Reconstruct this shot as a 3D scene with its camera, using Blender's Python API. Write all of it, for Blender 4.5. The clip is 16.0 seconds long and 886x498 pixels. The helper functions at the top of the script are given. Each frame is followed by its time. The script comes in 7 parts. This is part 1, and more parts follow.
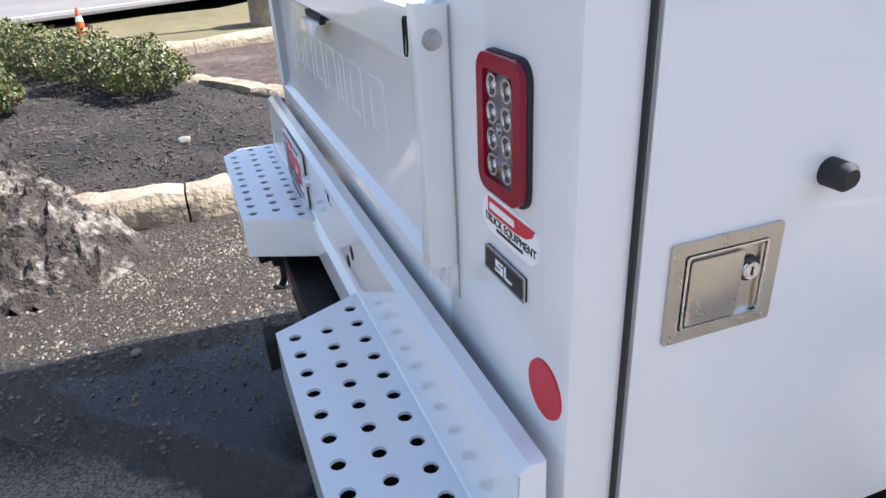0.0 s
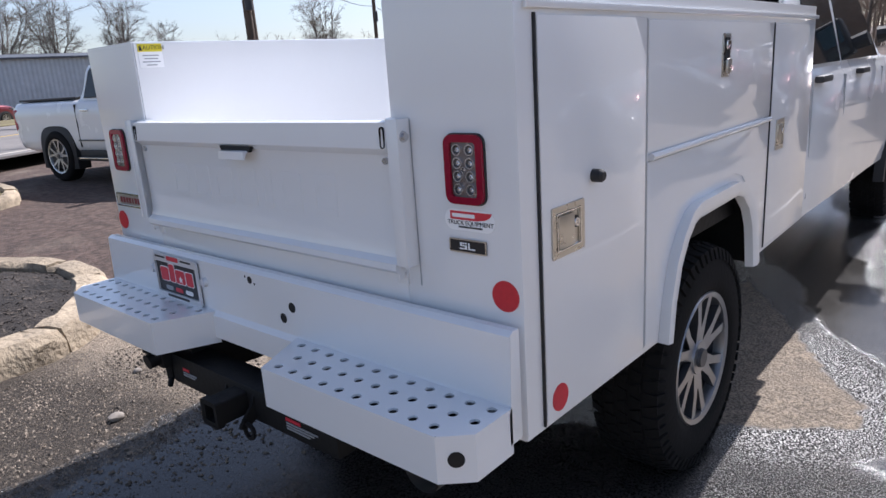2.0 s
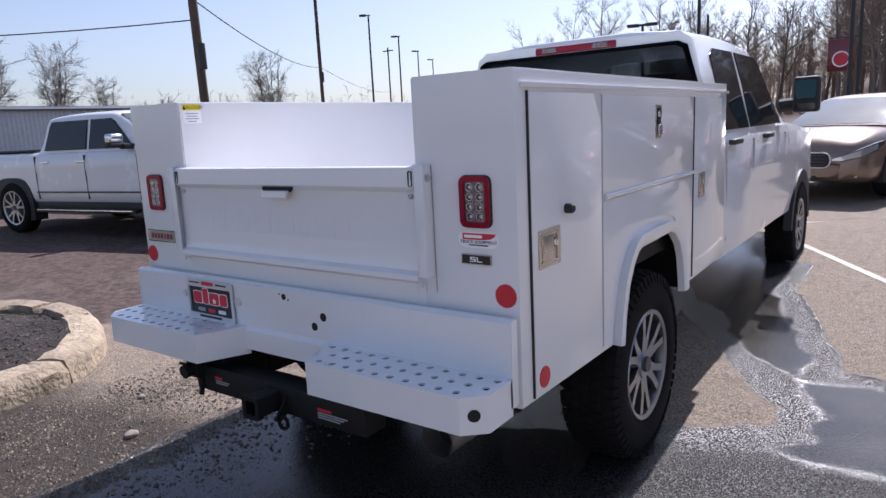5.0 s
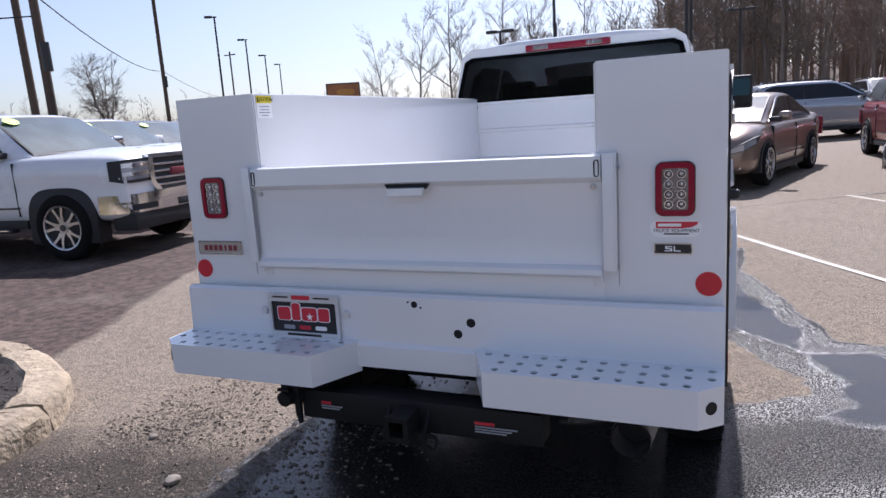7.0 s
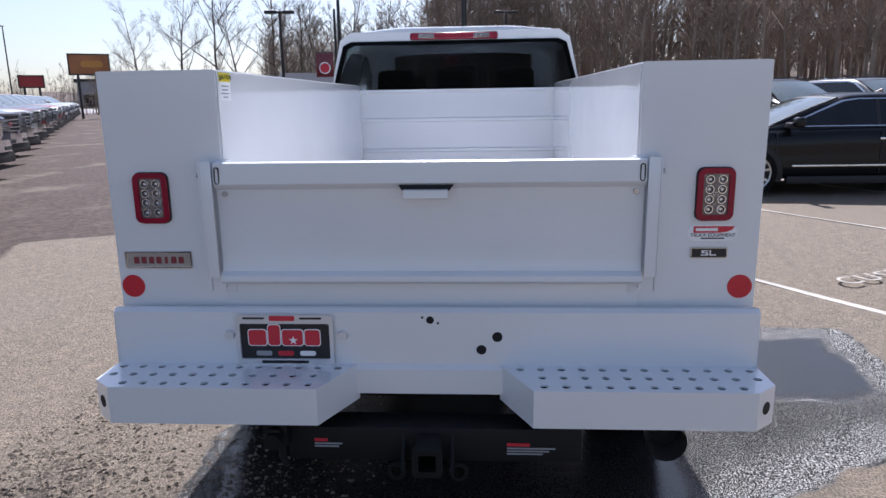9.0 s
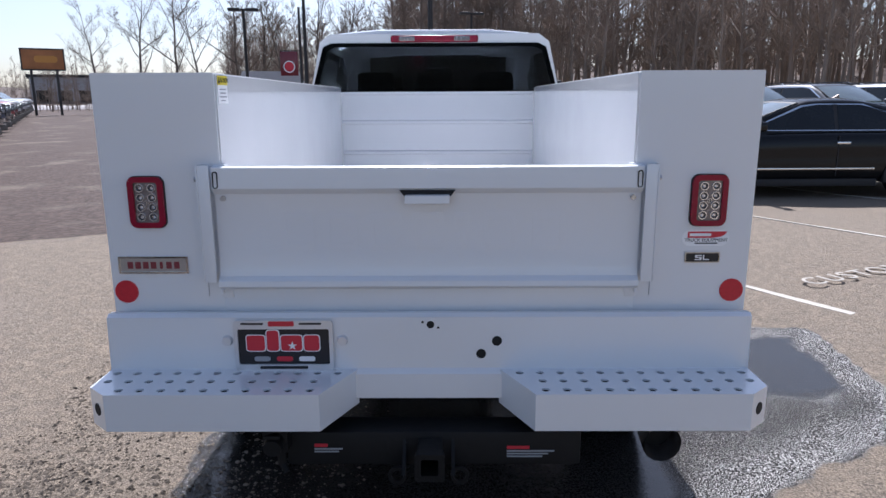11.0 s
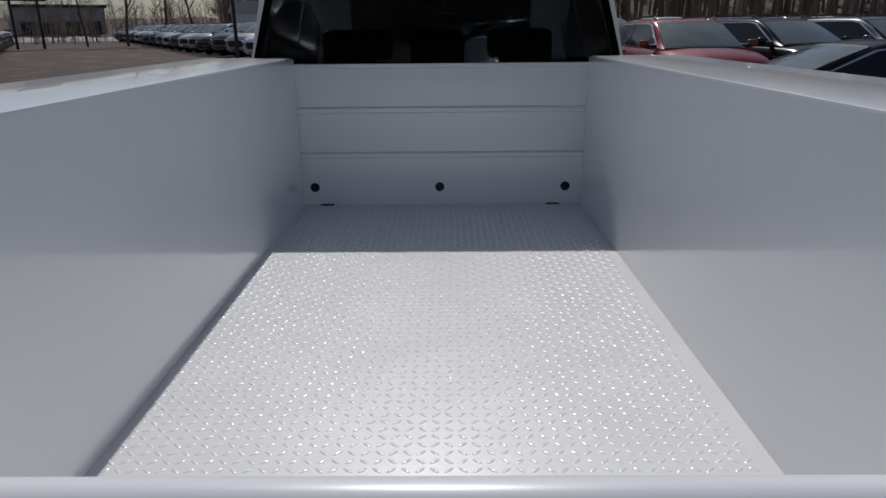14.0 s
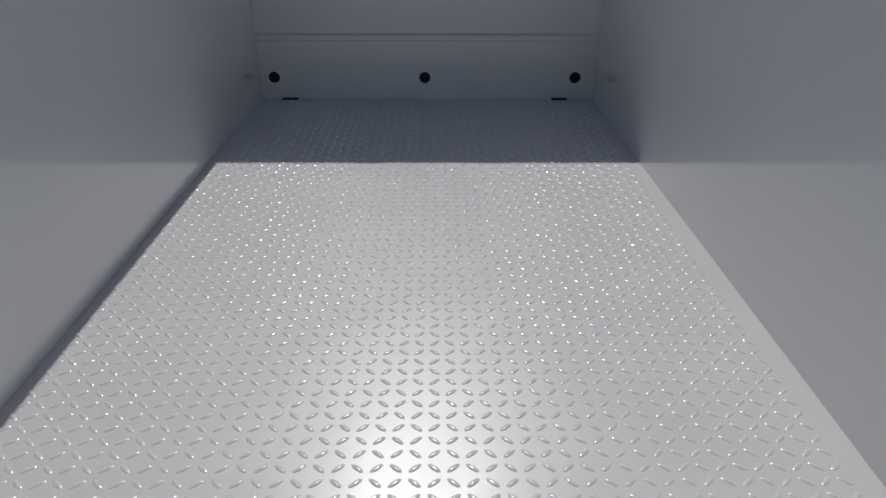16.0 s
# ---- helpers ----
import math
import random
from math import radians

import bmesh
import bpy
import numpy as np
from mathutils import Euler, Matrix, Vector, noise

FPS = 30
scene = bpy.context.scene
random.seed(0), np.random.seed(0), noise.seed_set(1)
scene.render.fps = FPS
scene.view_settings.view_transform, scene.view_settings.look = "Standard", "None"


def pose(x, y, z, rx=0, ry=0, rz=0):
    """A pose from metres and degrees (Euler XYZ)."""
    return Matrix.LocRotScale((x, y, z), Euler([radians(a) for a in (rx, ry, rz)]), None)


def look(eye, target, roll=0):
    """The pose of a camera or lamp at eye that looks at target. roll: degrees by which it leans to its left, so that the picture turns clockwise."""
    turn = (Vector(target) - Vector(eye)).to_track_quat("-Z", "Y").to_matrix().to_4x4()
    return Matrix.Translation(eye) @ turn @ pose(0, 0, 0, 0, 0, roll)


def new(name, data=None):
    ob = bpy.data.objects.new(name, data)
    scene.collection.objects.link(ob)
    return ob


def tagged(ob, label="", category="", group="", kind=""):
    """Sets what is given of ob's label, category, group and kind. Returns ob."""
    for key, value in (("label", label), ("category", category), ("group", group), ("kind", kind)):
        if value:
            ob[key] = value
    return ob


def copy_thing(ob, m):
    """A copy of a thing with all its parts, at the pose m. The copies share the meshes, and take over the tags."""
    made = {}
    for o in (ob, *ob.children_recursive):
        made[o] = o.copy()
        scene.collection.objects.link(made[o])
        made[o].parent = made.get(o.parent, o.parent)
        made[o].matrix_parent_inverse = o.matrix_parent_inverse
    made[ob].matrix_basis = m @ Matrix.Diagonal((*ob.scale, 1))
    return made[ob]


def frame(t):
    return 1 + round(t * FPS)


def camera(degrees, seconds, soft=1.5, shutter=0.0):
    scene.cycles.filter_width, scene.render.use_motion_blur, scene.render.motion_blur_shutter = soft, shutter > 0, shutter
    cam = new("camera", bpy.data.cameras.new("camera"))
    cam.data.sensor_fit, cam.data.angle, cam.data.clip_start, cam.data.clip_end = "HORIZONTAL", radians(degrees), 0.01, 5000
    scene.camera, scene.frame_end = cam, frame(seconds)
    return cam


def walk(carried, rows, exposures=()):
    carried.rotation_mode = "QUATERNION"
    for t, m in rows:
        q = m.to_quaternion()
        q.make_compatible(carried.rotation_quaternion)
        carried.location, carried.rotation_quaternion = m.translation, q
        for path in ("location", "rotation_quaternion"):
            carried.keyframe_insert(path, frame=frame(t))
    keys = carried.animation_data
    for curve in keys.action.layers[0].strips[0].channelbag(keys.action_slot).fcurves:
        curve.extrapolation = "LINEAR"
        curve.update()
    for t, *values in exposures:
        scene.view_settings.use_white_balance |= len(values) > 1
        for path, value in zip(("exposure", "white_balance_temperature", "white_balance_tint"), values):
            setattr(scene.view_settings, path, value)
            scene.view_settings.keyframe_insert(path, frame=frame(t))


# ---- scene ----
cam = camera(66.7, 16.0)
PATH = [
    (0, (1.501, -0.313, 1.515), (-0.186, 0.291, 0.628), -3.0),
    (0.5, (1.474, -0.529, 1.502), (-0.051, 0.466, 0.676), -3.8),
    (1, (1.507, -0.768, 1.509), (0.109, 0.481, 0.812), -4.1),
    (1.5, (1.643, -0.945, 1.501), (0.311, 0.415, 0.885), -4.2),
    (2, (1.809, -1.165, 1.524), (0.524, 0.278, 1.01), -3.9),
    (2.5, (1.89, -1.393, 1.554), (0.653, 0.115, 1.113), -3.6),
    (3, (1.983, -1.568, 1.562), (0.784, -0.015, 1.171), -3.4),
    (3.2, (2.007, -1.602, 1.571), (0.828, -0.034, 1.179), -2.7),
    (5.3, (1.956, -1.751, 1.529), (0.8, -0.157, 1.183), -3.1),
    (5.5, (1.853, -1.827, 1.527), (0.724, -0.212, 1.186), -3.1),
    (6, (1.602, -1.96, 1.537), (0.564, -0.286, 1.186), -3.1),
    (6.5, (1.309, -2.001, 1.54), (0.366, -0.273, 1.189), -3.5),
    (7, (1.007, -2.084, 1.539), (0.224, -0.28, 1.171), -3.7),
    (7.5, (0.708, -2.164, 1.555), (0.122, -0.289, 1.178), -3.3),
    (8, (0.474, -2.079, 1.556), (0.071, -0.161, 1.157), -2.6),
    (8.5, (0.296, -2.02, 1.579), (0.063, -0.078, 1.162), -1.8),
    (9, (0.17, -2.034, 1.59), (0.051, -0.085, 1.158), -0.9),
    (9.5, (0.104, -2.063, 1.588), (0.045, -0.109, 1.164), -0.5),
    (9.7, (0.058, -2.064, 1.604), (0.046, -0.113, 1.164), -0.3),
    (11.8, (0.057, -1.992, 1.612), (0.046, -0.039, 1.183), -0.2),
    (12, (0.053, -1.868, 1.671), (0.038, 0.078, 1.208), -0.0),
    (12.5, (0.059, -1.532, 1.749), (0.03, 0.405, 1.253), -0.1),
    (13, (0.013, -1.175, 1.792), (-0.02, 0.749, 1.247), 0.1),
    (13.5, (-0.010, -0.840, 1.815), (-0.042, 1.072, 1.216), -0.2),
    (14, (0.032, -0.523, 1.802), (0.013, 1.377, 1.179), -0.51),
    (14.5, (0.053, -0.233, 1.789), (0.037, 1.638, 1.083), -0.19),
    (15, (0.029, -0.014, 1.786), (0.049, 1.816, 0.981), 0.1),
    (15.5, (0.02, 0.007, 1.765), (0.05, 1.8, 0.878), 0.08),
    (16, (0.032, -0.083, 1.735), (0.052, 1.685, 0.8), 0.24),
]
EXPOSURE = [(0, 1.58, 5900, 12), (0.8, 1.38, 5900, 12), (1.5, 1.0, 5900, 14), (2, 0.86, 5900, 16), (2.5, 0.74, 5850, 18), (3, 0.64, 5850, 20), (5.5, 0.70, 5850, 21), (9.5, 0.66, 5750, 16), (12, 0.68, 5700, 15), (12.5, 0.62, 5650, 14), (13.0, 0.08, 5700, 13), (13.5, -0.40, 6000, 12), (14, -0.94, 6100, 11), (14.5, -0.8, 6150, 10), (15, -0.93, 6100, 9), (16, -1.36, 6200, 10)]
walk(cam, [(t, look(eye, target, roll)) for t, eye, target, roll in PATH], EXPOSURE)

# ---- light ----
SUN_EL, SUN_AZ = 49.6, -2.5   # degrees above the horizon; from +y towards +x
world = bpy.data.worlds.new("sky")
scene.world = world
world.use_nodes = True
wn, wl = world.node_tree.nodes, world.node_tree.links
sky = wn.new("ShaderNodeTexSky")
sky.sky_type, sky.sun_disc = "NISHITA", False
sky.sun_elevation, sky.sun_rotation = radians(SUN_EL), radians(SUN_AZ)
sky.air_density, sky.dust_density, sky.ozone_density = 1.0, 1.3, 1.4
haze = wn.new("ShaderNodeHueSaturation")   # thin high cloud pales the blue
haze.inputs["Saturation"].default_value = 0.78
wl.new(sky.outputs[0], haze.inputs["Color"])
wl.new(haze.outputs[0], wn["Background"].inputs[0])
wn["Background"].inputs[1].default_value = 0.084
sun = new("sun", bpy.data.lights.new("sun", "SUN"))
sun.data.energy, sun.data.angle, sun.data.color = 4.5, radians(0.53), (1.0, 0.95, 0.88)
sun_dir = Vector((math.sin(radians(SUN_AZ)) * math.cos(radians(SUN_EL)), math.cos(radians(SUN_AZ)) * math.cos(radians(SUN_EL)), math.sin(radians(SUN_EL))))
sun.matrix_world = look(sun_dir * 50, (0, 0, 0))


# ---- materials ----
def material(name, colour, rough=0.5, metal=0.0, vary=0.0, scale=8.0, bump=0.0, bump_scale=40.0, coat=0.0, colour2=None, spec=0.5, per_object=0.0, span_at=(0.35, 0.7)):
    """A surface whose colour wanders at two scales, with fine relief."""
    m = bpy.data.materials.new(name)
    m.use_nodes = True
    n, l = m.node_tree.nodes, m.node_tree.links
    b = n["Principled BSDF"]
    b.inputs["Roughness"].default_value, b.inputs["Metallic"].default_value = rough, metal
    b.inputs["Coat Weight"].default_value, b.inputs["Coat Roughness"].default_value = coat, 0.04
    b.inputs["Specular IOR Level"].default_value = spec
    b.inputs["Base Color"].default_value = (*colour, 1)
    where = n.new("ShaderNodeTexCoord")
    if vary or colour2:
        big, small, mix, ramp = n.new("ShaderNodeTexNoise"), n.new("ShaderNodeTexNoise"), n.new("ShaderNodeMath"), n.new("ShaderNodeMix")
        big.inputs["Scale"].default_value, small.inputs["Scale"].default_value = scale * 0.13, scale
        big.inputs["Detail"].default_value, small.inputs["Detail"].default_value = 3, 6
        mix.operation = "MULTIPLY_ADD"
        l.new(where.outputs["Object"], big.inputs["Vector"]), l.new(where.outputs["Object"], small.inputs["Vector"])
        l.new(big.outputs[0], mix.inputs[0])
        mix.inputs[1].default_value = 0.6
        half = n.new("ShaderNodeMath")
        half.operation = "MULTIPLY"
        half.inputs[1].default_value = 0.45
        l.new(small.outputs[0], half.inputs[0]), l.new(half.outputs[0], mix.inputs[2])
        ramp.data_type = "RGBA"
        dark = colour2 or tuple(c * (1 - vary) for c in colour)
        light = colour if colour2 else tuple(min(1, c * (1 + vary)) for c in colour)
        ramp.inputs["A"].default_value, ramp.inputs["B"].default_value = (*dark, 1), (*light, 1)
        wide = n.new("ShaderNodeMapRange")
        wide.inputs["From Min"].default_value, wide.inputs["From Max"].default_value = span_at
        l.new(mix.outputs[0], wide.inputs["Value"]), l.new(wide.outputs[0], ramp.inputs["Factor"])
        last = ramp.outputs["Result"]
        if per_object:
            info, span, tint = n.new("ShaderNodeObjectInfo"), n.new("ShaderNodeMapRange"), n.new("ShaderNodeHueSaturation")
            span.inputs["To Min"].default_value, span.inputs["To Max"].default_value = 1 - per_object, 1 + per_object
            l.new(info.outputs["Random"], span.inputs["Value"]), l.new(span.outputs[0], tint.inputs["Value"])
            l.new(last, tint.inputs["Color"])
            last = tint.outputs[0]
        l.new(last, b.inputs["Base Color"])
        rr = n.new("ShaderNodeMapRange")
        rr.inputs["To Min"].default_value, rr.inputs["To Max"].default_value = max(0, rough - 0.06), min(1, rough + 0.08)
        l.new(small.outputs[0], rr.inputs["Value"]), l.new(rr.outputs[0], b.inputs["Roughness"])
    if bump:
        tex, relief = n.new("ShaderNodeTexNoise"), n.new("ShaderNodeBump")
        tex.inputs["Scale"].default_value, tex.inputs["Detail"].default_value = bump_scale, 5
        relief.inputs["Strength"].default_value, relief.inputs["Distance"].default_value = bump, 0.02
        l.new(where.outputs["Object"], tex.inputs["Vector"])
        l.new(tex.outputs[0], relief.inputs["Height"]), l.new(relief.outputs[0], b.inputs["Normal"])
    return m


WHITE = material("white_paint", (0.80, 0.81, 0.82), 0.30, vary=0.02, scale=3, coat=0.8, bump=0.02, bump_scale=9)
WHITE_WALL = material("white_bed_wall", (0.80, 0.805, 0.81), 0.22, vary=0.02, scale=4, coat=1.0, spec=0.7)
WHITE_TREAD = material("white_tread_paint", (0.78, 0.785, 0.79), 0.17, coat=0.5, spec=0.6)
WHITE_BED = material("white_bed_paint", (0.74, 0.735, 0.73), 0.32, vary=0.03, scale=5, coat=0.0, bump=0.02, bump_scale=14)
CAR_WHITE = material("car_white", (0.78, 0.79, 0.80), 0.25, vary=0.02, scale=2, coat=0.8)
BLACK = material("black_rubber", (0.018, 0.018, 0.02), 0.6, vary=0.25, scale=20)
TYRE = material("tyre_rubber", (0.011, 0.0105, 0.0105), 0.88, vary=0.3, scale=14, bump=0.15, bump_scale=60, spec=0.15)
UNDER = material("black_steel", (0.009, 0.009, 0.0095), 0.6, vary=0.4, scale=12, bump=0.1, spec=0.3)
STEEL = material("stainless_steel", (0.55, 0.53, 0.49), 0.28, 1.0, vary=0.08, scale=30)
SILVER_TRIM = material("silver_trim", (0.72, 0.72, 0.73), 0.3, 0.35)
CHROME = material("chrome", (0.75, 0.75, 0.76), 0.1, 1.0)
ALLOY = material("machined_alloy", (0.55, 0.55, 0.56), 0.28, 0.9, vary=0.05, scale=12)
RIM_FACE = material("machined_rim_face", (0.36, 0.36, 0.37), 0.3, 0.9, vary=0.08, scale=12)
RIM_DARK = material("grey_rim_paint", (0.07, 0.072, 0.078), 0.4, 0.4)
RED_LENS = material("red_lens", (0.26, 0.006, 0.028), 0.14, vary=0.15, scale=60, spec=0.4)
RED_REFLECT = material("red_reflector", (0.58, 0.02, 0.035), 0.35, vary=0.12, scale=90)
RED_PRINT = material("red_print", (0.62, 0.03, 0.05), 0.4)
WHITE_PRINT = material("white_print", (0.92, 0.92, 0.92), 0.45)
BLACK_PRINT = material("black_print", (0.015, 0.015, 0.018), 0.4)
GREY_PRINT = material("grey_print", (0.35, 0.36, 0.38), 0.45)
YELLOW_PRINT = material("yellow_print", (0.75, 0.62, 0.02), 0.45)
LED_CLEAR = material("clear_lens", (0.80, 0.80, 0.81), 0.14, 0.9)
LED_BED = material("lamp_reflector", (0.25, 0.225, 0.225), 0.25, 0.6, vary=0.3, scale=70)
GLASS = material("tinted_glass", (0.010, 0.012, 0.015), 0.04, spec=0.4)
CAR_GLASS = material("car_glass", (0.012, 0.014, 0.016), 0.05, vary=0.4, scale=3, spec=0.45)
SHIELD_GLASS = material("windscreen_glass", (0.075, 0.100, 0.096), 0.06, vary=0.5, scale=3, spec=0.9, coat=0.6)


def clear_glass(name, tint):
    m = material(name, tint, 0.0)
    b = m.node_tree.nodes["Principled BSDF"]
    b.inputs["Transmission Weight"].default_value, b.inputs["IOR"].default_value = 1.0, 1.12
    return m


PRIVACY = clear_glass("privacy_glass", (0.045, 0.055, 0.07))
CLEAR = clear_glass("clear_glass", (0.75, 0.80, 0.78))
TRIM = material("dark_cab_trim", (0.03, 0.03, 0.032), 0.7, vary=0.2, scale=12)
HOLE = material("dark_recess", (0.004, 0.004, 0.005), 0.7)
CONCRETE = material("kerb_concrete", (0.33, 0.265, 0.185), 0.9, vary=0.45, scale=11, bump=0.9, bump_scale=30, per_object=0.14)
MULCH = material("mulch", (0.024, 0.019, 0.016), 0.95, vary=0.75, scale=34, bump=1.0, bump_scale=45)
SNOW = material("dirty_snow", (0.30, 0.262, 0.215), 0.85, scale=30, colour2=(0.035, 0.027, 0.020), bump=1.0, bump_scale=55, span_at=(0.53, 0.70))
LINE = material("road_paint", (0.44, 0.405, 0.35), 0.7, vary=0.25, scale=14, bump=0.2)
LEAF = material("shrub_leaf", (0.10, 0.115, 0.03), 0.5, vary=0.45, scale=9)
LEAF_DRY = material("shrub_leaf_dry", (0.20, 0.14, 0.05), 0.6, vary=0.4, scale=9)
BARK = material("bark", (0.15, 0.122, 0.10), 0.9, vary=0.35, scale=6)
WOODS = material("woodland_bark", (0.27, 0.215, 0.172), 0.95, vary=0.5, scale=0.6)
WOOD_POLE = material("weathered_pole_wood", (0.10, 0.07, 0.05), 0.9, vary=0.3, scale=5)
POLE = material("dark_pole_paint", (0.03, 0.028, 0.028), 0.5)
GRASS = material("winter_grass", (0.20, 0.165, 0.075), 0.95, scale=4, colour2=(0.11, 0.09, 0.045), bump=0.8, bump_scale=60)
METAL_WALL = material("galvanised_wall", (0.42, 0.46, 0.50), 0.5, 0.3, vary=0.15, scale=1.5)
ORANGE = material("cone_orange", (0.75, 0.12, 0.03), 0.5)


def ground_material():
    """Worn asphalt: grey aggregate, a browner lot beyond, standing water and loose grit."""
    m = bpy.data.materials.new("asphalt")
    m.use_nodes = True
    n, l = m.node_tree.nodes, m.node_tree.links
    b = n["Principled BSDF"]
    where = n.new("ShaderNodeTexCoord")

    def noise_at(scale, detail=4, rough=0.55):
        t = n.new("ShaderNodeTexNoise")
        t.inputs["Scale"].default_value, t.inputs["Detail"].default_value, t.inputs["Roughness"].default_value = scale, detail, rough
        l.new(where.outputs["Object"], t.inputs["Vector"])
        return t.outputs[0]

    def calc(op, a, c=None, d=None):
        t = n.new("ShaderNodeMath")
        t.operation = op
        for i, v in enumerate((a, c, d)):
            if v is None:
                continue
            if isinstance(v, (int, float)):
                t.inputs[i].default_value = v
            else:
                l.new(v, t.inputs[i])
        return t.outputs[0]

    def ramp(v, a, c, to0=0.0, to1=1.0):
        t = n.new("ShaderNodeMapRange")
        t.interpolation_type = "SMOOTHSTEP"
        for k, x in (("From Min", a), ("From Max", c), ("To Min", to0), ("To Max", to1)):
            t.inputs[k].default_value = x
        l.new(v, t.inputs["Value"])
        return t.outputs[0]

    def mixed(f, a, c):
        t = n.new("ShaderNodeMix")
        t.data_type = "RGBA"
        l.new(f, t.inputs["Factor"])
        for k, v in (("A", a), ("B", c)):
            if isinstance(v, tuple):
                t.inputs[k].default_value = (*v, 1)
            else:
                l.new(v, t.inputs[k])
        return t.outputs["Result"]

    def mixed_value(f, v):
        """1 where f is 0, v where f is 1."""
        return calc("ADD", calc("SUBTRACT", 1.0, f), calc("MULTIPLY", f, v))

    xyz = n.new("ShaderNodeSeparateXYZ")
    l.new(where.outputs["Object"], xyz.inputs[0])
    x, y = xyz.outputs[0], xyz.outputs[1]
    ragged = calc("SUBTRACT", noise_at(1.1, 6), 0.5)

    def blob(cx, cy, rx, ry):
        """1 in the middle of an oval, 0 at its rim, below 0 outside."""
        u = calc("DIVIDE", calc("SUBTRACT", x, cx), rx)
        v = calc("DIVIDE", calc("SUBTRACT", y, cy), ry)
        return calc("SUBTRACT", 1.0, calc("SQRT", calc("ADD", calc("MULTIPLY", u, u), calc("MULTIPLY", v, v))))

    def inside(*sides):
        """Depth in metres inside a shape cut by straight sides (a, b, c): a x + b y + c > 0."""
        d = None
        for a, b, c in sides:
            k = math.hypot(a, b)
            v = calc("ADD", calc("MULTIPLY_ADD", x, a / k, c / k), calc("MULTIPLY", y, b / k))
            d = v if d is None else calc("MINIMUM", d, v)
        return d

    stream = inside((-1, -0.29, 2.40), (1, 0, 0.2), (0, -1, 6.6), (0, 1, -1.0))
    lobe = inside((-0.15, -1, 2.84), (-1, 0, 2.58), (-0.60, 1, 0.42), (1, 0, 0.2))
    under = inside((1, 0, 1.05), (-1, 0, 1.15), (-1.2, 1, 0.42), (0, -1, 5.2))
    dry = inside((-0.5, -0.33, 1.34), (-1, 0, 1.40), (-0.39, 0.92, -1.05), (1, 0, -0.5))
    wet = calc("MAXIMUM", calc("MAXIMUM", stream, lobe), under)
    wet = calc("MINIMUM", wet, calc("MULTIPLY", dry, -1.0))
    wet = calc("ADD", calc("ADD", wet, calc("MULTIPLY", ragged, 0.40)), calc("MULTIPLY", calc("SUBTRACT", noise_at(9, 5), 0.5), 0.10))
    damp = ramp(wet, -0.01, 0.03)
    pool = ramp(calc("ADD", wet, calc("MULTIPLY", calc("SUBTRACT", noise_at(2.3, 4), 0.5), 0.30)), 0.15, 0.28)
    pool = calc("MULTIPLY", pool, calc("MAXIMUM", ramp(calc("ADD", y, calc("MULTIPLY", ragged, 0.7)), 1.30, 1.62), ramp(x, 0.92, 1.12, 1.0, 0.0)))
    fine, mid, big = noise_at(95, 5, 0.75), noise_at(14, 5), noise_at(0.7, 5)
    grey = mixed(ramp(fine, 0.38, 0.64), (0.082, 0.067, 0.052), (0.34, 0.277, 0.210))
    grey = mixed(ramp(mid, 0.35, 0.7), grey, mixed(ramp(fine, 0.4, 0.6), (0.13, 0.105, 0.079), (0.37, 0.297, 0.218)))
    brown = mixed(ramp(mid, 0.35, 0.68), (0.048, 0.033, 0.027), (0.115, 0.077, 0.061))
    # the browner lot lies past a slanting joint
    edge = calc("ADD", calc("ADD", x, calc("MULTIPLY", y, 0.40)), calc("MULTIPLY", ragged, 0.35))
    left = ramp(edge, -2.92, -2.80, 1.0, 0.0)
    far = calc("SUBTRACT", calc("SUBTRACT", y, calc("MULTIPLY", x, 0.5)), calc("MULTIPLY", ragged, 0.3))
    patch = calc("MAXIMUM", left, calc("MULTIPLY", ramp(far, 6.95, 7.05), ramp(x, -1.2, 0.6, 1.0, 0.0)))
    gravel = ramp(calc("ADD", blob(-1.35, -0.9, 1.2, 1.25), calc("MULTIPLY", ragged, 0.8)), -0.05, 0.3)
    grey = mixed(gravel, grey, mixed(ramp(fine, 0.42, 0.66), (0.018, 0.014, 0.011), (0.105, 0.084, 0.064)))
    dull = mixed(patch, grey, brown)
    worn = mixed(ramp(big, 0.42, 0.66), dull, mixed(ramp(fine, 0.4, 0.62), (0.15, 0.122, 0.095), (0.33, 0.275, 0.215)))
    dull = mixed(calc("MULTIPLY", ramp(big, 0.5, 0.7), 0.5), dull, worn)
    soaked = mixed(ramp(fine, 0.35, 0.68), (0.013, 0.0125, 0.012), (0.055, 0.051, 0.046))
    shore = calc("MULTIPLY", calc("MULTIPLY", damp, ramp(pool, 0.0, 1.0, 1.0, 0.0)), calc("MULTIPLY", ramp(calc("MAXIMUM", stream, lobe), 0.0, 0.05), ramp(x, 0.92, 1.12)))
    # sun glitter on the wet rim, painted as pale specks in the base colour
    painted_glitter = mixed(ramp(noise_at(150, 2, 0.7), 0.52, 0.58), soaked, (0.78, 0.76, 0.72))
    soaked = mixed(calc("MULTIPLY", calc("MULTIPLY", shore, 0.9), ramp(wet, 0.03, 0.42, 1.0, 0.2)), soaked, painted_glitter)
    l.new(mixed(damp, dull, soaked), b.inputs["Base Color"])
    rough = ramp(damp, 0.0, 1.0, 0.9, 0.16)
    rough = calc("MULTIPLY", rough, mixed_value(pool, ramp(noise_at(1.9, 4), 0.35, 0.65, 0.75, 1.3)))
    l.new(rough, b.inputs["Roughness"])
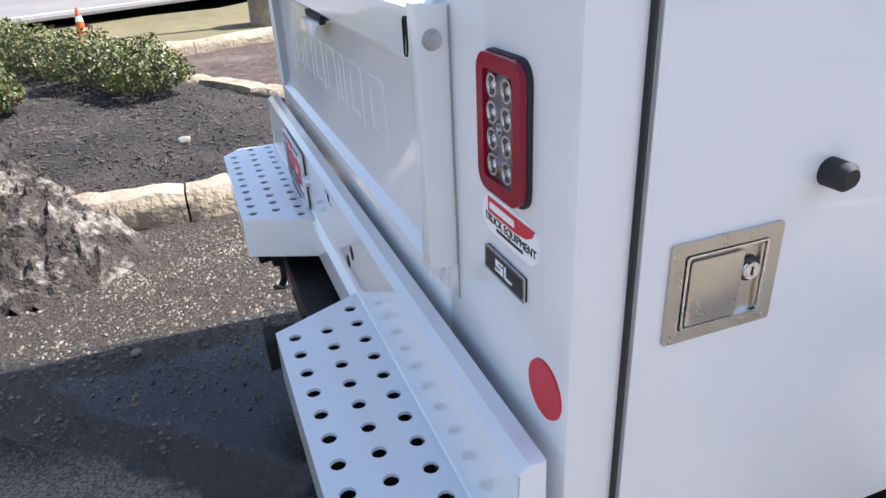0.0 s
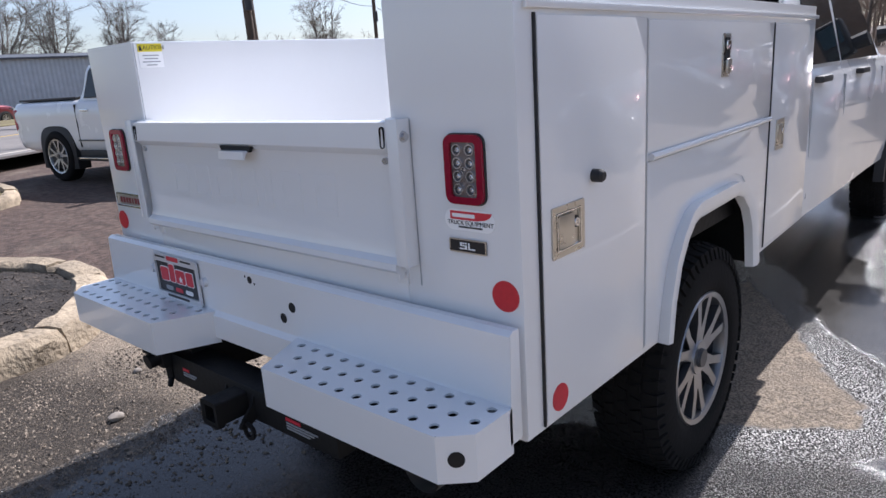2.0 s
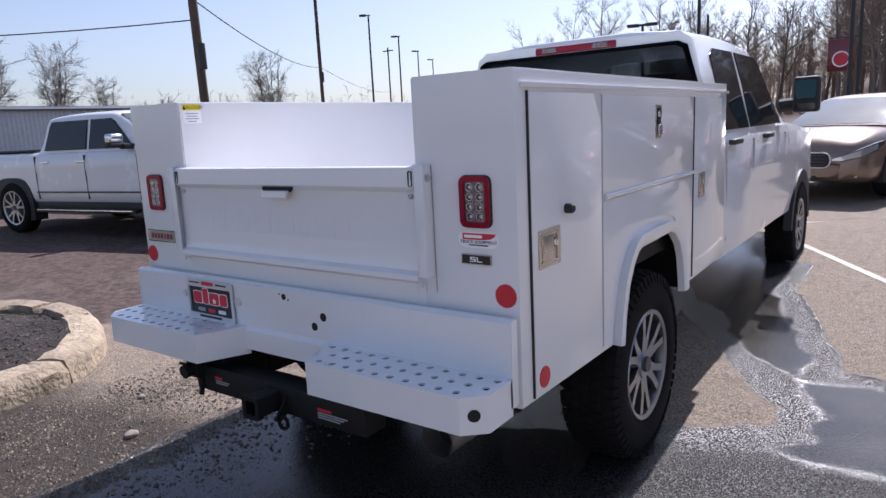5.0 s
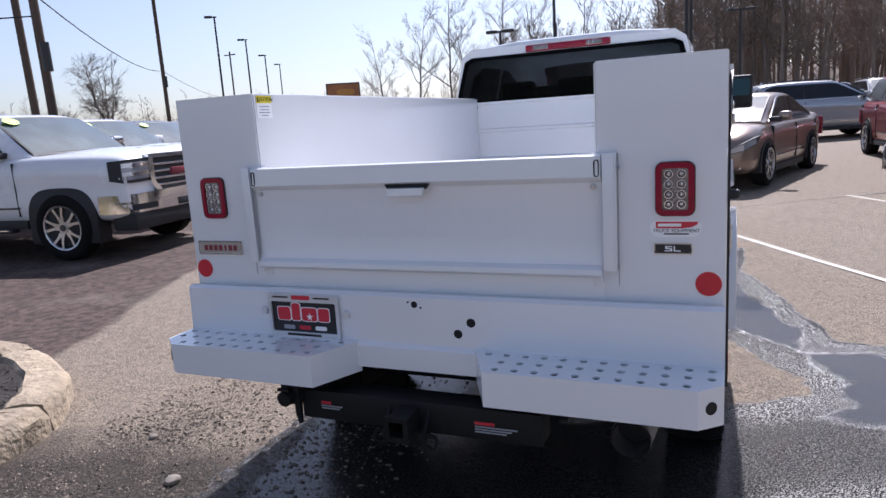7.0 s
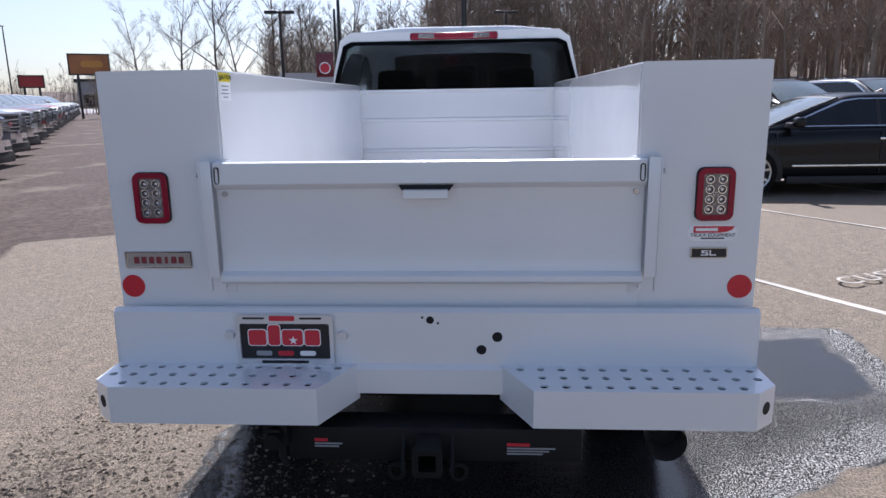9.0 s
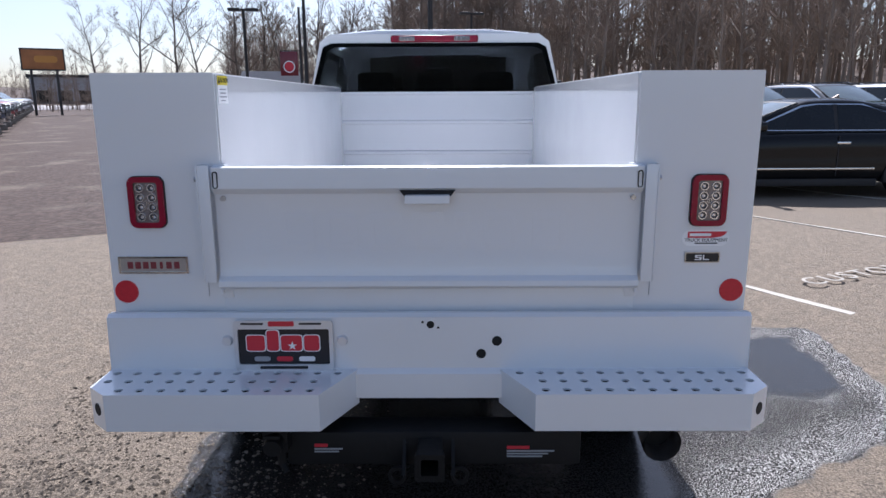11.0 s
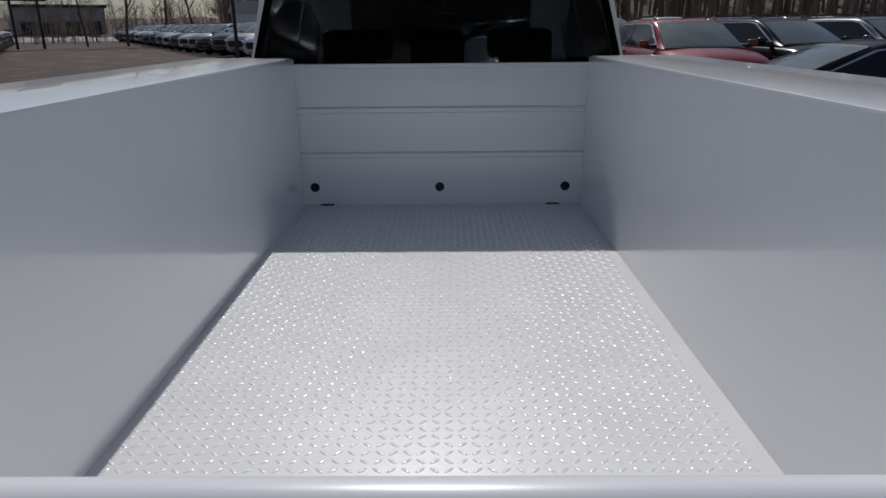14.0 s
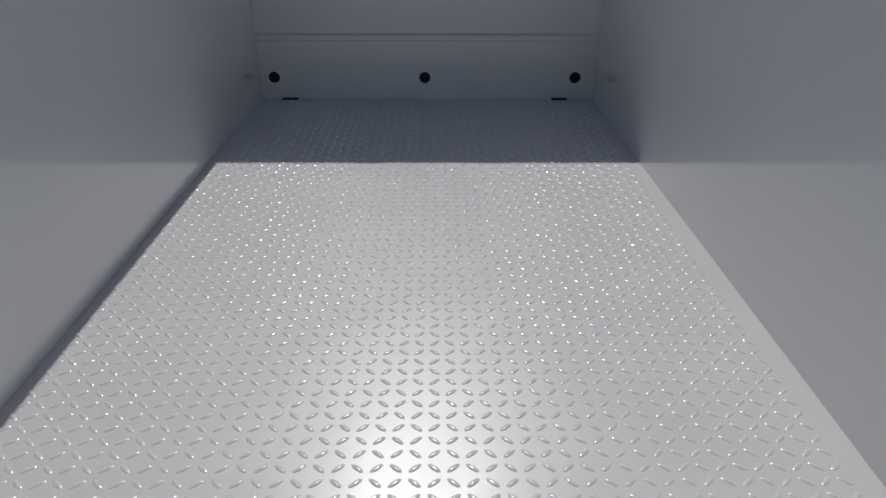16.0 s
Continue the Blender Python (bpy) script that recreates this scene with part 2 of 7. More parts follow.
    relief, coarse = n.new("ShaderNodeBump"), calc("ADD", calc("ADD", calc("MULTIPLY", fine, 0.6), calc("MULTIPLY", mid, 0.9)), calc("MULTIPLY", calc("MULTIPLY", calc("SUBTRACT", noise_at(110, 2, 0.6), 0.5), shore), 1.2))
    relief.inputs["Distance"].default_value = 0.016
    l.new(coarse, relief.inputs["Height"])
    l.new(calc("MULTIPLY", ramp(damp, 0.0, 1.0, 1.0, 0.7), ramp(pool, 0.0, 1.0, 1.0, 0.10)), relief.inputs["Strength"])
    l.new(ramp(damp, 0.0, 1.0, 0.4, 0.42), b.inputs["Specular IOR Level"])
    l.new(relief.outputs[0], b.inputs["Normal"])
    return m


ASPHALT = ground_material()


# ---- mesh tools ----
def mesh_of(name, bm, mat, smooth=False, angle=35):
    me = bpy.data.meshes.new(name)
    bmesh.ops.recalc_face_normals(bm, faces=bm.faces[:])
    if smooth:
        for f in bm.faces:
            f.smooth = True
        for e in bm.edges:
            if len(e.link_faces) == 2 and e.calc_face_angle(0) > radians(angle):
                e.smooth = False
    bm.to_mesh(me)
    bm.free()
    for k in mat if isinstance(mat, (list, tuple)) else (mat,):
        me.materials.append(k)
    return me


def part(name, bm, mat, parent, label="", smooth=True):
    """Links a bmesh as one mesh object under a thing or part."""
    ob = new(name, mesh_of(name, bm, mat, smooth))
    ob.parent = parent
    return tagged(ob, label)


def thing(name, label, category, m=None, group="", kind=""):
    ob = new(name)
    ob.empty_display_size = 0.1
    if m is not None:
        ob.matrix_world = m
    return tagged(ob, label, category, group, kind)


def solid(name, bm, mat, label, category, m=None, group="", kind="", smooth=True):
    ob = new(name, mesh_of(name, bm, mat, smooth))
    if m is not None:
        ob.matrix_world = m
    return tagged(ob, label, category, group, kind)


def B():
    return bmesh.new()


def bevelled(bm, geom_edges, w, seg=2):
    if w > 0:
        bmesh.ops.bevel(bm, geom=geom_edges, offset=w, segments=seg, affect="EDGES", profile=0.6)


def box(bm, x0, x1, y0, y1, z0, z1, bev=0.0, seg=2):
    v = [bm.verts.new((x, y, z)) for x in (x0, x1) for y in (y0, y1) for z in (z0, z1)]
    fs = [bm.faces.new([v[i] for i in q]) for q in ((0, 1, 3, 2), (4, 6, 7, 5), (0, 4, 5, 1), (2, 3, 7, 6), (0, 2, 6, 4), (1, 5, 7, 3))]
    if bev:
        bevelled(bm, list({e for f in fs for e in f.edges}), bev, seg)
    return bm


AX = {"x": lambda a, b, d: (d, a, b), "y": lambda a, b, d: (a, d, b), "z": lambda a, b, d: (a, b, d)}


def prism(bm, pts, axis, d0, d1, bev=0.0, seg=2):
    """A flat outline drawn out along an axis."""
    f = AX[axis]
    lo, hi = [bm.verts.new(f(a, b, d0)) for a, b in pts], [bm.verts.new(f(a, b, d1)) for a, b in pts]
    k = len(pts)
    fs = [bm.faces.new(lo), bm.faces.new(hi[::-1])] + [bm.faces.new((lo[i], lo[(i + 1) % k], hi[(i + 1) % k], hi[i])) for i in range(k)]
    if bev:
        bevelled(bm, list({e for g in fs[:2] for e in g.edges}), bev, seg)
    return bm


def rounded(cx, cy, w, h, r, n=5):
    """Outline of a rounded rectangle."""
    pts = []
    for sx, sy, a0 in ((1, 1, 0), (-1, 1, 90), (-1, -1, 180), (1, -1, 270)):
        for i in range(n):
            a = radians(a0 + 90 * i / (n - 1))
            pts.append((cx + sx * (w / 2 - r) + r * math.cos(a), cy + sy * (h / 2 - r) + r * math.sin(a)))
    return pts


def ring_of(cx, cy, r, n=24, a0=0.0):
    return [(cx + r * math.cos(a0 + 2 * math.pi * i / n), cy + r * math.sin(a0 + 2 * math.pi * i / n)) for i in range(n)]


def frame_prism(bm, outer, inner, axis, d0, d1):
    """A frame between two outlines with the same number of points."""
    f, k = AX[axis], len(outer)
    o0, i0, o1, i1 = ([bm.verts.new(f(a, b, d)) for a, b in p] for p, d in ((outer, d0), (inner, d0), (outer, d1), (inner, d1)))
    for i in range(k):
        j = (i + 1) % k
        for q in ((o1[i], o1[j], i1[j], i1[i]), (o0[i], i0[i], i0[j], o0[j]), (o0[i], o0[j], o1[j], o1[i]), (i0[i], i1[i], i1[j], i0[j])):
            bm.faces.new(q)
    return bm


def tube(bm, p0, p1, r0, r1=None, n=10, caps=True):
    r1 = r0 if r1 is None else r1
    p0, p1 = Vector(p0), Vector(p1)
    q = (p1 - p0).to_track_quat("Z", "Y").to_matrix()
    a = [bm.verts.new(p0 + q @ Vector((r0 * math.cos(2 * math.pi * i / n), r0 * math.sin(2 * math.pi * i / n), 0))) for i in range(n)]
    b = [bm.verts.new(p1 + q @ Vector((r1 * math.cos(2 * math.pi * i / n), r1 * math.sin(2 * math.pi * i / n), 0))) for i in range(n)]
    for i in range(n):
        bm.faces.new((a[i], a[(i + 1) % n], b[(i + 1) % n], b[i]))
    if caps:
        bm.faces.new(a[::-1]), bm.faces.new(b)
    return bm


def loft(bm, rings, closed=True, caps=True):
    """Skins rings of the same number of points."""
    vs = [[bm.verts.new(p) for p in r] for r in rings]
    k = len(vs[0])
    for a, b in zip(vs, vs[1:]):
        for i in range(k if closed else k - 1):
            bm.faces.new((a[i], a[(i + 1) % k], b[(i + 1) % k], b[i]))
    if caps:
        bm.faces.new(vs[0]), bm.faces.new(vs[-1][::-1])
    return bm


def sweep(bm, path, outline, up=(1, 0, 0)):
    """Carries a small outline (a, b) along a path; a runs along up, b away from the path's side."""
    rings, up = [], Vector(up)
    for i, p in enumerate(path):
        p = Vector(p)
        t = (Vector(path[min(i + 1, len(path) - 1)]) - Vector(path[max(i - 1, 0)])).normalized()
        s = t.cross(up).normalized()
        rings.append([p + up * a + s * b for a, b in outline])
    return loft(bm, rings)


def quad_panel(bm, pts, thick=0.004):
    """A thin plate over a flat outline of 3D points, given thickness against its normal."""
    pts = [Vector(p) for p in pts]
    nrm = Vector((0, 0, 0))
    for i in range(len(pts)):
        a, b = pts[i], pts[(i + 1) % len(pts)]
        nrm += a.cross(b)
    nrm.normalize()
    f, g = [bm.verts.new(p) for p in pts], [bm.verts.new(p - nrm * thick) for p in pts]
    bm.faces.new(f), bm.faces.new(g[::-1])
    for i in range(len(pts)):
        j = (i + 1) % len(pts)
        bm.faces.new((f[i], g[i], g[j], f[j]))
    return bm


def text_mesh(words, size, depth=0.0004, spacing=1.0):
    cu = bpy.data.curves.new("lettering", "FONT")
    cu.body, cu.size, cu.extrude, cu.align_x, cu.align_y, cu.space_character = words, size, depth, "CENTER", "CENTER", spacing
    ob = new("lettering", cu)
    bpy.context.view_layer.update()
    me = bpy.data.meshes.new_from_object(ob.evaluated_get(bpy.context.evaluated_depsgraph_get()))
    bpy.data.objects.remove(ob)
    return me


def lettering(words, size, mat, parent, m, name="lettering", label="", depth=0.0004, spacing=1.0):
    me = text_mesh(words, size, depth, spacing)
    me.materials.clear()
    me.materials.append(mat)
    ob = new(name, me)
    ob.parent = parent
    ob.matrix_local = m
    return tagged(ob, label)


# The lot falls from all sides towards the water beside the truck.
def gz(x, y=0.0):
    def s(t):
        t = min(1, max(0, t))
        return t * t * (3 - 2 * t)
    return (0.21 - 0.04 * s((-x - 3) / 4)) * s((math.hypot(x - 1.2, y - 1.5) + 0.5) / 8) - 0.07 * s(1 - math.hypot(x - 5.5, y - 8.2) / 4.5) + 0.015 * (1 - 0.4 * s((-x - 8) / 8)) * min(60, max(0, y - 9))


# ---- ground, island, road ----
def ground():
    bm = B()
    def ticks(fine0, fine1, step, far):
        t, v, k = [], fine0, step
        while v > -far:
            k *= 1.35
            v -= k
            t.append(v)
        t = t[::-1] + list(np.arange(fine0, fine1, step))
        v, k = fine1, step
        while v < far:
            t.append(v)
            k *= 1.35
            v += k
        return t + [far]
    xs, ys = ticks(-6, 6, 0.3, 1200), ticks(-4, 9, 0.3, 1200)
    g = [[bm.verts.new((x, y, gz(x, y))) for y in ys] for x in xs]
    for a, b in zip(g, g[1:]):
        for j in range(len(ys) - 1):
            bm.faces.new((a[j], b[j], b[j + 1], a[j + 1]))
    solid("ground", bm, ASPHALT, "worn grey and brown asphalt car park with standing water", "ground", kind="structure")


ground()


def strip(name, pts, mat, label, category, z, thick=0.006, kind="structure"):
    """A flat strip of paint or ground on the lot, given as an outline in plan."""
    bm = B()
    top = [bm.verts.new((x, y, gz(x, y) + z)) for x, y in pts]
    low = [bm.verts.new((x, y, gz(x, y) + z - thick - 0.02)) for x, y in pts]
    bm.faces.new(top)
    for i in range(len(pts)):
        j = (i + 1) % len(pts)
        bm.faces.new((top[i], low[i], low[j], top[j]))
    return solid(name, bm, mat, label, category, kind=kind, smooth=False)


def paint_line(a, b, w=0.072, n=8):
    a, b = Vector((*a, 0)), Vector((*b, 0))
    s = (b - a).normalized().cross(Vector((0, 0, 1))) * w / 2
    pts = [a + s + (b - a) * i / n for i in range(n + 1)] + [b - s + (a - b) * i / n for i in range(n + 1)]
    strip("parking_line", [(p.x, p.y) for p in pts], LINE, "worn white painted parking line on asphalt", "road marking", 0.0025)


paint_line((-0.6, 6.25), (6.4, 11.5))
paint_line((0.83, 6.15), (3.05, 2.70))
paint_line((2.51, 8.68), (5.3, 4.20))
paint_line((4.9, 10.4), (7.4, 6.4))
CUST = thing("floor_lettering", "worn white stencilled letters painted on asphalt", "road marking", pose(3.07, 3.40, gz(3.6, 3.5) + 0.016, 0, -1.0, 23), kind="structure")
lettering("CUSTOMER", 0.27, LINE, CUST, pose(0.78, 0, 0), spacing=1.2, depth=0.001)

ISLAND = [(-2.10, -1.6), (-2.06, -0.9), (-2.05, -0.4), (-2.12, 0.0), (-2.28, 0.25), (-2.53, 0.49), (-2.86, 0.65), (-3.2, 0.74), (-3.55, 0.74), (-3.9, 0.58), (-4.35, 0.31), (-4.9, -0.05), (-5.6, -0.55), (-6.6, -1.3), (-8.0, -2.3)]


def offset(pts, d):
    out = []
    for i, p in enumerate(pts):
        a, b = Vector(pts[max(i - 1, 0)]), Vector(pts[min(i + 1, len(pts) - 1)])
        t = (b - a).normalized()
        out.append((p[0] - t.y * d, p[1] + t.x * d))
    return out


def kerb_stones(path, width, height, label, block=0.0):
    """A kerb of cast blocks with rounded arrises, one object a block."""
    root = thing("kerb", label, "kerb", kind="structure")
    line = [Vector((*p, 0)) for p in path]
    rnd = random.Random(4)
    dist = [0.0]
    for a, b in zip(line, line[1:]):
        dist.append(dist[-1] + (b - a).length)
    def at(s):
        s = min(max(s, 0), dist[-1] - 1e-6)
        for i in range(len(line) - 1):
            if s <= dist[i + 1]:
                k = (s - dist[i]) / (dist[i + 1] - dist[i])
                return line[i].lerp(line[i + 1], k), (line[i + 1] - line[i]).normalized()
    s = 0.0
    while s < dist[-1] - 0.05:
        size = block * rnd.uniform(0.85, 1.2)
        e = min(s + size - 0.012, dist[-1])
        bm, rings = B(), []
        k = 8
        lift, lean = rnd.uniform(-0.008, 0.008), rnd.uniform(-0.008, 0.008)
        for i in range(k):
            p, t = at(s + (e - s) * i / (k - 1))
            nn = Vector((-t.y, t.x, 0))
            z = gz(p.x, p.y)
            end = 0.012 if i in (0, k - 1) else 0.0
            rough = [rnd.uniform(-0.011, 0.011) for _ in range(8)]
            prof = [(0, -0.05), (0.0 + end, height * 0.55), (0.012 + end, height - 0.045 - end), (0.045, height - 0.008 - end), (width * 0.5, height - end), (width - 0.03, height - 0.006 - end), (width - end, height - 0.04 - end), (width, -0.05)]
            rings.append([p + nn * (a + r + lean) + Vector((0, 0, z + b + lift + r * 0.7)) for (a, b), r in zip(prof, rough)])
        loft(bm, rings)
        part("kerb_stone", bm, CONCRETE, root)
        s += size
    return root


def bed_mesh(name, outline, mat, label, category, z, bumpy, step=0.12, kind="structure"):
    """Uneven soil or snow inside an outline, on a fine grid."""
    poly = [Vector((*p, 0)) for p in outline]
    xs, ys = [p[0] for p in outline], [p[1] for p in outline]
    def inside(x, y):
        c = False
        for i in range(len(poly)):
            a, b = poly[i], poly[i - 1]
            if (a.y > y) != (b.y > y) and x < (b.x - a.x) * (y - a.y) / (b.y - a.y) + a.x:
                c = not c
        return c
    bm, made = B(), {}
    nx, ny = int((max(xs) - min(xs)) / step) + 2, int((max(ys) - min(ys)) / step) + 2
    def v(i, j):
        if (i, j) not in made:
            x, y = min(xs) + i * step, min(ys) + j * step
            made[i, j] = bm.verts.new((x, y, gz(x, y) + z(x, y) + bumpy * (noise.noise(Vector((x * 3, y * 3, 0))) + 0.6 * noise.noise(Vector((x * 9, y * 9, 3))) + 0.45 * noise.noise(Vector((x * 24, y * 24, 7))))))
        return made[i, j]
    for i in range(nx):
        for j in range(ny):
            if inside(min(xs) + (i + 0.5) * step, min(ys) + (j + 0.5) * step):
                bm.faces.new((v(i, j), v(i + 1, j), v(i + 1, j + 1), v(i, j + 1)))
    return solid(name, bm, mat, label, category, kind=kind)


kerb_stones(ISLAND, 0.24, 0.17, "weathered concrete kerb blocks round a planting island", 0.62)
RIM = [tuple(Vector(a).lerp(Vector(b), k / 4)) for a, b in zip(ISLAND, ISLAND[1:]) for k in range(4)]
inner = offset(ISLAND, 0.17) + [(-8.5, -6.0), (-2.4, -6.0)]
bed_mesh("mulch_bed", inner, MULCH, "dark wood mulch in a planting island", "soil", lambda x, y: 0.115 + 0.10 * min(1, max(0, (min(math.hypot(x - p[0], y - p[1]) for p in RIM) - 0.25) / 0.6)), 0.022, 0.07)

# Beyond the lot: a kerb, a strip of winter grass and the road, all running slantwise.
U = Vector((-0.5, 0.866, 0)).normalized()
W = Vector((-U.y, U.x, 0))          # away from the lot
E0 = Vector((-7.0, -0.9, 0))


def slant(s0, s1, d0, d1):
    return [tuple((E0 + U * s + W * d).xy) for s, d in ((s0, d0), (s1, d0), (s1, d1), (s0, d1))]


VERGE = [(-5.6, -5.5), (-6.3, -2.8), (-6.99, -0.84), (-7.5, 0.4), (-7.85, 1.3), (-8.2, 1.75), (-8.9, 2.0), (-10.5, 2.1), (-13.0, 2.2)]
kerb_stones(VERGE, 0.2, 0.16, "weathered concrete kerb beside winter grass", 1.5)
strip("grass_verge", offset(VERGE, 0.19) + [(-11.2, 0.4), (-10.0, -5.5)], GRASS, "dry brown winter grass verge beside the road", "grass", 0.11, 0.1)
strip("road", slant(-200, 260, 3.3, 15.0), material("road_asphalt", (0.17, 0.155, 0.145), 0.85, vary=0.2, scale=3, bump=0.3), "grey two-lane road past the car park", "road", 0.03, 0.02)
strip("road_line", slant(-200, 260, 3.75, 3.87), LINE, "white edge line painted on the road", "road marking", 0.036)
strip("road_line", slant(-200, 260, 9.0, 9.14), material("yellow_line", (0.5, 0.33, 0.04), 0.7), "yellow centre line painted on the road", "road marking", 0.036)
strip("far_verge", slant(-200, 260, 15.2, 38.0), GRASS, "dry brown winter grass beyond the road", "grass", 0.05, 0.04)


# ---- the service truck ----
TRUCK = thing("service_truck", "white crew-cab pickup with a steel service body, parked on wet asphalt", "truck")
HALF, TOP, LONG, INNER, FLOOR = 1.0, 1.69, 2.40, 0.63, 1.042
ARCH = [(0.725, 0.655), (0.745, 0.78), (0.785, 0.90), (0.84, 0.98), (0.905, 1.035), (0.97, 1.055), (1.34, 1.062), (1.43, 1.04), (1.52, 0.97), (1.575, 0.88), (1.60, 0.78), (1.615, 0.69)]


def side_box(sx):
    """One bank of lockers, with the wheel arch cut out of it."""
    bm = B()
    pts = [(0.0, 0.665)] + ARCH + [(LONG, 0.705), (LONG, TOP), (0.0, TOP)]
    x0, x1 = sorted((sx * INNER, sx * HALF))
    prism(bm, pts, "x", x0, x1, 0.008, 2)
    ob = part("locker_bank", bm, WHITE, TRUCK)
    lid = B()
    x0, x1 = sorted((sx * (INNER + 0.002), sx * (HALF + 0.016)))
    prism(lid, [(0.03, 1.634), (0.03, 1.650), (LONG + 0.004, 1.650), (LONG + 0.004, 1.634)], "x", *sorted((sx * (HALF + 0.001), sx * (HALF + 0.012))), 0.004)
    part("drip_rail", lid, WHITE, ob)
    flare = B()
    sweep(flare, [(sx * HALF, y, z) for y, z in ARCH], [(-0.004 * sx, 0.0), (0.034 * sx, -0.004), (0.036 * sx, 0.030), (0.026 * sx, 0.050), (-0.004 * sx, 0.056)])
    part("wheel_arch_flare", flare, WHITE, ob)
    liner = B()
    box(liner, *sorted((sx * 0.6262, sx * 0.6302)), 0.006, 2.44, 1.0, TOP - 0.006)
    part("bed_side", liner, WHITE_WALL, ob, smooth=False)
    well = B()
    loft(well, [[(sx * x, y, z - 0.004) for y, z in ARCH] for x in (0.645, 0.99)], closed=False, caps=False)
    box(well, *sorted((sx * 0.640, sx * 0.655)), 0.70, 1.66, 0.45, 1.06)
    part("wheel_well", well, UNDER, ob)
    return ob


RIGHT, LEFT = side_box(1), side_box(-1)


def rear_panel():
    bm = B()
    box(bm, -0.646, 0.646, -0.0015, 0.035, 0.70, 1.034, 0.001)
    for s in (-1, 1):
        box(bm, *sorted((s * 0.615, s * 0.652)), -0.006, 0.03, 1.0, 1.42, 0.004)
    part("rear_sill", bm, WHITE, TRUCK)


rear_panel()


def tailgate():
    """A pressed steel gate: top rail, recessed field, bottom roll, handle slot and side brackets."""
    bm = B()
    prof = [(-0.036, 1.412), (-0.040, 1.350), (-0.036, 1.345), (-0.018, 1.332), (-0.016, 1.325), (-0.016, 1.105), (-0.024, 1.075), (-0.040, 1.062), (-0.042, 1.046), (-0.032, 1.036), (-0.001, 1.036), (-0.001, 1.412), (-0.012, 1.416), (-0.028, 1.416)]
    prism(bm, prof, "x", -0.6478, 0.6478)
    gate = part("tailgate", bm, WHITE, TRUCK, "pressed white steel tailgate with faint embossed lettering")
    for s in (-1, 1):
        bm = B()
        # an upright channel on the body: side plate, narrow face and a foot
        box(bm, *sorted((s * 0.688, s * 0.6925)), -0.044, 0.0, 1.060, 1.420, 0.0015)
        box(bm, *sorted((s * 0.6525, s * 0.6878)), -0.042, -0.037, 1.060, 1.420, 0.0015)
        part("side_bracket", bm, WHITE, gate)
        bm = B()
        box(bm, *sorted((s * 0.6930, s * 0.6946)), -0.0025, -0.0005, 1.005, 1.416)
        part("plate_joint", bm, GREY_PRINT, gate)
        bm = B()
        tube(bm, (s * 0.622, -0.016, 1.318), (s * 0.622, -0.026, 1.318), 0.009, 0.008, 8)
        part("bolt", bm, ALLOY, gate)
        bm = B()
        tube(bm, (s * 0.692, -0.024, 1.378), (s * 0.695, -0.024, 1.378), 0.014, 0.013, 14)
        tube(bm, (s * 0.694, -0.024, 1.378), (s * 0.702, -0.024, 1.378), 0.0095, 0.009, 6)
        part("bolt", bm, ALLOY, gate)
        bm = B()
        frame_prism(bm, rounded(s * 0.636, 1.376, 0.016, 0.052, 0.008), rounded(s * 0.636, 1.376, 0.010, 0.046, 0.0049), "y", -0.0412, -0.030)
        part("slot_rim", bm, UNDER, gate)
        bm = B()
        box(bm, *sorted((s * 0.640, s * 0.648)), -0.03, -0.012, 1.020, 1.058, 0.002)
        part("hinge_stop", bm, WHITE, gate)
    bm = B()
    prism(bm, [(-0.083, 1.344), (0.083, 1.344), (0.070, 1.326), (-0.070, 1.326)], "y", -0.0425, -0.030)
    part("handle_slot", bm, HOLE, gate)
    bm = B()
    prism(bm, [(-0.014, 1.334), (-0.058, 1.330), (-0.060, 1.306), (-0.054, 1.304), (-0.050, 1.326), (-0.014, 1.328)], "x", -0.068, 0.066, 0.002)
    part("handle", bm, WHITE, gate, "white steel pull handle")
    # faint raised marks pressed into the field
    for i, x in enumerate((-0.40, -0.265, -0.13, 0.0, 0.105, 0.22, 0.37)):
        bm = B()
        w = 0.022
        frame_prism(bm, rounded(x, 1.215, 0.10 - 0.05 * (i == 4), 0.115, 0.012), rounded(x, 1.215, (0.10 - 0.05 * (i == 4)) - 1.4 * w * (1 - 0.4 * (i == 4)), 0.115 - 1.8 * w, 0.006), "y", -0.0172, -0.010)
        part("embossed_mark", bm, WHITE, gate)


tailgate()


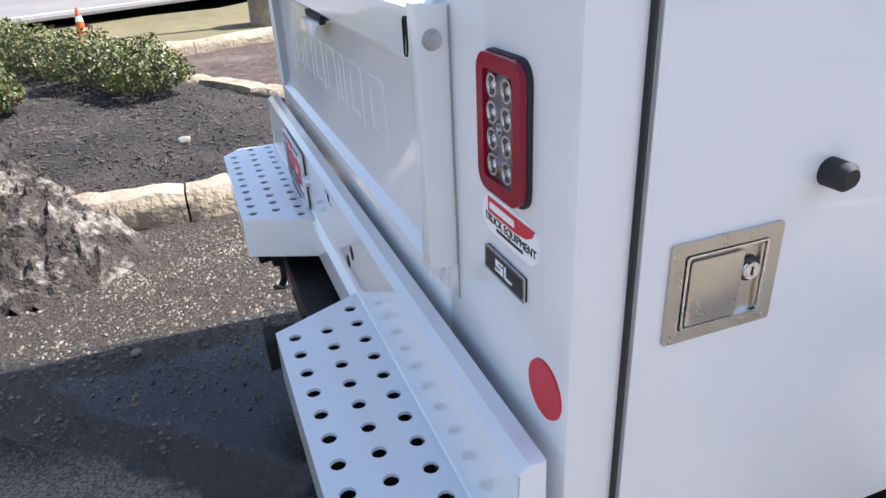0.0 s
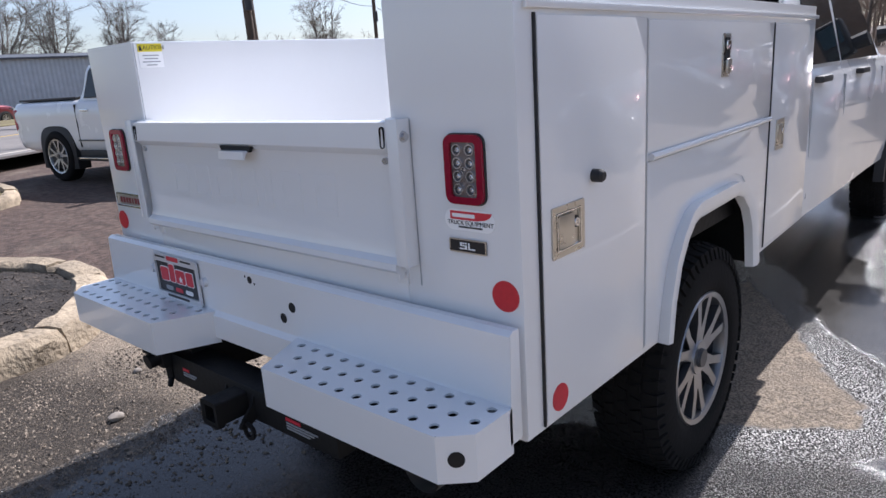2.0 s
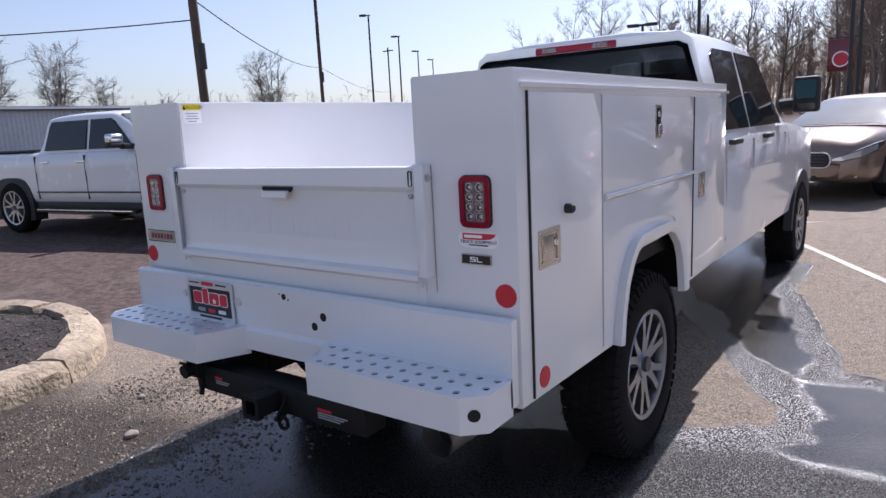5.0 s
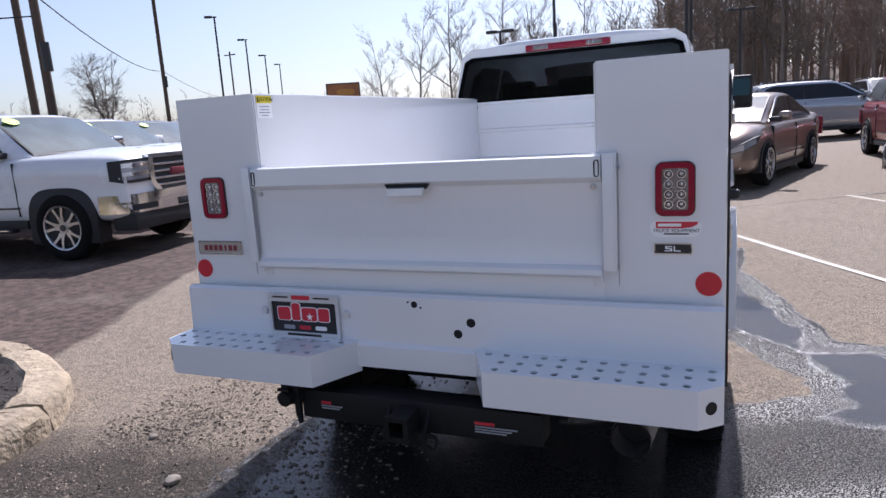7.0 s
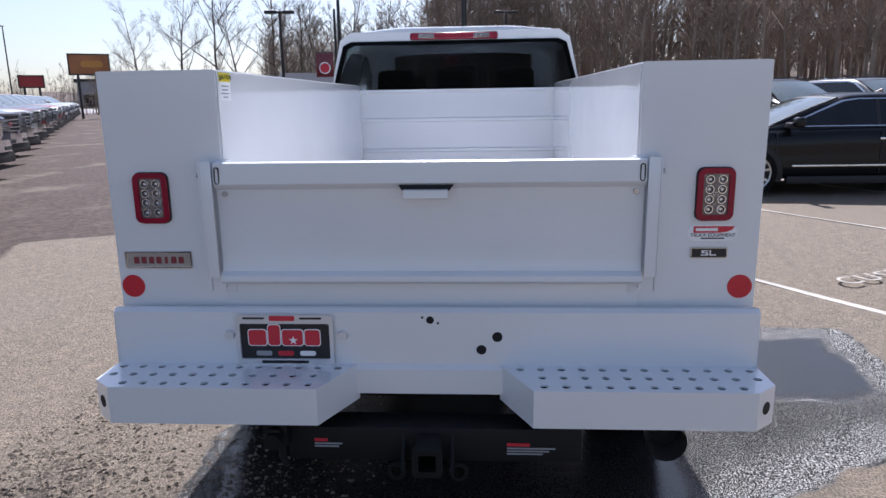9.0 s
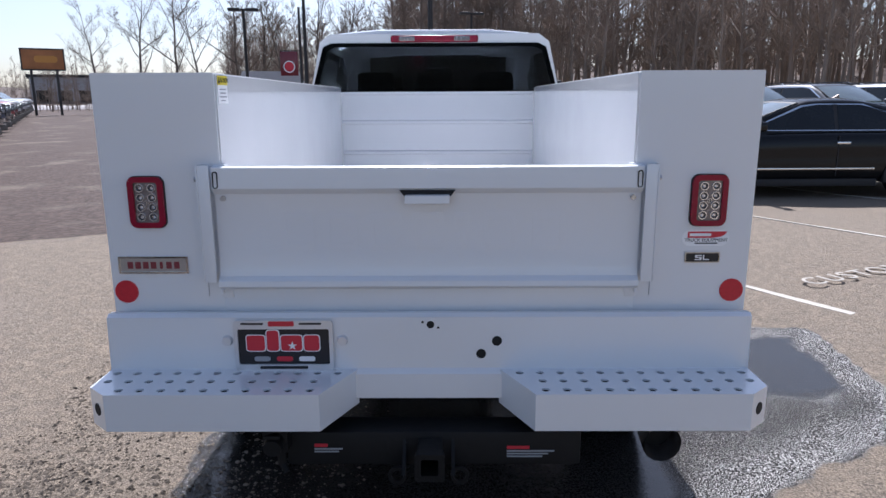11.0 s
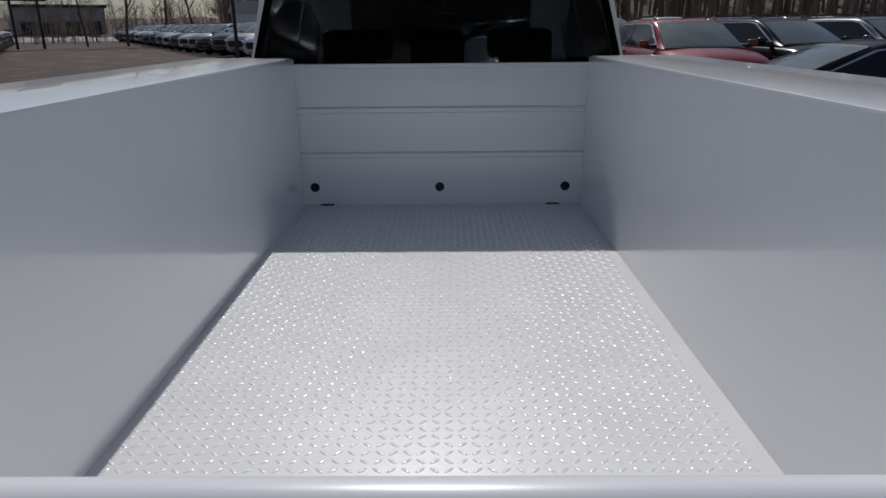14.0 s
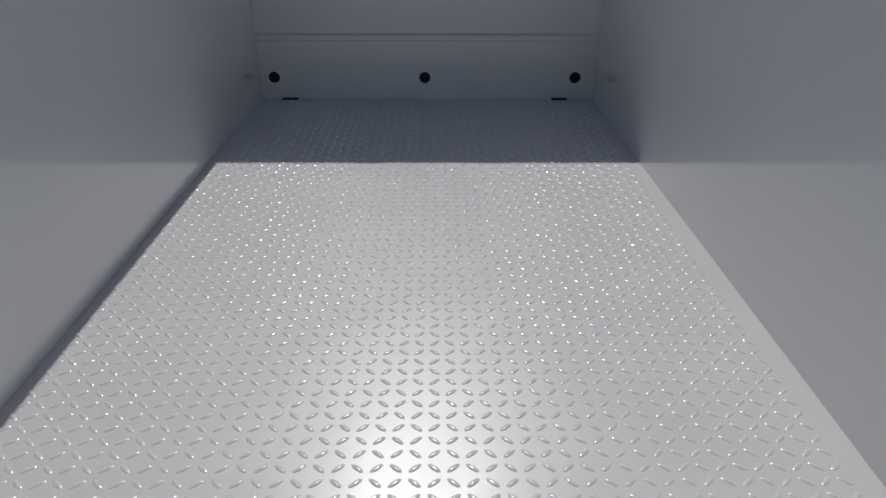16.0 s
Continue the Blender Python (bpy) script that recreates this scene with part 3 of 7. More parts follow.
def bed():
    bm = B()
    box(bm, -0.626, 0.626, 0.0, 2.455, FLOOR - 0.05, FLOOR)
    floor = part("bed_floor", bm, WHITE_BED, TRUCK, "white painted steel tread-plate floor", smooth=False)
    # raised lozenges, alternately turned
    base = []
    for a in range(8):
        t = 2 * math.pi * a / 8
        base.append((0.0118 * math.cos(t), 0.0044 * math.sin(t), 0.0))
    mid = [(0.86 * x, 0.78 * y, 0.0006) for x, y, _ in base] + [(0.45 * x, 0.36 * y, 0.0013) for x, y, _ in base]
    verts, faces = [], []
    p = 0.0262
    for i in range(int(2 * (INNER - 0.03) / p) + 1):
        for j in range(int(2.44 / p)):
            cx, cy = -INNER + 0.03 + i * p, 0.012 + j * p
            turn = radians(42 if (i + j) % 2 else 138)
            c, s, k = math.cos(turn), math.sin(turn), len(verts)
            for x, y, z in base + mid:
                verts.append((cx + c * x - s * y, cy + s * x + c * y, FLOOR + z))
            for a in range(8):
                b = (a + 1) % 8
                faces.append((k + a, k + b, k + 8 + b, k + 8 + a))
                faces.append((k + 8 + a, k + 8 + b, k + 16 + b, k + 16 + a))
            faces.append(tuple(range(k + 16, k + 24)))
    me = bpy.data.meshes.new("tread")
    me.from_pydata(verts, [], faces)
    me.materials.append(WHITE_TREAD)
    for q in me.polygons:
        q.use_smooth = True
    ob = new("tread_pattern", me)
    ob.parent = floor
    tagged(ob, kind="stuff")
    bm = B()
    prof = [(2.455, FLOOR - 0.04), (2.455, 1.255), (2.441, 1.260), (2.441, 1.276), (2.455, 1.283), (2.455, 1.452), (2.441, 1.457), (2.441, 1.473), (2.455, 1.480), (2.455, 1.640), (2.440, 1.645), (2.440, 1.660), (2.50, 1.660), (2.50, FLOOR - 0.04)]
    prism(bm, prof, "x", -INNER + 0.001, INNER - 0.001)
    board = part("headboard", bm, WHITE, TRUCK, "white ribbed front wall of the bed")
    for x in (-0.574, -0.010, 0.555):
        bm = B()
        prism(bm, ring_of(x, 1.122, 0.021, 16), "y", 2.4535, 2.47)
        part("round_hole", bm, HOLE, board)
    for x in (-0.52, 0.50):
        bm = B()
        box(bm, x - 0.03, x + 0.03, 2.435, 2.452, FLOOR, FLOOR + 0.004)
        part("drain_slot", bm, HOLE, board)


bed()


def rear_bumper():
    """Galvanised-style white bumper with two perforated steps and a notch between them."""
    bm = B()
    prof = [(-0.022, 0.960), (-0.045, 0.962), (-0.060, 0.952), (-0.060, 0.785), (-0.075, 0.770), (-0.075, 0.690), (-0.024, 0.690), (-0.022, 0.70)]
    prism(bm, prof, "x", -1.0, 1.0, 0.004)
    bumper = part("rear_bumper", bm, WHITE, TRUCK, "white steel step bumper with punched round holes")
    for s in (-1, 1):
        x_in, x_inf, x_out, x_chf = 0.222, 0.312, 1.0, 0.935
        y0, y1, yc, zt, zb = -0.061, -0.252, -0.195, 0.782, 0.668
        rim = [(x_in, y0), (x_inf, y1), (x_chf, y1), (x_out, yc), (x_out, y0)]
        bm = B()
        up = [bm.verts.new((s * x, y, zt)) for x, y in rim]
        lo = [bm.verts.new((s * x, y, zb)) for x, y in rim]
        for i in range(4):
            bm.faces.new((up[i], up[i + 1], lo[i + 1], lo[i]))
        ins = [bm.verts.new((s * (x + (0.006 if i < 2 else -0.006)), y + 0.006, zb)) for i, (x, y) in enumerate(rim)]
        for i in range(4):
            bm.faces.new((lo[i], lo[i + 1], ins[i + 1], ins[i]))
        # the tread: rows of square cells, each with a round hole punched through
        rows = [(-0.064, -0.120), (-0.120, -0.188), (-0.188, -0.249)]
        cell, rad, n = 0.0622, 0.0128, 12
        for r, (ya, yb) in enumerate(rows):
            ym = (ya + yb) / 2
            start = 0.2515 + (cell if r else 0.0)
            count = 12 - r
            for k in range(count):
                xa = start + k * cell
                xm = xa + cell / 2
                ring, wall, edge = [], [], []
                for q in range(n):
                    a = 2 * math.pi * (q + 0.5) / n
                    c, d = math.cos(a), math.sin(a)
                    ring.append(bm.verts.new((s * (xm + rad * c), ym + rad * d, zt)))
                    wall.append(bm.verts.new((s * (xm + rad * 0.94 * c), ym + rad * 0.94 * d, zt - 0.006)))
                    g = max(abs(c) / (cell / 2), abs(d) / ((ya - yb) / 2))
                    edge.append(bm.verts.new((s * (xm + c / g), ym + d / g, zt)))
                for q in range(n):
                    w = (q + 1) % n
                    bm.faces.new((edge[q], edge[w], ring[w], ring[q]))
                    bm.faces.new((ring[q], ring[w], wall[w], wall[q]))
                for cx, cy in ((xa + cell, ya), (xa, ya), (xa, yb), (xa + cell, yb)):
                    near = sorted(range(n), key=lambda t: (edge[t].co.x - s * cx) ** 2 + (edge[t].co.y - cy) ** 2)[:2]
                    if (edge[near[0]].co - Vector((s * cx, cy, zt))).length > 1e-5:
                        bm.faces.new((edge[near[0]], edge[near[1]], bm.verts.new((s * cx, cy, zt))))
            xe = start + count * cell
            def x_left(y):
                return x_in + (y0 - y) * (x_inf - x_in) / (y0 - y1)
            def x_right(y):
                return x_out if y >= yc else x_out - (yc - y) * (x_out - x_chf) / (yc - y1)
            lf = [(x_left(ya), ya), (start, ya), (start, yb), (x_left(yb), yb)]
            rt = [(xe, ya), (x_right(ya), ya)] + ([(x_out, yc)] if yb < yc < ya else []) + [(x_right(yb), yb), (xe, yb)]
            for poly in (lf, rt):
                bm.faces.new([bm.verts.new((s * x, y, zt)) for x, y in poly])
        for ya, yb in ((y0, rows[0][0]), (rows[-1][1], y1)):
            xl, xr = x_in + (y0 - ya) * 0.47, x_out if ya > yc else x_chf
            bm.faces.new([bm.verts.new((s * x, y, zt)) for x, y in ((xl, ya), (xr, ya), (xr, yb), (x_in + (y0 - yb) * 0.47, yb))])
        bmesh.ops.remove_doubles(bm, verts=bm.verts[:], dist=0.0002)
        part("step", bm, WHITE, bumper, "white perforated bumper step", smooth=False)
        bm = B()
        c, d = Vector((s * (x_chf + x_out) / 2, (y1 + yc) / 2, 0.725)), Vector((s * 0.65, -0.76, 0))
        tube(bm, c - d * 0.004, c + d * 0.0015, 0.019, 0.019, 16)
        part("end_hole", bm, HOLE, bumper)
        # solid black fill stands in for the shaded hollow seen through the holes
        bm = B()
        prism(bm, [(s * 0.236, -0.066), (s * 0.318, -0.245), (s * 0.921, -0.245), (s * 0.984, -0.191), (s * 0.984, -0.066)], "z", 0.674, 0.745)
        part("step_shade_fill", bm, UNDER, bumper)
    for x, z, r in ((0.006, 0.928, 0.012), (0.213, 0.874, 0.016), (0.164, 0.832, 0.0155)):
        bm = B()
        prism(bm, ring_of(x, z, r, 18), "y", -0.0608, -0.05)
        part("punched_hole", bm, HOLE, bumper)
    for x, z in ((-0.018, 0.936), (0.03, 0.918)):
        bm = B()
        prism(bm, ring_of(x, z, 0.004, 8), "y", -0.0608, -0.05)
        part("screw_hole", bm, HOLE, bumper)


rear_bumper()


def number_plate():
    """A dealer's plate in a chrome frame; the printed mark is drawn as plain shapes."""
    plate = B()
    cx, cz, w, h = -0.450, 0.864, 0.300, 0.156
    prism(plate, rounded(cx, cz, w, h, 0.010), "y", -0.066, -0.061)
    ob = part("dealer_plate", plate, BLACK_PRINT, TRUCK, "black and red dealer plate in a chrome frame")
    bm = B()
    frame_prism(bm, rounded(cx, cz, w + 0.008, h + 0.008, 0.012), rounded(cx, cz - 0.004, w - 0.016, h - 0.040, 0.006), "y", -0.073, -0.0655)
    part("plate_frame", bm, SILVER_TRIM, ob)
    def shape(name, pts, mat, d):
        part(name, prism(B(), pts, "y", -0.066 - d, -0.0655), mat, ob, smooth=False)
    # red emblem with a white rim
    for x0, x1, z0, z1 in ((-0.566, -0.510, 0.846, 0.896), (-0.503, -0.466, 0.846, 0.912), (-0.459, -0.394, 0.846, 0.896), (-0.387, -0.340, 0.846, 0.896)):
        shape("emblem_rim", rounded((x0 + x1) / 2, (z0 + z1) / 2, x1 - x0 + 0.006, z1 - z0 + 0.006, 0.010), WHITE_PRINT, 0.0012)
        shape("emblem_block", rounded((x0 + x1) / 2, (z0 + z1) / 2, x1 - x0, z1 - z0, 0.009), RED_PRINT, 0.0022)
    shape("star_mark", [(-0.424 + (0.015 if k % 2 == 0 else 0.006) * math.sin(math.pi * k / 5), 0.862 + (0.015 if k % 2 == 0 else 0.006) * math.cos(math.pi * k / 5)) for k in range(10)], WHITE_PRINT, 0.0030)
    shape("frame_print", rounded(-0.455, 0.936, 0.08, 0.016, 0.004), RED_PRINT, 0.0085)
    for i in range(3):
        shape("small_mark", rounded(-0.52 + 0.07 * i, 0.819, 0.05, 0.016, 0.006), (GREY_PRINT, RED_PRINT, WHITE_PRINT)[i], 0.0014)
    shape("print_bar", rounded(-0.452, 0.793, 0.15, 0.009, 0.003), BLACK_PRINT, 0.0085)
    shape("print_bar", rounded(-0.545, 0.936, 0.07, 0.006, 0.003), BLACK_PRINT, 0.0085)
    shape("print_bar", rounded(-0.365, 0.936, 0.07, 0.006, 0.003), BLACK_PRINT, 0.0085)
    for x in (-0.627, -0.268):
        bm = B()
        tube(bm, (x, -0.060, 0.878), (x, -0.074, 0.878), 0.017, 0.014, 14)
        part("plate_bolt", bm, SILVER_TRIM, ob)


number_plate()


def tail_lamp(cx):
    cz, w, h = 1.305, 0.108, 0.157
    root = B()
    prism(root, rounded(cx, cz, w + 0.005, h + 0.005, 0.023), "y", -0.006, 0.002, 0.002)
    lamp = part("tail_lamp", root, BLACK, TRUCK, "red rectangular LED tail lamp with clear centre")
    bm = B()
    frame_prism(bm, rounded(cx, cz, w, h, 0.022), rounded(cx, cz, w - 0.034, h - 0.034, 0.008), "y", -0.014, -0.004)
    part("red_surround", bm, RED_LENS, lamp)
    bm = B()
    box(bm, cx - 0.0372, cx + 0.0372, -0.0075, -0.004, cz - 0.0617, cz + 0.0617)
    part("reflector_bed", bm, LED_BED, lamp)
    def cup(x, z, r):
        """A dished reflector ring round a bright dome, with a dark ring between."""
        bm = B()
        frame_prism(bm, ring_of(x, z, r, 16), ring_of(x, z, r * 0.78, 16), "y", -0.0120, -0.007)
        tube(bm, (x, -0.0072, z), (x, -0.0110, z), r * 0.52, r * 0.26, 10)
        ring = part("led_cup", bm, LED_CLEAR, lamp)
        bm = B()
        frame_prism(bm, ring_of(x, z, r * 0.76, 16), ring_of(x, z, r * 0.56, 16), "y", -0.0086, -0.007)
        part("cup_shade", bm, RIM_DARK, ring)
    for i in (-1, 1):
        for j in range(4):
            cup(cx + i * 0.0180, cz + (j - 1.5) * 0.0298, 0.0132)
    cup(cx, cz, 0.0072)


tail_lamp(0.858)
tail_lamp(-0.861)


def disc(name, c, axis, r, d, mat, parent, label):
    bm = B()
    a = Vector(c)
    n = Vector({"y": (0, -1, 0), "x": (1, 0, 0)}[axis])
    tube(bm, a - n * 0.002, a + n * d, r, r * 0.97, 32)
    return part(name, bm, mat, parent, label)


disc("reflector", (0.952, 0, 1.02), "y", 0.0375, 0.003, RED_REFLECT, TRUCK, "round red reflector")
disc("reflector", (-0.955, 0, 1.02), "y", 0.0375, 0.003, RED_REFLECT, TRUCK, "round red reflector")
disc("reflector", (1.0055, 0.133, 0.728), "x", 0.036, 0.003, RED_REFLECT, TRUCK, "round red reflector")


MARK_RED = material("engraved_red", (0.22, 0.03, 0.04), 0.5)


def badges():
    def flat(name, pts, mat, parent, d0, d1, label=""):
        return part(name, prism(B(), pts, "y", -d1, -d0), mat, parent, label, smooth=False)
    st = flat("maker_sticker", rounded(0.859, 1.187, 0.146, 0.050, 0.024), WHITE_PRINT, TRUCK, 0.0, 0.0012, "white oval sticker with a red band and black lettering")
    flat("red_band", [(0.803, 1.1875), (0.880, 1.1875), (0.904, 1.191), (0.918, 1.198), (0.924, 1.2075), (0.803, 1.2075)], RED_PRINT, st, 0.001, 0.0018)
    flat("brand_bar", rounded(0.842, 1.1975, 0.066, 0.009, 0.001), WHITE_PRINT, st, 0.0017, 0.0023)
    lettering("TRUCK EQUIPMENT", 0.0148, BLACK_PRINT, st, pose(0.861, -0.0016, 1.1800, 90, 0, 0))
    flat("print_bar", rounded(0.861, 1.1705, 0.07, 0.004, 0.001), BLACK_PRINT, st, 0.001, 0.0017)
    sl = flat("model_badge", rounded(0.852, 1.126, 0.106, 0.031, 0.002), BLACK_PRINT, TRUCK, 0.0, 0.004, "black model badge with a thin silver rim")
    part("badge_rim", frame_prism(B(), rounded(0.852, 1.126, 0.108, 0.033, 0.003), rounded(0.852, 1.126, 0.102, 0.027, 0.002), "y", -0.0052, -0.003), STEEL, sl)
    flat("badge_bar", [(0.828, 1.118), (0.850, 1.118), (0.850, 1.128), (0.836, 1.128), (0.836, 1.131), (0.850, 1.131), (0.850, 1.134), (0.830, 1.134), (0.830, 1.125), (0.844, 1.125), (0.844, 1.121), (0.828, 1.121)], WHITE_PRINT, sl, 0.0035, 0.0052)
    flat("badge_bar", [(0.854, 1.134), (0.858, 1.134), (0.858, 1.121), (0.874, 1.121), (0.874, 1.118), (0.854, 1.118)], WHITE_PRINT, sl, 0.0035, 0.0052)
    nm = flat("maker_plate", rounded(-0.861, 1.107, 0.214, 0.051, 0.002), ALLOY, TRUCK, 0.0, 0.003, "brushed metal maker's plate with red blocks")
    part("plate_rim", frame_prism(B(), rounded(-0.861, 1.107, 0.218, 0.055, 0.002), rounded(-0.861, 1.107, 0.206, 0.043, 0.002), "y", -0.006, -0.001), CHROME, nm)
    for i in range(7):
        flat("red_block", rounded(-0.934 + 0.0243 * i, 1.106, 0.017 - 0.008 * (i == 4), 0.022, 0.001), MARK_RED, nm, 0.003, 0.0042)
    # caution label inside the bed
    x = -INNER + 0.0040
    def wall(name, y0, y1, z0, z1, mat, parent, d, label=""):
        return part(name, prism(B(), rounded((y0 + y1) / 2, (z0 + z1) / 2, y1 - y0, z1 - z0, 0.001), "x", x, x + d), mat, parent, label, smooth=False)
    lab = wall("caution_label", 0.018, 0.108, 1.600, 1.682, WHITE_PRINT, TRUCK, 0.0010, "white caution label with a yellow heading")
    wall("yellow_heading", 0.018, 0.108, 1.655, 1.682, YELLOW_PRINT, lab, 0.0016)
    lettering("CAUTION", 0.021, BLACK_PRINT, lab, Matrix.Translation((x + 0.0020, 0.069, 1.6685)) @ pose(0, 0, 0, 90, 0, 90))
    part("warning_sign", prism(B(), [(0.021, 1.659), (0.035, 1.659), (0.028, 1.677)], "x", x + 0.001, x + 0.0022), BLACK_PRINT, lab, smooth=False)
    for i, wd in enumerate((0.06, 0.05, 0.066, 0.04)):
        wall("print_bar", 0.063 - wd / 2, 0.063 + wd / 2, 1.640 - 0.011 * i, 1.644 - 0.011 * i, GREY_PRINT, lab, 0.0014)


badges()


def paddle_latch(y0, y1, z0, z1, parent, x=1.006):
    """A recessed stainless paddle latch with its frame, dish, paddle and lock."""
    cy, cz, w, h = (y0 + y1) / 2, (z0 + z1) / 2, y1 - y0, z1 - z0
    root = part("paddle_latch", prism(B(), rounded(cy, cz, w * 0.84, h * 0.84, 0.004), "x", x - 0.001, x + 0.0005), STEEL, parent, "stainless steel recessed paddle latch")
    bm = B()
    frame_prism(bm, rounded(cy, cz, w, h, 0.004), rounded(cy, cz, w * 0.76, h * 0.76, 0.004), "x", x - 0.001, x + 0.004)
    part("latch_frame", bm, STEEL, root)
    bm = B()
    frame_prism(bm, rounded(cy, cz, w * 0.74, h * 0.74, 0.004), rounded(cy, cz, w * 0.70, h * 0.70, 0.003), "x", x, x + 0.006)
    part("inner_rim", bm, CHROME, root)
    bm = B()
    prism(bm, rounded(cy - w * 0.095, cz - h * 0.01, w * 0.48, h * 0.66, 0.005), "x", x + 0.0005, x + 0.007, 0.002)
    part("paddle", bm, STEEL, root)
    bm = B()
    tube(bm, (x, cy + w * 0.22, cz + h * 0.10), (x + 0.005, cy + w * 0.22, cz + h * 0.10), h * 0.125, h * 0.12, 16)
    barrel = part("lock_barrel", bm, BLACK, root)
    bm = B()
    tube(bm, (x + 0.0045, cy + w * 0.225, cz + h * 0.09), (x + 0.0085, cy + w * 0.225, cz + h * 0.09), h * 0.095, h * 0.085, 16)
    part("key_face", bm, CHROME, barrel)
    part("key_slot", box(B(), x + 0.008, x + 0.0090, cy + w * 0.217, cy + w * 0.233, cz + h * 0.045, cz + h * 0.135), HOLE, barrel)
    part("dish_step", box(B(), x + 0.0005, x + 0.004, cy + w * 0.315, cy + w * 0.345, cz - h * 0.33, cz + h * 0.33, 0.001), STEEL, root)


def lockers():
    def door(y0, y1, z0, z1, pts=None):
        bm = B()
        prism(bm, pts or [(y0, z0), (y1, z0), (y1, z1), (y0, z1)], "x", 1.0005, 1.006, 0.0025)
        ob = part("locker_door", bm, WHITE, RIGHT, "flat white steel locker door")
        return ob
    def seal(y0, y1, z0, z1):
        bm = B()
        box(bm, 1.0002, 1.0075, y0, y1, z0, z1, 0.001)
        part("door_seal", bm, BLACK, RIGHT)
    rear = door(0.075, 0.604, 0.682, 1.622)
    mid = door(0.618, 1.742, 1.262, 1.616)
    low = door(0.618, 1.742, 0.66, 1.236, [(0.618, 0.685), (0.70, 0.685), (0.715, 0.78), (0.752, 0.905), (0.815, 1.005), (0.89, 1.066), (0.965, 1.090), (1.345, 1.096), (1.445, 1.070), (1.545, 0.990), (1.605, 0.890), (1.63, 0.78), (1.64, 0.71), (1.742, 0.712), (1.742, 1.236), (0.618, 1.236)])
    front = door(1.768, 2.33, 0.722, 1.612)
    seal(0.064, 0.0690, 0.676, 1.626)
    seal(1.751, 1.757, 0.715, 1.615)
    bm = B()
    box(bm, 1.0002, 1.004, 0.606, 0.6155, 0.682, 1.62)
    part("door_gap", bm, GREY_PRINT, RIGHT)
    paddle_latch(0.110, 0.256, 1.082, 1.204, rear)
    paddle_latch(1.84, 1.95, 1.11, 1.235, front)
    # upright slam latch on the middle door
    root = part("slam_latch", prism(B(), rounded(1.212, 1.508, 0.075, 0.140, 0.006), "x", 1.005, 1.010, 0.002), STEEL, mid, "stainless steel upright slam latch")
    part("latch_recess", prism(B(), rounded(1.212, 1.512, 0.045, 0.105, 0.005), "x", 1.009, 1.0115), HOLE, root)
    part("latch_lever", prism(B(), rounded(1.212, 1.475, 0.040, 0.045, 0.008), "x", 1.010, 1.022, 0.003), STEEL, root)
    part("latch_lever", prism(B(), rounded(1.212, 1.540, 0.036, 0.030, 0.005), "x", 1.010, 1.018, 0.003), CHROME, root)
    bm = B()
    tube(bm, (1.010, 0.632, 1.249), (1.010, 1.736, 1.249), 0.010, 0.010, 8)
    hinge = part("hinge_rod", bm, WHITE, mid)
    bm = B()
    tube(bm, (1.006, 0.308, 1.250), (1.030, 0.308, 1.250), 0.0165, 0.0160, 18)
    tube(bm, (1.030, 0.308, 1.250), (1.036, 0.308, 1.250), 0.0160, 0.0105, 18)
    part("door_stop", bm, BLACK, rear, "round black rubber door stop")


lockers()


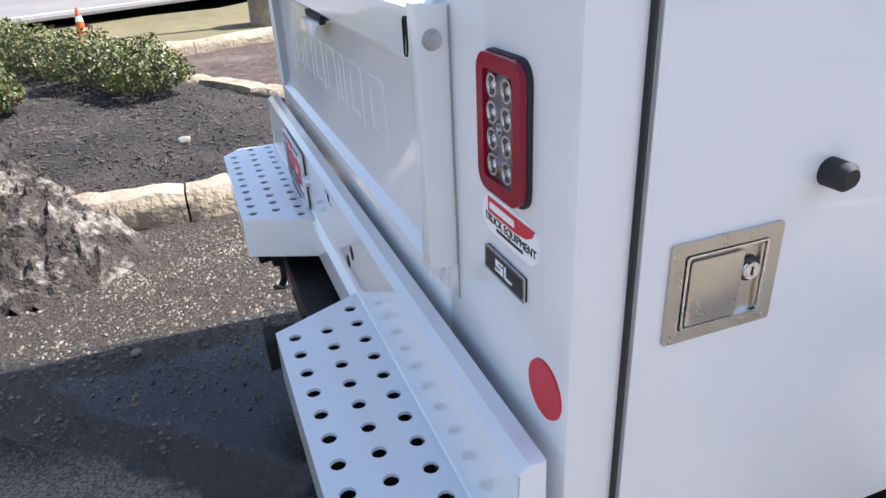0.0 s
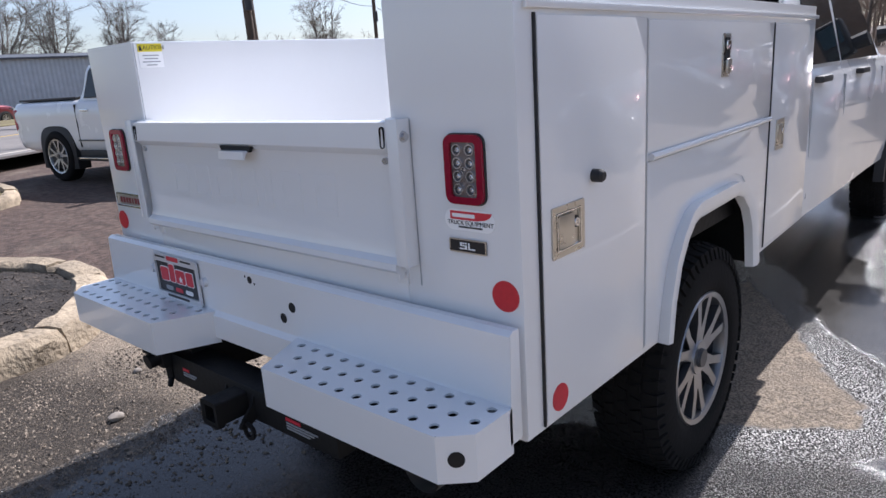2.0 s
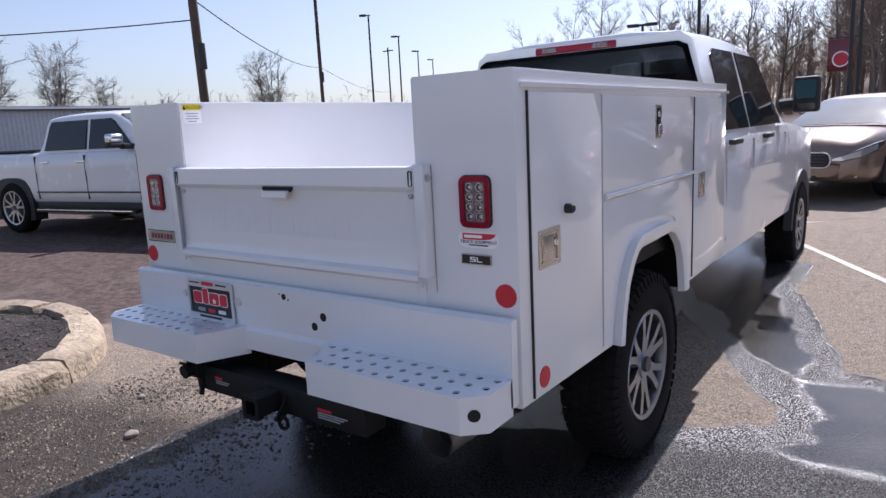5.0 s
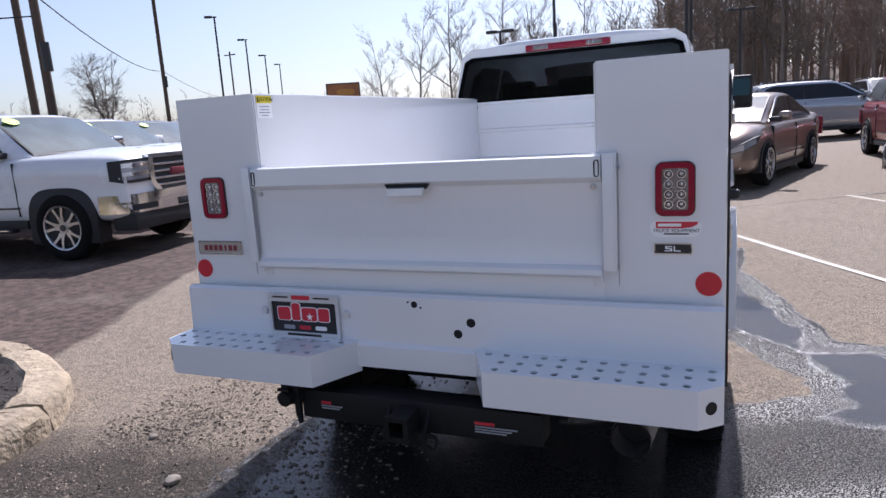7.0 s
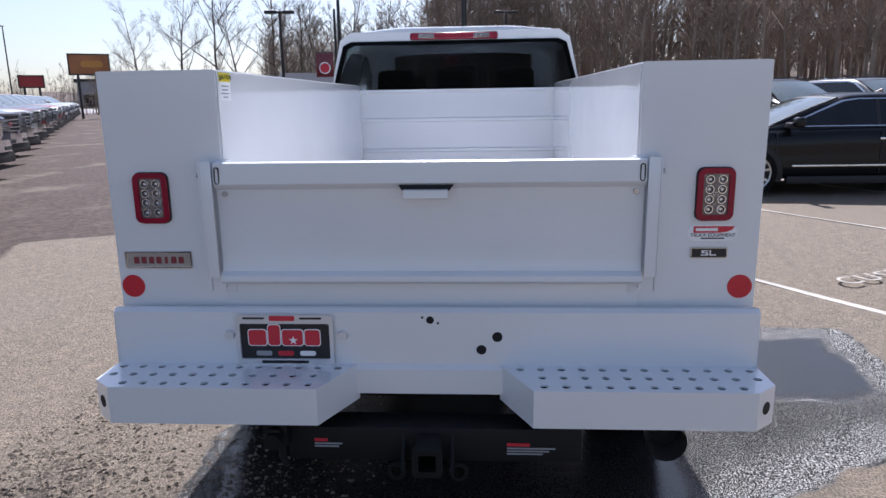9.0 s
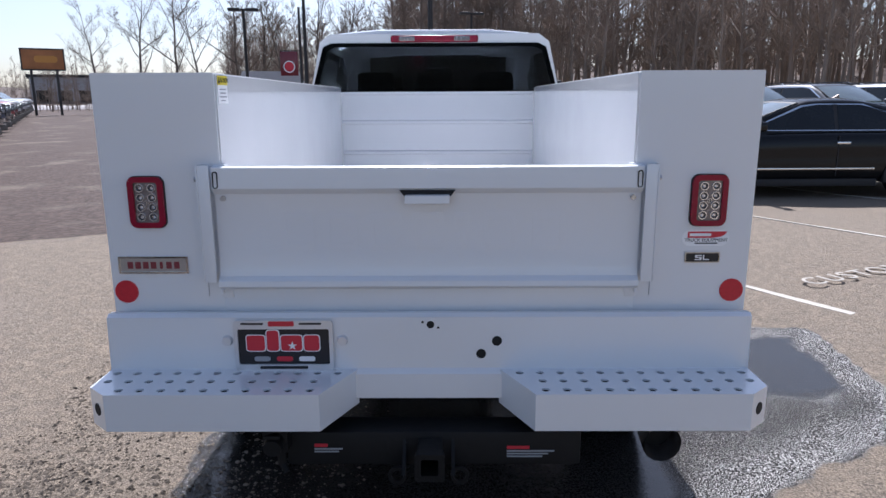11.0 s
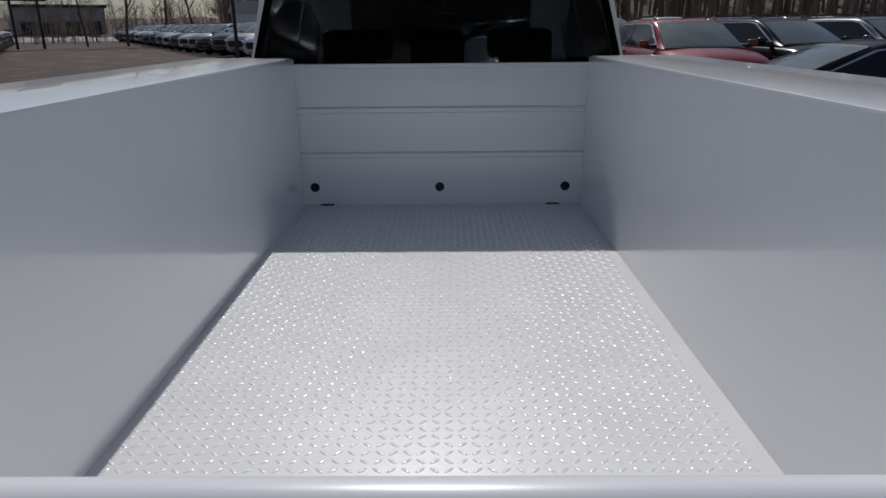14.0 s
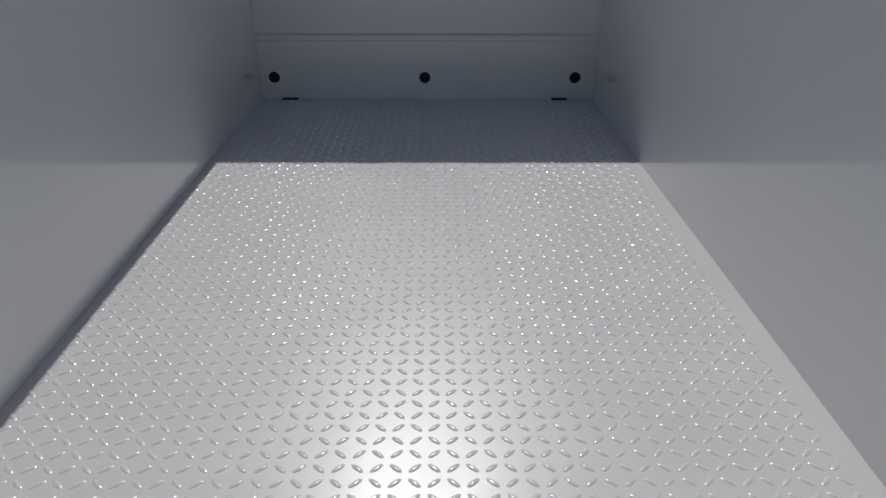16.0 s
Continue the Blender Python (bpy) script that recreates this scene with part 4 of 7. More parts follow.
def chassis():
    root = part("chassis_frame", box(box(B(), -0.42, -0.34, 0.12, 6.3, 0.50, 0.68, 0.01), 0.34, 0.42, 0.12, 6.3, 0.50, 0.68, 0.01), UNDER, TRUCK, "black steel chassis rails")
    bm = B()
    box(bm, -0.95, 0.95, 0.10, 2.38, 0.90, 0.98)
    part("under_body", bm, UNDER, root)
    # unseen cross member and spare tyre, added to hide lit ground beyond the notch
    part("added_cross_member", box(B(), -0.34, 0.34, 0.14, 0.20, 0.58, 0.90, 0.01), UNDER, root)
    bm = B()
    tube(bm, (0.0, 0.62, 0.62), (0.0, 0.62, 0.82), 0.36, 0.36, 28)
    part("added_spare_tyre", bm, TYRE, root)
    bm = B()
    tube(bm, (-0.75, 1.17, 0.43), (0.75, 1.17, 0.43), 0.055, 0.055, 12)
    tube(bm, (0.0, 1.0, 0.43), (0.0, 1.34, 0.43), 0.17, 0.15, 14)
    part("rear_axle", bm, UNDER, root)
    bm = B()
    box(bm, -0.440, 0.470, -0.150, -0.040, 0.500, 0.612, 0.012)
    for s in (-1, 1):
        box(bm, *sorted((s * 0.35, s * 0.362)), -0.11, 0.30, 0.50, 0.66, 0.004)
    hitch = part("tow_hitch", bm, UNDER, TRUCK, "black receiver tow hitch under the bumper")
    bm = B()
    frame_prism(bm, rounded(0.005, 0.555, 0.076, 0.076, 0.006), rounded(0.005, 0.555, 0.052, 0.052, 0.004), "y", -0.262, -0.06)
    part("receiver_tube", bm, UNDER, hitch)
    bm = B()
    frame_prism(bm, rounded(0.005, 0.555, 0.088, 0.088, 0.010), rounded(0.005, 0.555, 0.074, 0.074, 0.006), "y", -0.264, -0.240)
    part("tube_collar", bm, UNDER, hitch)
    for s in (-1, 1):
        bm = B()
        prism(bm, [(-0.15, 0.59), (-0.15, 0.51), (-0.19, 0.49), (-0.212, 0.50), (-0.19, 0.53), (-0.16, 0.56)], "x", *sorted((s * 0.070, s * 0.080)))
        part("chain_plate", bm, UNDER, hitch)
        bm = B()
        sweep(bm, [(s * 0.095 + 0.024 * math.cos(a), -0.19, 0.490 + 0.024 * math.sin(a)) for a in (2 * math.pi * k / 14 for k in range(15))], [(-0.005, -0.005), (0.005, -0.005), (0.005, 0.005), (-0.005, 0.005)], up=(0, 1, 0))
        part("chain_loop", bm, UNDER, hitch)
    bm = B()
    box(bm, -0.505, -0.425, -0.185, -0.09, 0.560, 0.640, 0.012)
    tube(bm, (-0.465, -0.18, 0.600), (-0.465, -0.222, 0.594), 0.030, 0.028, 14)
    box(bm, -0.490, -0.440, -0.222, -0.212, 0.625, 0.636, 0.003)
    part("trailer_socket", bm, UNDER, hitch)
    bm = B()
    tube(bm, (-0.455, -0.15, 0.575), (-0.455, -0.15, 0.505), 0.016, 0.013, 10)
    tube(bm, (-0.455, -0.15, 0.510), (-0.438, -0.168, 0.488), 0.012, 0.010, 8)
    part("plug_lead", bm, UNDER, hitch)
    for x0, x1, zt in ((-0.353, -0.262, 0.574), (0.241, 0.395, 0.566)):
        bm = B()
        prism(bm, [(x0, zt), (x0 + (x1 - x0) * 0.45, zt), (x0 + (x1 - x0) * 0.45, zt - 0.010), (x0, zt - 0.010)], "y", -0.1525, -0.1495)
        part("red_print", bm, RED_PRINT, hitch)
        for k in range(2 if x0 < 0 else 3):
            bm = B()
            prism(bm, [(x0, zt - 0.015 - 0.009 * k), (x0 + (x1 - x0) * (0.95 - 0.12 * k), zt - 0.015 - 0.009 * k), (x0 + (x1 - x0) * (0.95 - 0.12 * k), zt - 0.0195 - 0.009 * k), (x0, zt - 0.0195 - 0.009 * k)], "y", -0.1525, -0.1495)
            part("print_bar", bm, GREY_PRINT, hitch)
    bm = B()
    rings = []
    for i in range(9):
        t = i / 8
        c = Vector((0.735 + 0.03 * math.sin(3 * t), -0.10 + 0.9 * t, 0.545 + 0.06 * t))
        rings.append([c + Vector((0.062 * math.cos(a), 0, 0.062 * math.sin(a))) for a in (2 * math.pi * k / 16 for k in range(16))])
    loft(bm, rings, caps=False)
    cap = bm.faces.new([bm.verts.new((0.737 + 0.050 * math.cos(2 * math.pi * k / 16), -0.03, 0.549 + 0.050 * math.sin(2 * math.pi * k / 16))) for k in range(16)])
    cap.material_index = 1
    rings = [[v.lerp(Vector((sum(p.x for p in r) / 16, r[0].y, sum(p.z for p in r) / 16)), 0.10) for v in r] for r in rings]
    loft(bm, rings, caps=False)
    part("exhaust_pipe", bm, (material("exhaust_steel", (0.16, 0.15, 0.14), 0.45, 0.4, vary=0.3, scale=20), UNDER), TRUCK, "dull steel exhaust tail pipe")


chassis()


WHEELS = {}


def wheel_meshes(r, w, rim, style):
    """Meshes of an alloy rim and of its tyre, lying with the axle along x and the outer face at x = 0."""
    key = (r, w, rim, style)
    if key in WHEELS:
        return WHEELS[key]
    bm, n = B(), 40 if style == "fine" else 28
    prof = [(-0.035, rim - 0.012), (-0.012, rim + 0.006), (0.0, rim + 0.03), (0.002, rim + 0.055), (0.0, r - 0.06), (-0.014, r - 0.022), (-0.035, r - 0.006), (-w / 2, r), (-w + 0.035, r - 0.006), (-w + 0.012, r - 0.03), (-w, r - 0.07), (-w + 0.01, rim), (-w / 2, rim - 0.01)]
    loft(bm, [[(x, q * math.cos(2 * math.pi * i / n), q * math.sin(2 * math.pi * i / n)) for x, q in prof] for i in range(n)] + [[(x, q, 0.0) for x, q in prof]], caps=False)
    bmesh.ops.remove_doubles(bm, verts=bm.verts[:], dist=1e-5)
    tyre, tread = mesh_of("tyre", bm, TYRE, True), None
    if style == "fine":
        # tread blocks and shoulder lugs
        bm = B()
        rows = [(-0.028, 0.046, 0.0), (-0.078, 0.036, 0.5), (-0.125, 0.034, 0.0), (-0.172, 0.036, 0.5), (-0.222, 0.046, 0.0)]
        m = 58
        for cx, wx, ph in rows:
            for i in range(m):
                a = 2 * math.pi * (i + ph) / m
                d = 2 * math.pi / m * 0.33
                lift = 0.006 if abs(cx + w / 2) < 0.09 else 0.002
                skew = 0.10 * (1 if i % 2 else -1)
                lo, hi = [], []
                for ux, ua in ((-1, -1), (1, -1), (1, 1), (-1, 1)):
                    b = a + ua * d + skew * 0.12 * ux
                    for out, q in ((lo, r - 0.02), (hi, r + lift - (0.012 if cx > -0.05 and ux > 0 or cx < -w + 0.05 and ux < 0 else 0))):
                        out.append(bm.verts.new((cx + ux * wx / 2, q * math.cos(b), q * math.sin(b))))
                bm.faces.new(hi)
                for k in range(4):
                    bm.faces.new((lo[k], lo[(k + 1) % 4], hi[(k + 1) % 4], hi[k]))
        for i in range(m):
            a, d = 2 * math.pi * i / m, 2 * math.pi / m * 0.30
            lo, hi = [], []
            for q, ua in ((r - 0.052, -1), (r - 0.010, -1), (r - 0.010, 1), (r - 0.052, 1)):
                b = a + ua * d
                lo.append(bm.verts.new((-0.03, q * math.cos(b), q * math.sin(b))))
                hi.append(bm.verts.new((0.006 if q < r - 0.03 else -0.006, q * math.cos(b), q * math.sin(b))))
            bm.faces.new(hi)
            for k in range(4):
                bm.faces.new((lo[k], lo[(k + 1) % 4], hi[(k + 1) % 4], hi[k]))
        tread = mesh_of("tread", bm, TYRE, True)
    bm = B()
    lip = [(-0.012, rim + 0.008), (-0.004, rim + 0.004), (-0.010, rim - 0.014), (-0.05, rim - 0.022), (-w + 0.03, rim - 0.03)]
    loft(bm, [[(x, q * math.cos(2 * math.pi * i / n), q * math.sin(2 * math.pi * i / n)) for x, q in lip] for i in list(range(n)) + [0]], closed=False, caps=False)
    back = bm.faces.new([bm.verts.new((-0.10, (rim - 0.02) * math.cos(2 * math.pi * i / n), (rim - 0.02) * math.sin(2 * math.pi * i / n))) for i in range(n)])
    back.material_index = 1
    for f in bm.faces:
        if f is not back and f.calc_center_median().x < -0.03:
            f.material_index = 1
    spokes, arms = 6 if style == "fine" else 5, []
    body = bm
    for k in range(1 if style == "fine" else spokes):
        a = 2 * math.pi * (k + 0.25) / spokes
        for s in (-1, 1):
            d0, d1 = s * 0.34 / spokes * 2.2, s * 0.62 / spokes * 2.2
            def pt(q, ang, x):
                return (x, q * math.cos(ang), q * math.sin(ang))
            hub_r, out_r = rim * 0.24, rim - 0.008
            wv = 0.046 if style == "fine" else 0.046
            rings = []
            for q, da, x, half in ((hub_r, d0 * 0.8, -0.028, wv), (rim * 0.6, (d0 + d1) / 2, -0.020, wv * 0.55), (out_r, d1, -0.014, wv * 0.62)):
                e = half / q / 1.6
                rings.append([pt(q, a + da - e, x), pt(q, a + da + e, x), pt(q, a + da + e * 0.9, x - 0.03), pt(q, a + da - e * 0.9, x - 0.03)])
            if style == "fine":
                bm = B()
            f0 = len(bm.faces)
            loft(bm, rings)
            bm.faces.ensure_lookup_table()
            for f in bm.faces[f0:]:
                if sum(v.co.x for v in f.verts) / len(f.verts) < -0.026:
                    f.material_index = 1
            if style == "fine":
                arms.append(mesh_of("spoke", bm, (RIM_FACE, RIM_DARK), True, 25))
                bm = body
    tube(bm, (-0.06, 0, 0), (-0.020, 0, 0), rim * 0.30, rim * 0.26, 20)
    f0 = len(bm.faces)
    tube(bm, (-0.03, 0, 0), (-0.006, 0, 0), rim * 0.16, rim * 0.14, 16)
    bm.faces.ensure_lookup_table()
    for f in bm.faces[f0:]:
        f.material_index = 1
    me = mesh_of("rim", bm, (RIM_FACE if style == "fine" else ALLOY, RIM_DARK), True, 25)
    WHEELS[key] = (me, tyre, tread, arms, spokes)
    return WHEELS[key]


def wheel(parent, x, y, z, r, w, side, rim=0.24, style="plain"):
    rim_me, tyre_me, tread_me, arms, spokes = wheel_meshes(r, w, rim, style)
    ob = new("wheel", rim_me)
    ob.parent = parent
    ob.matrix_local = pose(x, y, z, 11 * (y > 0), 0, 0 if side > 0 else 180)
    t = new("tyre", tyre_me)
    t.parent = ob
    if tread_me:
        b = new("tread", tread_me)
        b.parent = ob
        tagged(b, kind="stuff")
    for k in range(spokes if arms else 0):
        for me in arms:
            a = new("spoke", me)
            a.parent = ob
            a.matrix_local = Matrix.Rotation(2 * math.pi * k / spokes, 4, "X")
    return ob


wheel(TRUCK, 0.992, 1.17, 0.428, 0.425, 0.25, 1, 0.245, "fine")
wheel(TRUCK, -0.992, 1.17, 0.428, 0.425, 0.25, -1, 0.245, "fine")
wheel(TRUCK, 0.96, 5.55, 0.428, 0.425, 0.25, 1, 0.245, "fine")
wheel(TRUCK, -0.96, 5.55, 0.428, 0.425, 0.25, -1, 0.245, "fine")


def mirrored(pts):
    """Half section (x, z) from low to high, closed by its mirror image."""
    return pts + [(-x, z) for x, z in reversed(pts)]


def hull(stations, cut=None):
    """Skins car sections: (y, [(x, z), ...]) for the right half."""
    bm = B()
    loft(bm, [[(x, y, z) for x, z in mirrored(p)] for y, p in stations])
    return bm


def soft_hull(stations, per=4, soften=1):
    """As hull, with rounded sections and a curve without overshoot along the length."""
    def chaikin(p):
        out = [p[0]]
        for a, b in zip(p, p[1:]):
            out += [(0.75 * a[0] + 0.25 * b[0], 0.75 * a[1] + 0.25 * b[1]), (0.25 * a[0] + 0.75 * b[0], 0.25 * a[1] + 0.75 * b[1])]
        return out + [p[-1]]
    ys, secs = [s[0] for s in stations], [s[1] for s in stations]
    for _ in range(soften):
        secs = [chaikin(p) for p in secs]
    A = np.array(secs, float)
    Y = np.array(ys, float)
    hh = np.diff(Y)[:, None, None]
    dl = np.diff(A, axis=0) / hh
    m = np.zeros_like(A)
    same = dl[:-1] * dl[1:] > 0
    m[1:-1] = np.where(same, 2 * dl[:-1] * dl[1:] / np.where(same, dl[:-1] + dl[1:], 1), 0)
    m[0], m[-1] = dl[0], dl[-1]
    rings = []
    for k in range(len(Y) - 1):
        h = Y[k + 1] - Y[k]
        for t in np.linspace(0, 1, per, endpoint=False):
            p = (2 * t ** 3 - 3 * t ** 2 + 1) * A[k] + (t ** 3 - 2 * t ** 2 + t) * h * m[k] + (3 * t ** 2 - 2 * t ** 3) * A[k + 1] + (t ** 3 - t ** 2) * h * m[k + 1]
            rings.append((Y[k] + t * h, p))
    rings.append((Y[-1], A[-1]))
    bm = B()
    loft(bm, [[(float(x), float(y), float(z)) for x, z in mirrored([tuple(q) for q in p])] for y, p in rings])
    return bm


def truck_cab():
    CX = -0.02
    def low(y, w, zt, zb=0.56):
        return (y, [(w - 0.10, zb), (w, zb + 0.06), (w + 0.02, 0.82), (w + 0.005, 1.10), (w - 0.005, 1.32), (w - 0.04, zt - 0.02), (w - 0.10, zt)])
    st = [low(2.60, 0.90, 1.40), low(2.64, 0.925, 1.42), low(3.5, 0.935, 1.42), low(4.6, 0.935, 1.42), low(5.0, 0.945, 1.42), low(5.55, 0.95, 1.40), low(6.2, 0.94, 1.34), low(6.55, 0.90, 1.22)]
    cab = part("cab", hull(st), CAR_WHITE, TRUCK, "white crew cab with dark tinted glass")
    cab.location.x = CX
    # greenhouse: slanted pillars and a crowned roof
    def up(y, wb, wr, zr, zb=1.40):
        return (y, [(wb, zb), (wb - (wb - wr) * 0.45, zb + (zr - zb) * 0.5), (wr + 0.025, zr - 0.10), (wr - 0.01, zr - 0.045), (wr - 0.09, zr - 0.012), (wr * 0.5, zr + 0.012)])
    gs = [up(2.615, 0.900, 0.745, 1.55), up(2.625, 0.90, 0.74, 2.02), up(2.645, 0.90, 0.735, 2.048), up(2.72, 0.90, 0.735, 2.062), up(3.4, 0.90, 0.74, 2.075), up(4.2, 0.90, 0.735, 2.055), up(4.45, 0.90, 0.72, 2.0), up(5.25, 0.86, 0.80, 1.46)]
    bm = B()
    loft(bm, [[(x, y, z) for x, z in mirrored(p)] for y, p in gs[1:]], closed=True, caps=False)
    gone = [f for f in bm.faces if f.calc_center_median().y > 4.46 and abs(f.calc_center_median().x) < 0.70 or f.calc_center_median().z < 1.42]
    bmesh.ops.delete(bm, geom=gone, context="FACES")
    roof = part("roof", bm, CAR_WHITE, cab)
    bm = B()
    yb = 2.606
    outer = [(-0.895, 1.40), (0.895, 1.40), (0.76, 1.985), (0.69, 2.035), (-0.69, 2.035), (-0.76, 1.985)]
    gap = [(-0.825, 1.63), (0.825, 1.63), (0.733, 1.945), (0.68, 1.970), (-0.68, 1.970), (-0.733, 1.945)]
    frame_prism(bm, outer, gap, "y", yb, yb + 0.03)
    part("back_panel", bm, CAR_WHITE, cab)
    bm = B()
    prism(bm, [(-0.835, 1.62), (0.835, 1.62), (0.740, 1.95), (0.685, 1.976), (-0.685, 1.976), (-0.740, 1.95)], "y", yb - 0.010, yb - 0.004)
    pane = part("rear_window", bm, PRIVACY, cab, "dark tinted rear window")
    pane.visible_shadow = False
    bm = B()
    frame_prism(bm, [(-0.835, 1.62), (0.835, 1.62), (0.740, 1.95), (0.685, 1.976), (-0.685, 1.976), (-0.740, 1.95)], [(-0.80, 1.645), (0.80, 1.645), (0.712, 1.93), (0.665, 1.952), (-0.665, 1.952), (-0.712, 1.93)], "y", yb - 0.004, yb - 0.001)
    part("window_seal", bm, BLACK, cab)
    bm = B()
    quad_panel(bm, [(-0.72, 4.46, 1.99), (0.72, 4.46, 1.99), (0.80, 5.24, 1.46), (-0.80, 5.24, 1.46)], 0.005)
    pane = part("windscreen", bm, CLEAR, cab)
    pane.visible_shadow = False
    bm = B()
    box(bm, -0.86, 0.86, 2.66, 4.9, 1.395, 1.41)
    box(bm, -0.80, 0.80, 4.55, 5.15, 1.40, 1.50, 0.04)
    part("dashboard", bm, TRIM, cab)
    for y, x in ((2.80, -0.42), (2.80, 0.0), (2.80, 0.42), (3.75, -0.42), (3.75, 0.42)):
        bm = B()
        box(bm, x - 0.22, x + 0.22, y, y + 0.14, 1.36, 1.60, 0.06, 3)
        box(bm, x - 0.13, x + 0.13, y + 0.01, y + 0.11, 1.62, 1.80, 0.045, 3)
        part("seat_back", bm, TRIM, cab)
    bm = B()
    box(bm, -0.12, 0.12, 4.40, 4.43, 1.84, 1.90, 0.012)
    part("cabin_mirror", bm, TRIM, cab)
    bm = B()
    box(bm, -0.29, 0.29, 2.592, 2.66, 1.980, 2.026, 0.014, 3)
    lamp = part("high_brake_lamp", bm, RED_LENS, cab, "long red high-mounted brake lamp")
    for s in (-1, 1):
        bm = B()
        box(bm, *sorted((s * 0.13, s * 0.235)), 2.587, 2.60, 1.988, 2.018, 0.005)
        part("cargo_lamp", bm, LED_BED, lamp)
    for s in (-1, 1):
        bm = B()
        def side(y, z):
            t = (z - 1.40) / 0.6
            return (s * (0.905 - 0.145 * t + 0.006), y, z)
        quad_panel(bm, [side(*p) for p in ((2.86, 1.42), (3.55, 1.42), (3.52, 1.95), (3.0, 1.945), (2.92, 1.90))], 0.01 * s)
        part("door_window", bm, GLASS, cab)
        bm = B()
        quad_panel(bm, [side(*p) for p in ((3.63, 1.42), (4.75, 1.42), (4.68, 1.50), (4.33, 1.90), (4.22, 1.945), (3.60, 1.95))], 0.01 * s)
        part("door_window", bm, GLASS, cab)
        for y in (2.98, 4.02):
            bm = B()
            box(bm, *sorted((s * 0.925, s * 0.972)), y - 0.11, y + 0.11, 1.325, 1.362, 0.012)
            part("door_handle", bm, BLACK, cab, "black door handle")
        for y in (2.80, 3.58, 4.80):
            bm = B()
            box(bm, *sorted((s * 0.90, s * 0.9405)), y - 0.003, y + 0.003, 0.72, 1.34)
            part("door_seam", bm, GREY_PRINT, cab)
        bm = B()
        sweep(bm, [(s * 0.962, 5.55 + 0.50 * math.cos(a), 0.44 + 0.50 * math.sin(a)) for a in (math.pi * k / 14 for k in range(15))], [(-0.05 * s, -0.10), (0.012 * s, -0.10), (0.018 * s, 0.02), (-0.05 * s, 0.03)])
        part("front_arch", bm, BLACK, cab)
        bm = B()
        box(bm, *sorted((s * 1.00, s * 1.20)), 4.66, 4.78, 1.50, 1.79, 0.03, 3)
        mir = part("door_mirror", bm, BLACK, cab, "large black towing mirror")
        bm = B()
        prism(bm, rounded(s * 1.10, 1.685, 0.150, 0.150, 0.02), "y", 4.652, 4.658)
        bmesh.ops.rotate(bm, verts=bm.verts[:], cent=(s * 1.10, 4.655, 1.685), matrix=Matrix.Rotation(radians(-5), 3, "X"))
        part("mirror_glass", bm, material("mirror_glass", (0.035, 0.055, 0.055), 0.02, 1.0), mir)
        bm = B()
        prism(bm, rounded(s * 1.10, 1.548, 0.150, 0.05, 0.02), "y", 4.652, 4.658)
        part("mirror_glass", bm, GLASS, mir)
        bm = B()
        tube(bm, (s * 0.90, 4.74, 1.56), (s * 1.05, 4.74, 1.58), 0.06, 0.05, 10)
        part("mirror_arm", bm, BLACK, mir)
    return cab


truck_cab()


# ---- other vehicles ----
HEAD_GLASS = material("headlight_glass", (0.42, 0.44, 0.47), 0.08, 0.5)
LIME = material("lime_sticker", (0.45, 0.75, 0.05), 0.5)


def wrap_strip(path, lows, highs, thick=0.03, out=0.0):
    """An upright strip that follows a path in plan, with its own lower and upper edge at each point."""
    rings = []
    for i, p in enumerate(path):
        a, b = Vector(path[max(i - 1, 0)]), Vector(path[min(i + 1, len(path) - 1)])
        t = (b - a).normalized()
        nrm = Vector((t.y, -t.x)) if (Vector((t.y, -t.x)).dot(Vector(p)) > 0) else Vector((-t.y, t.x))
        o, q = Vector(p) + nrm * out, Vector(p) - nrm * thick
        rings.append([(o.x, o.y, lows[i]), (o.x, o.y, highs[i]), (q.x, q.y, highs[i]), (q.x, q.y, lows[i])])
    return loft(B(), rings)


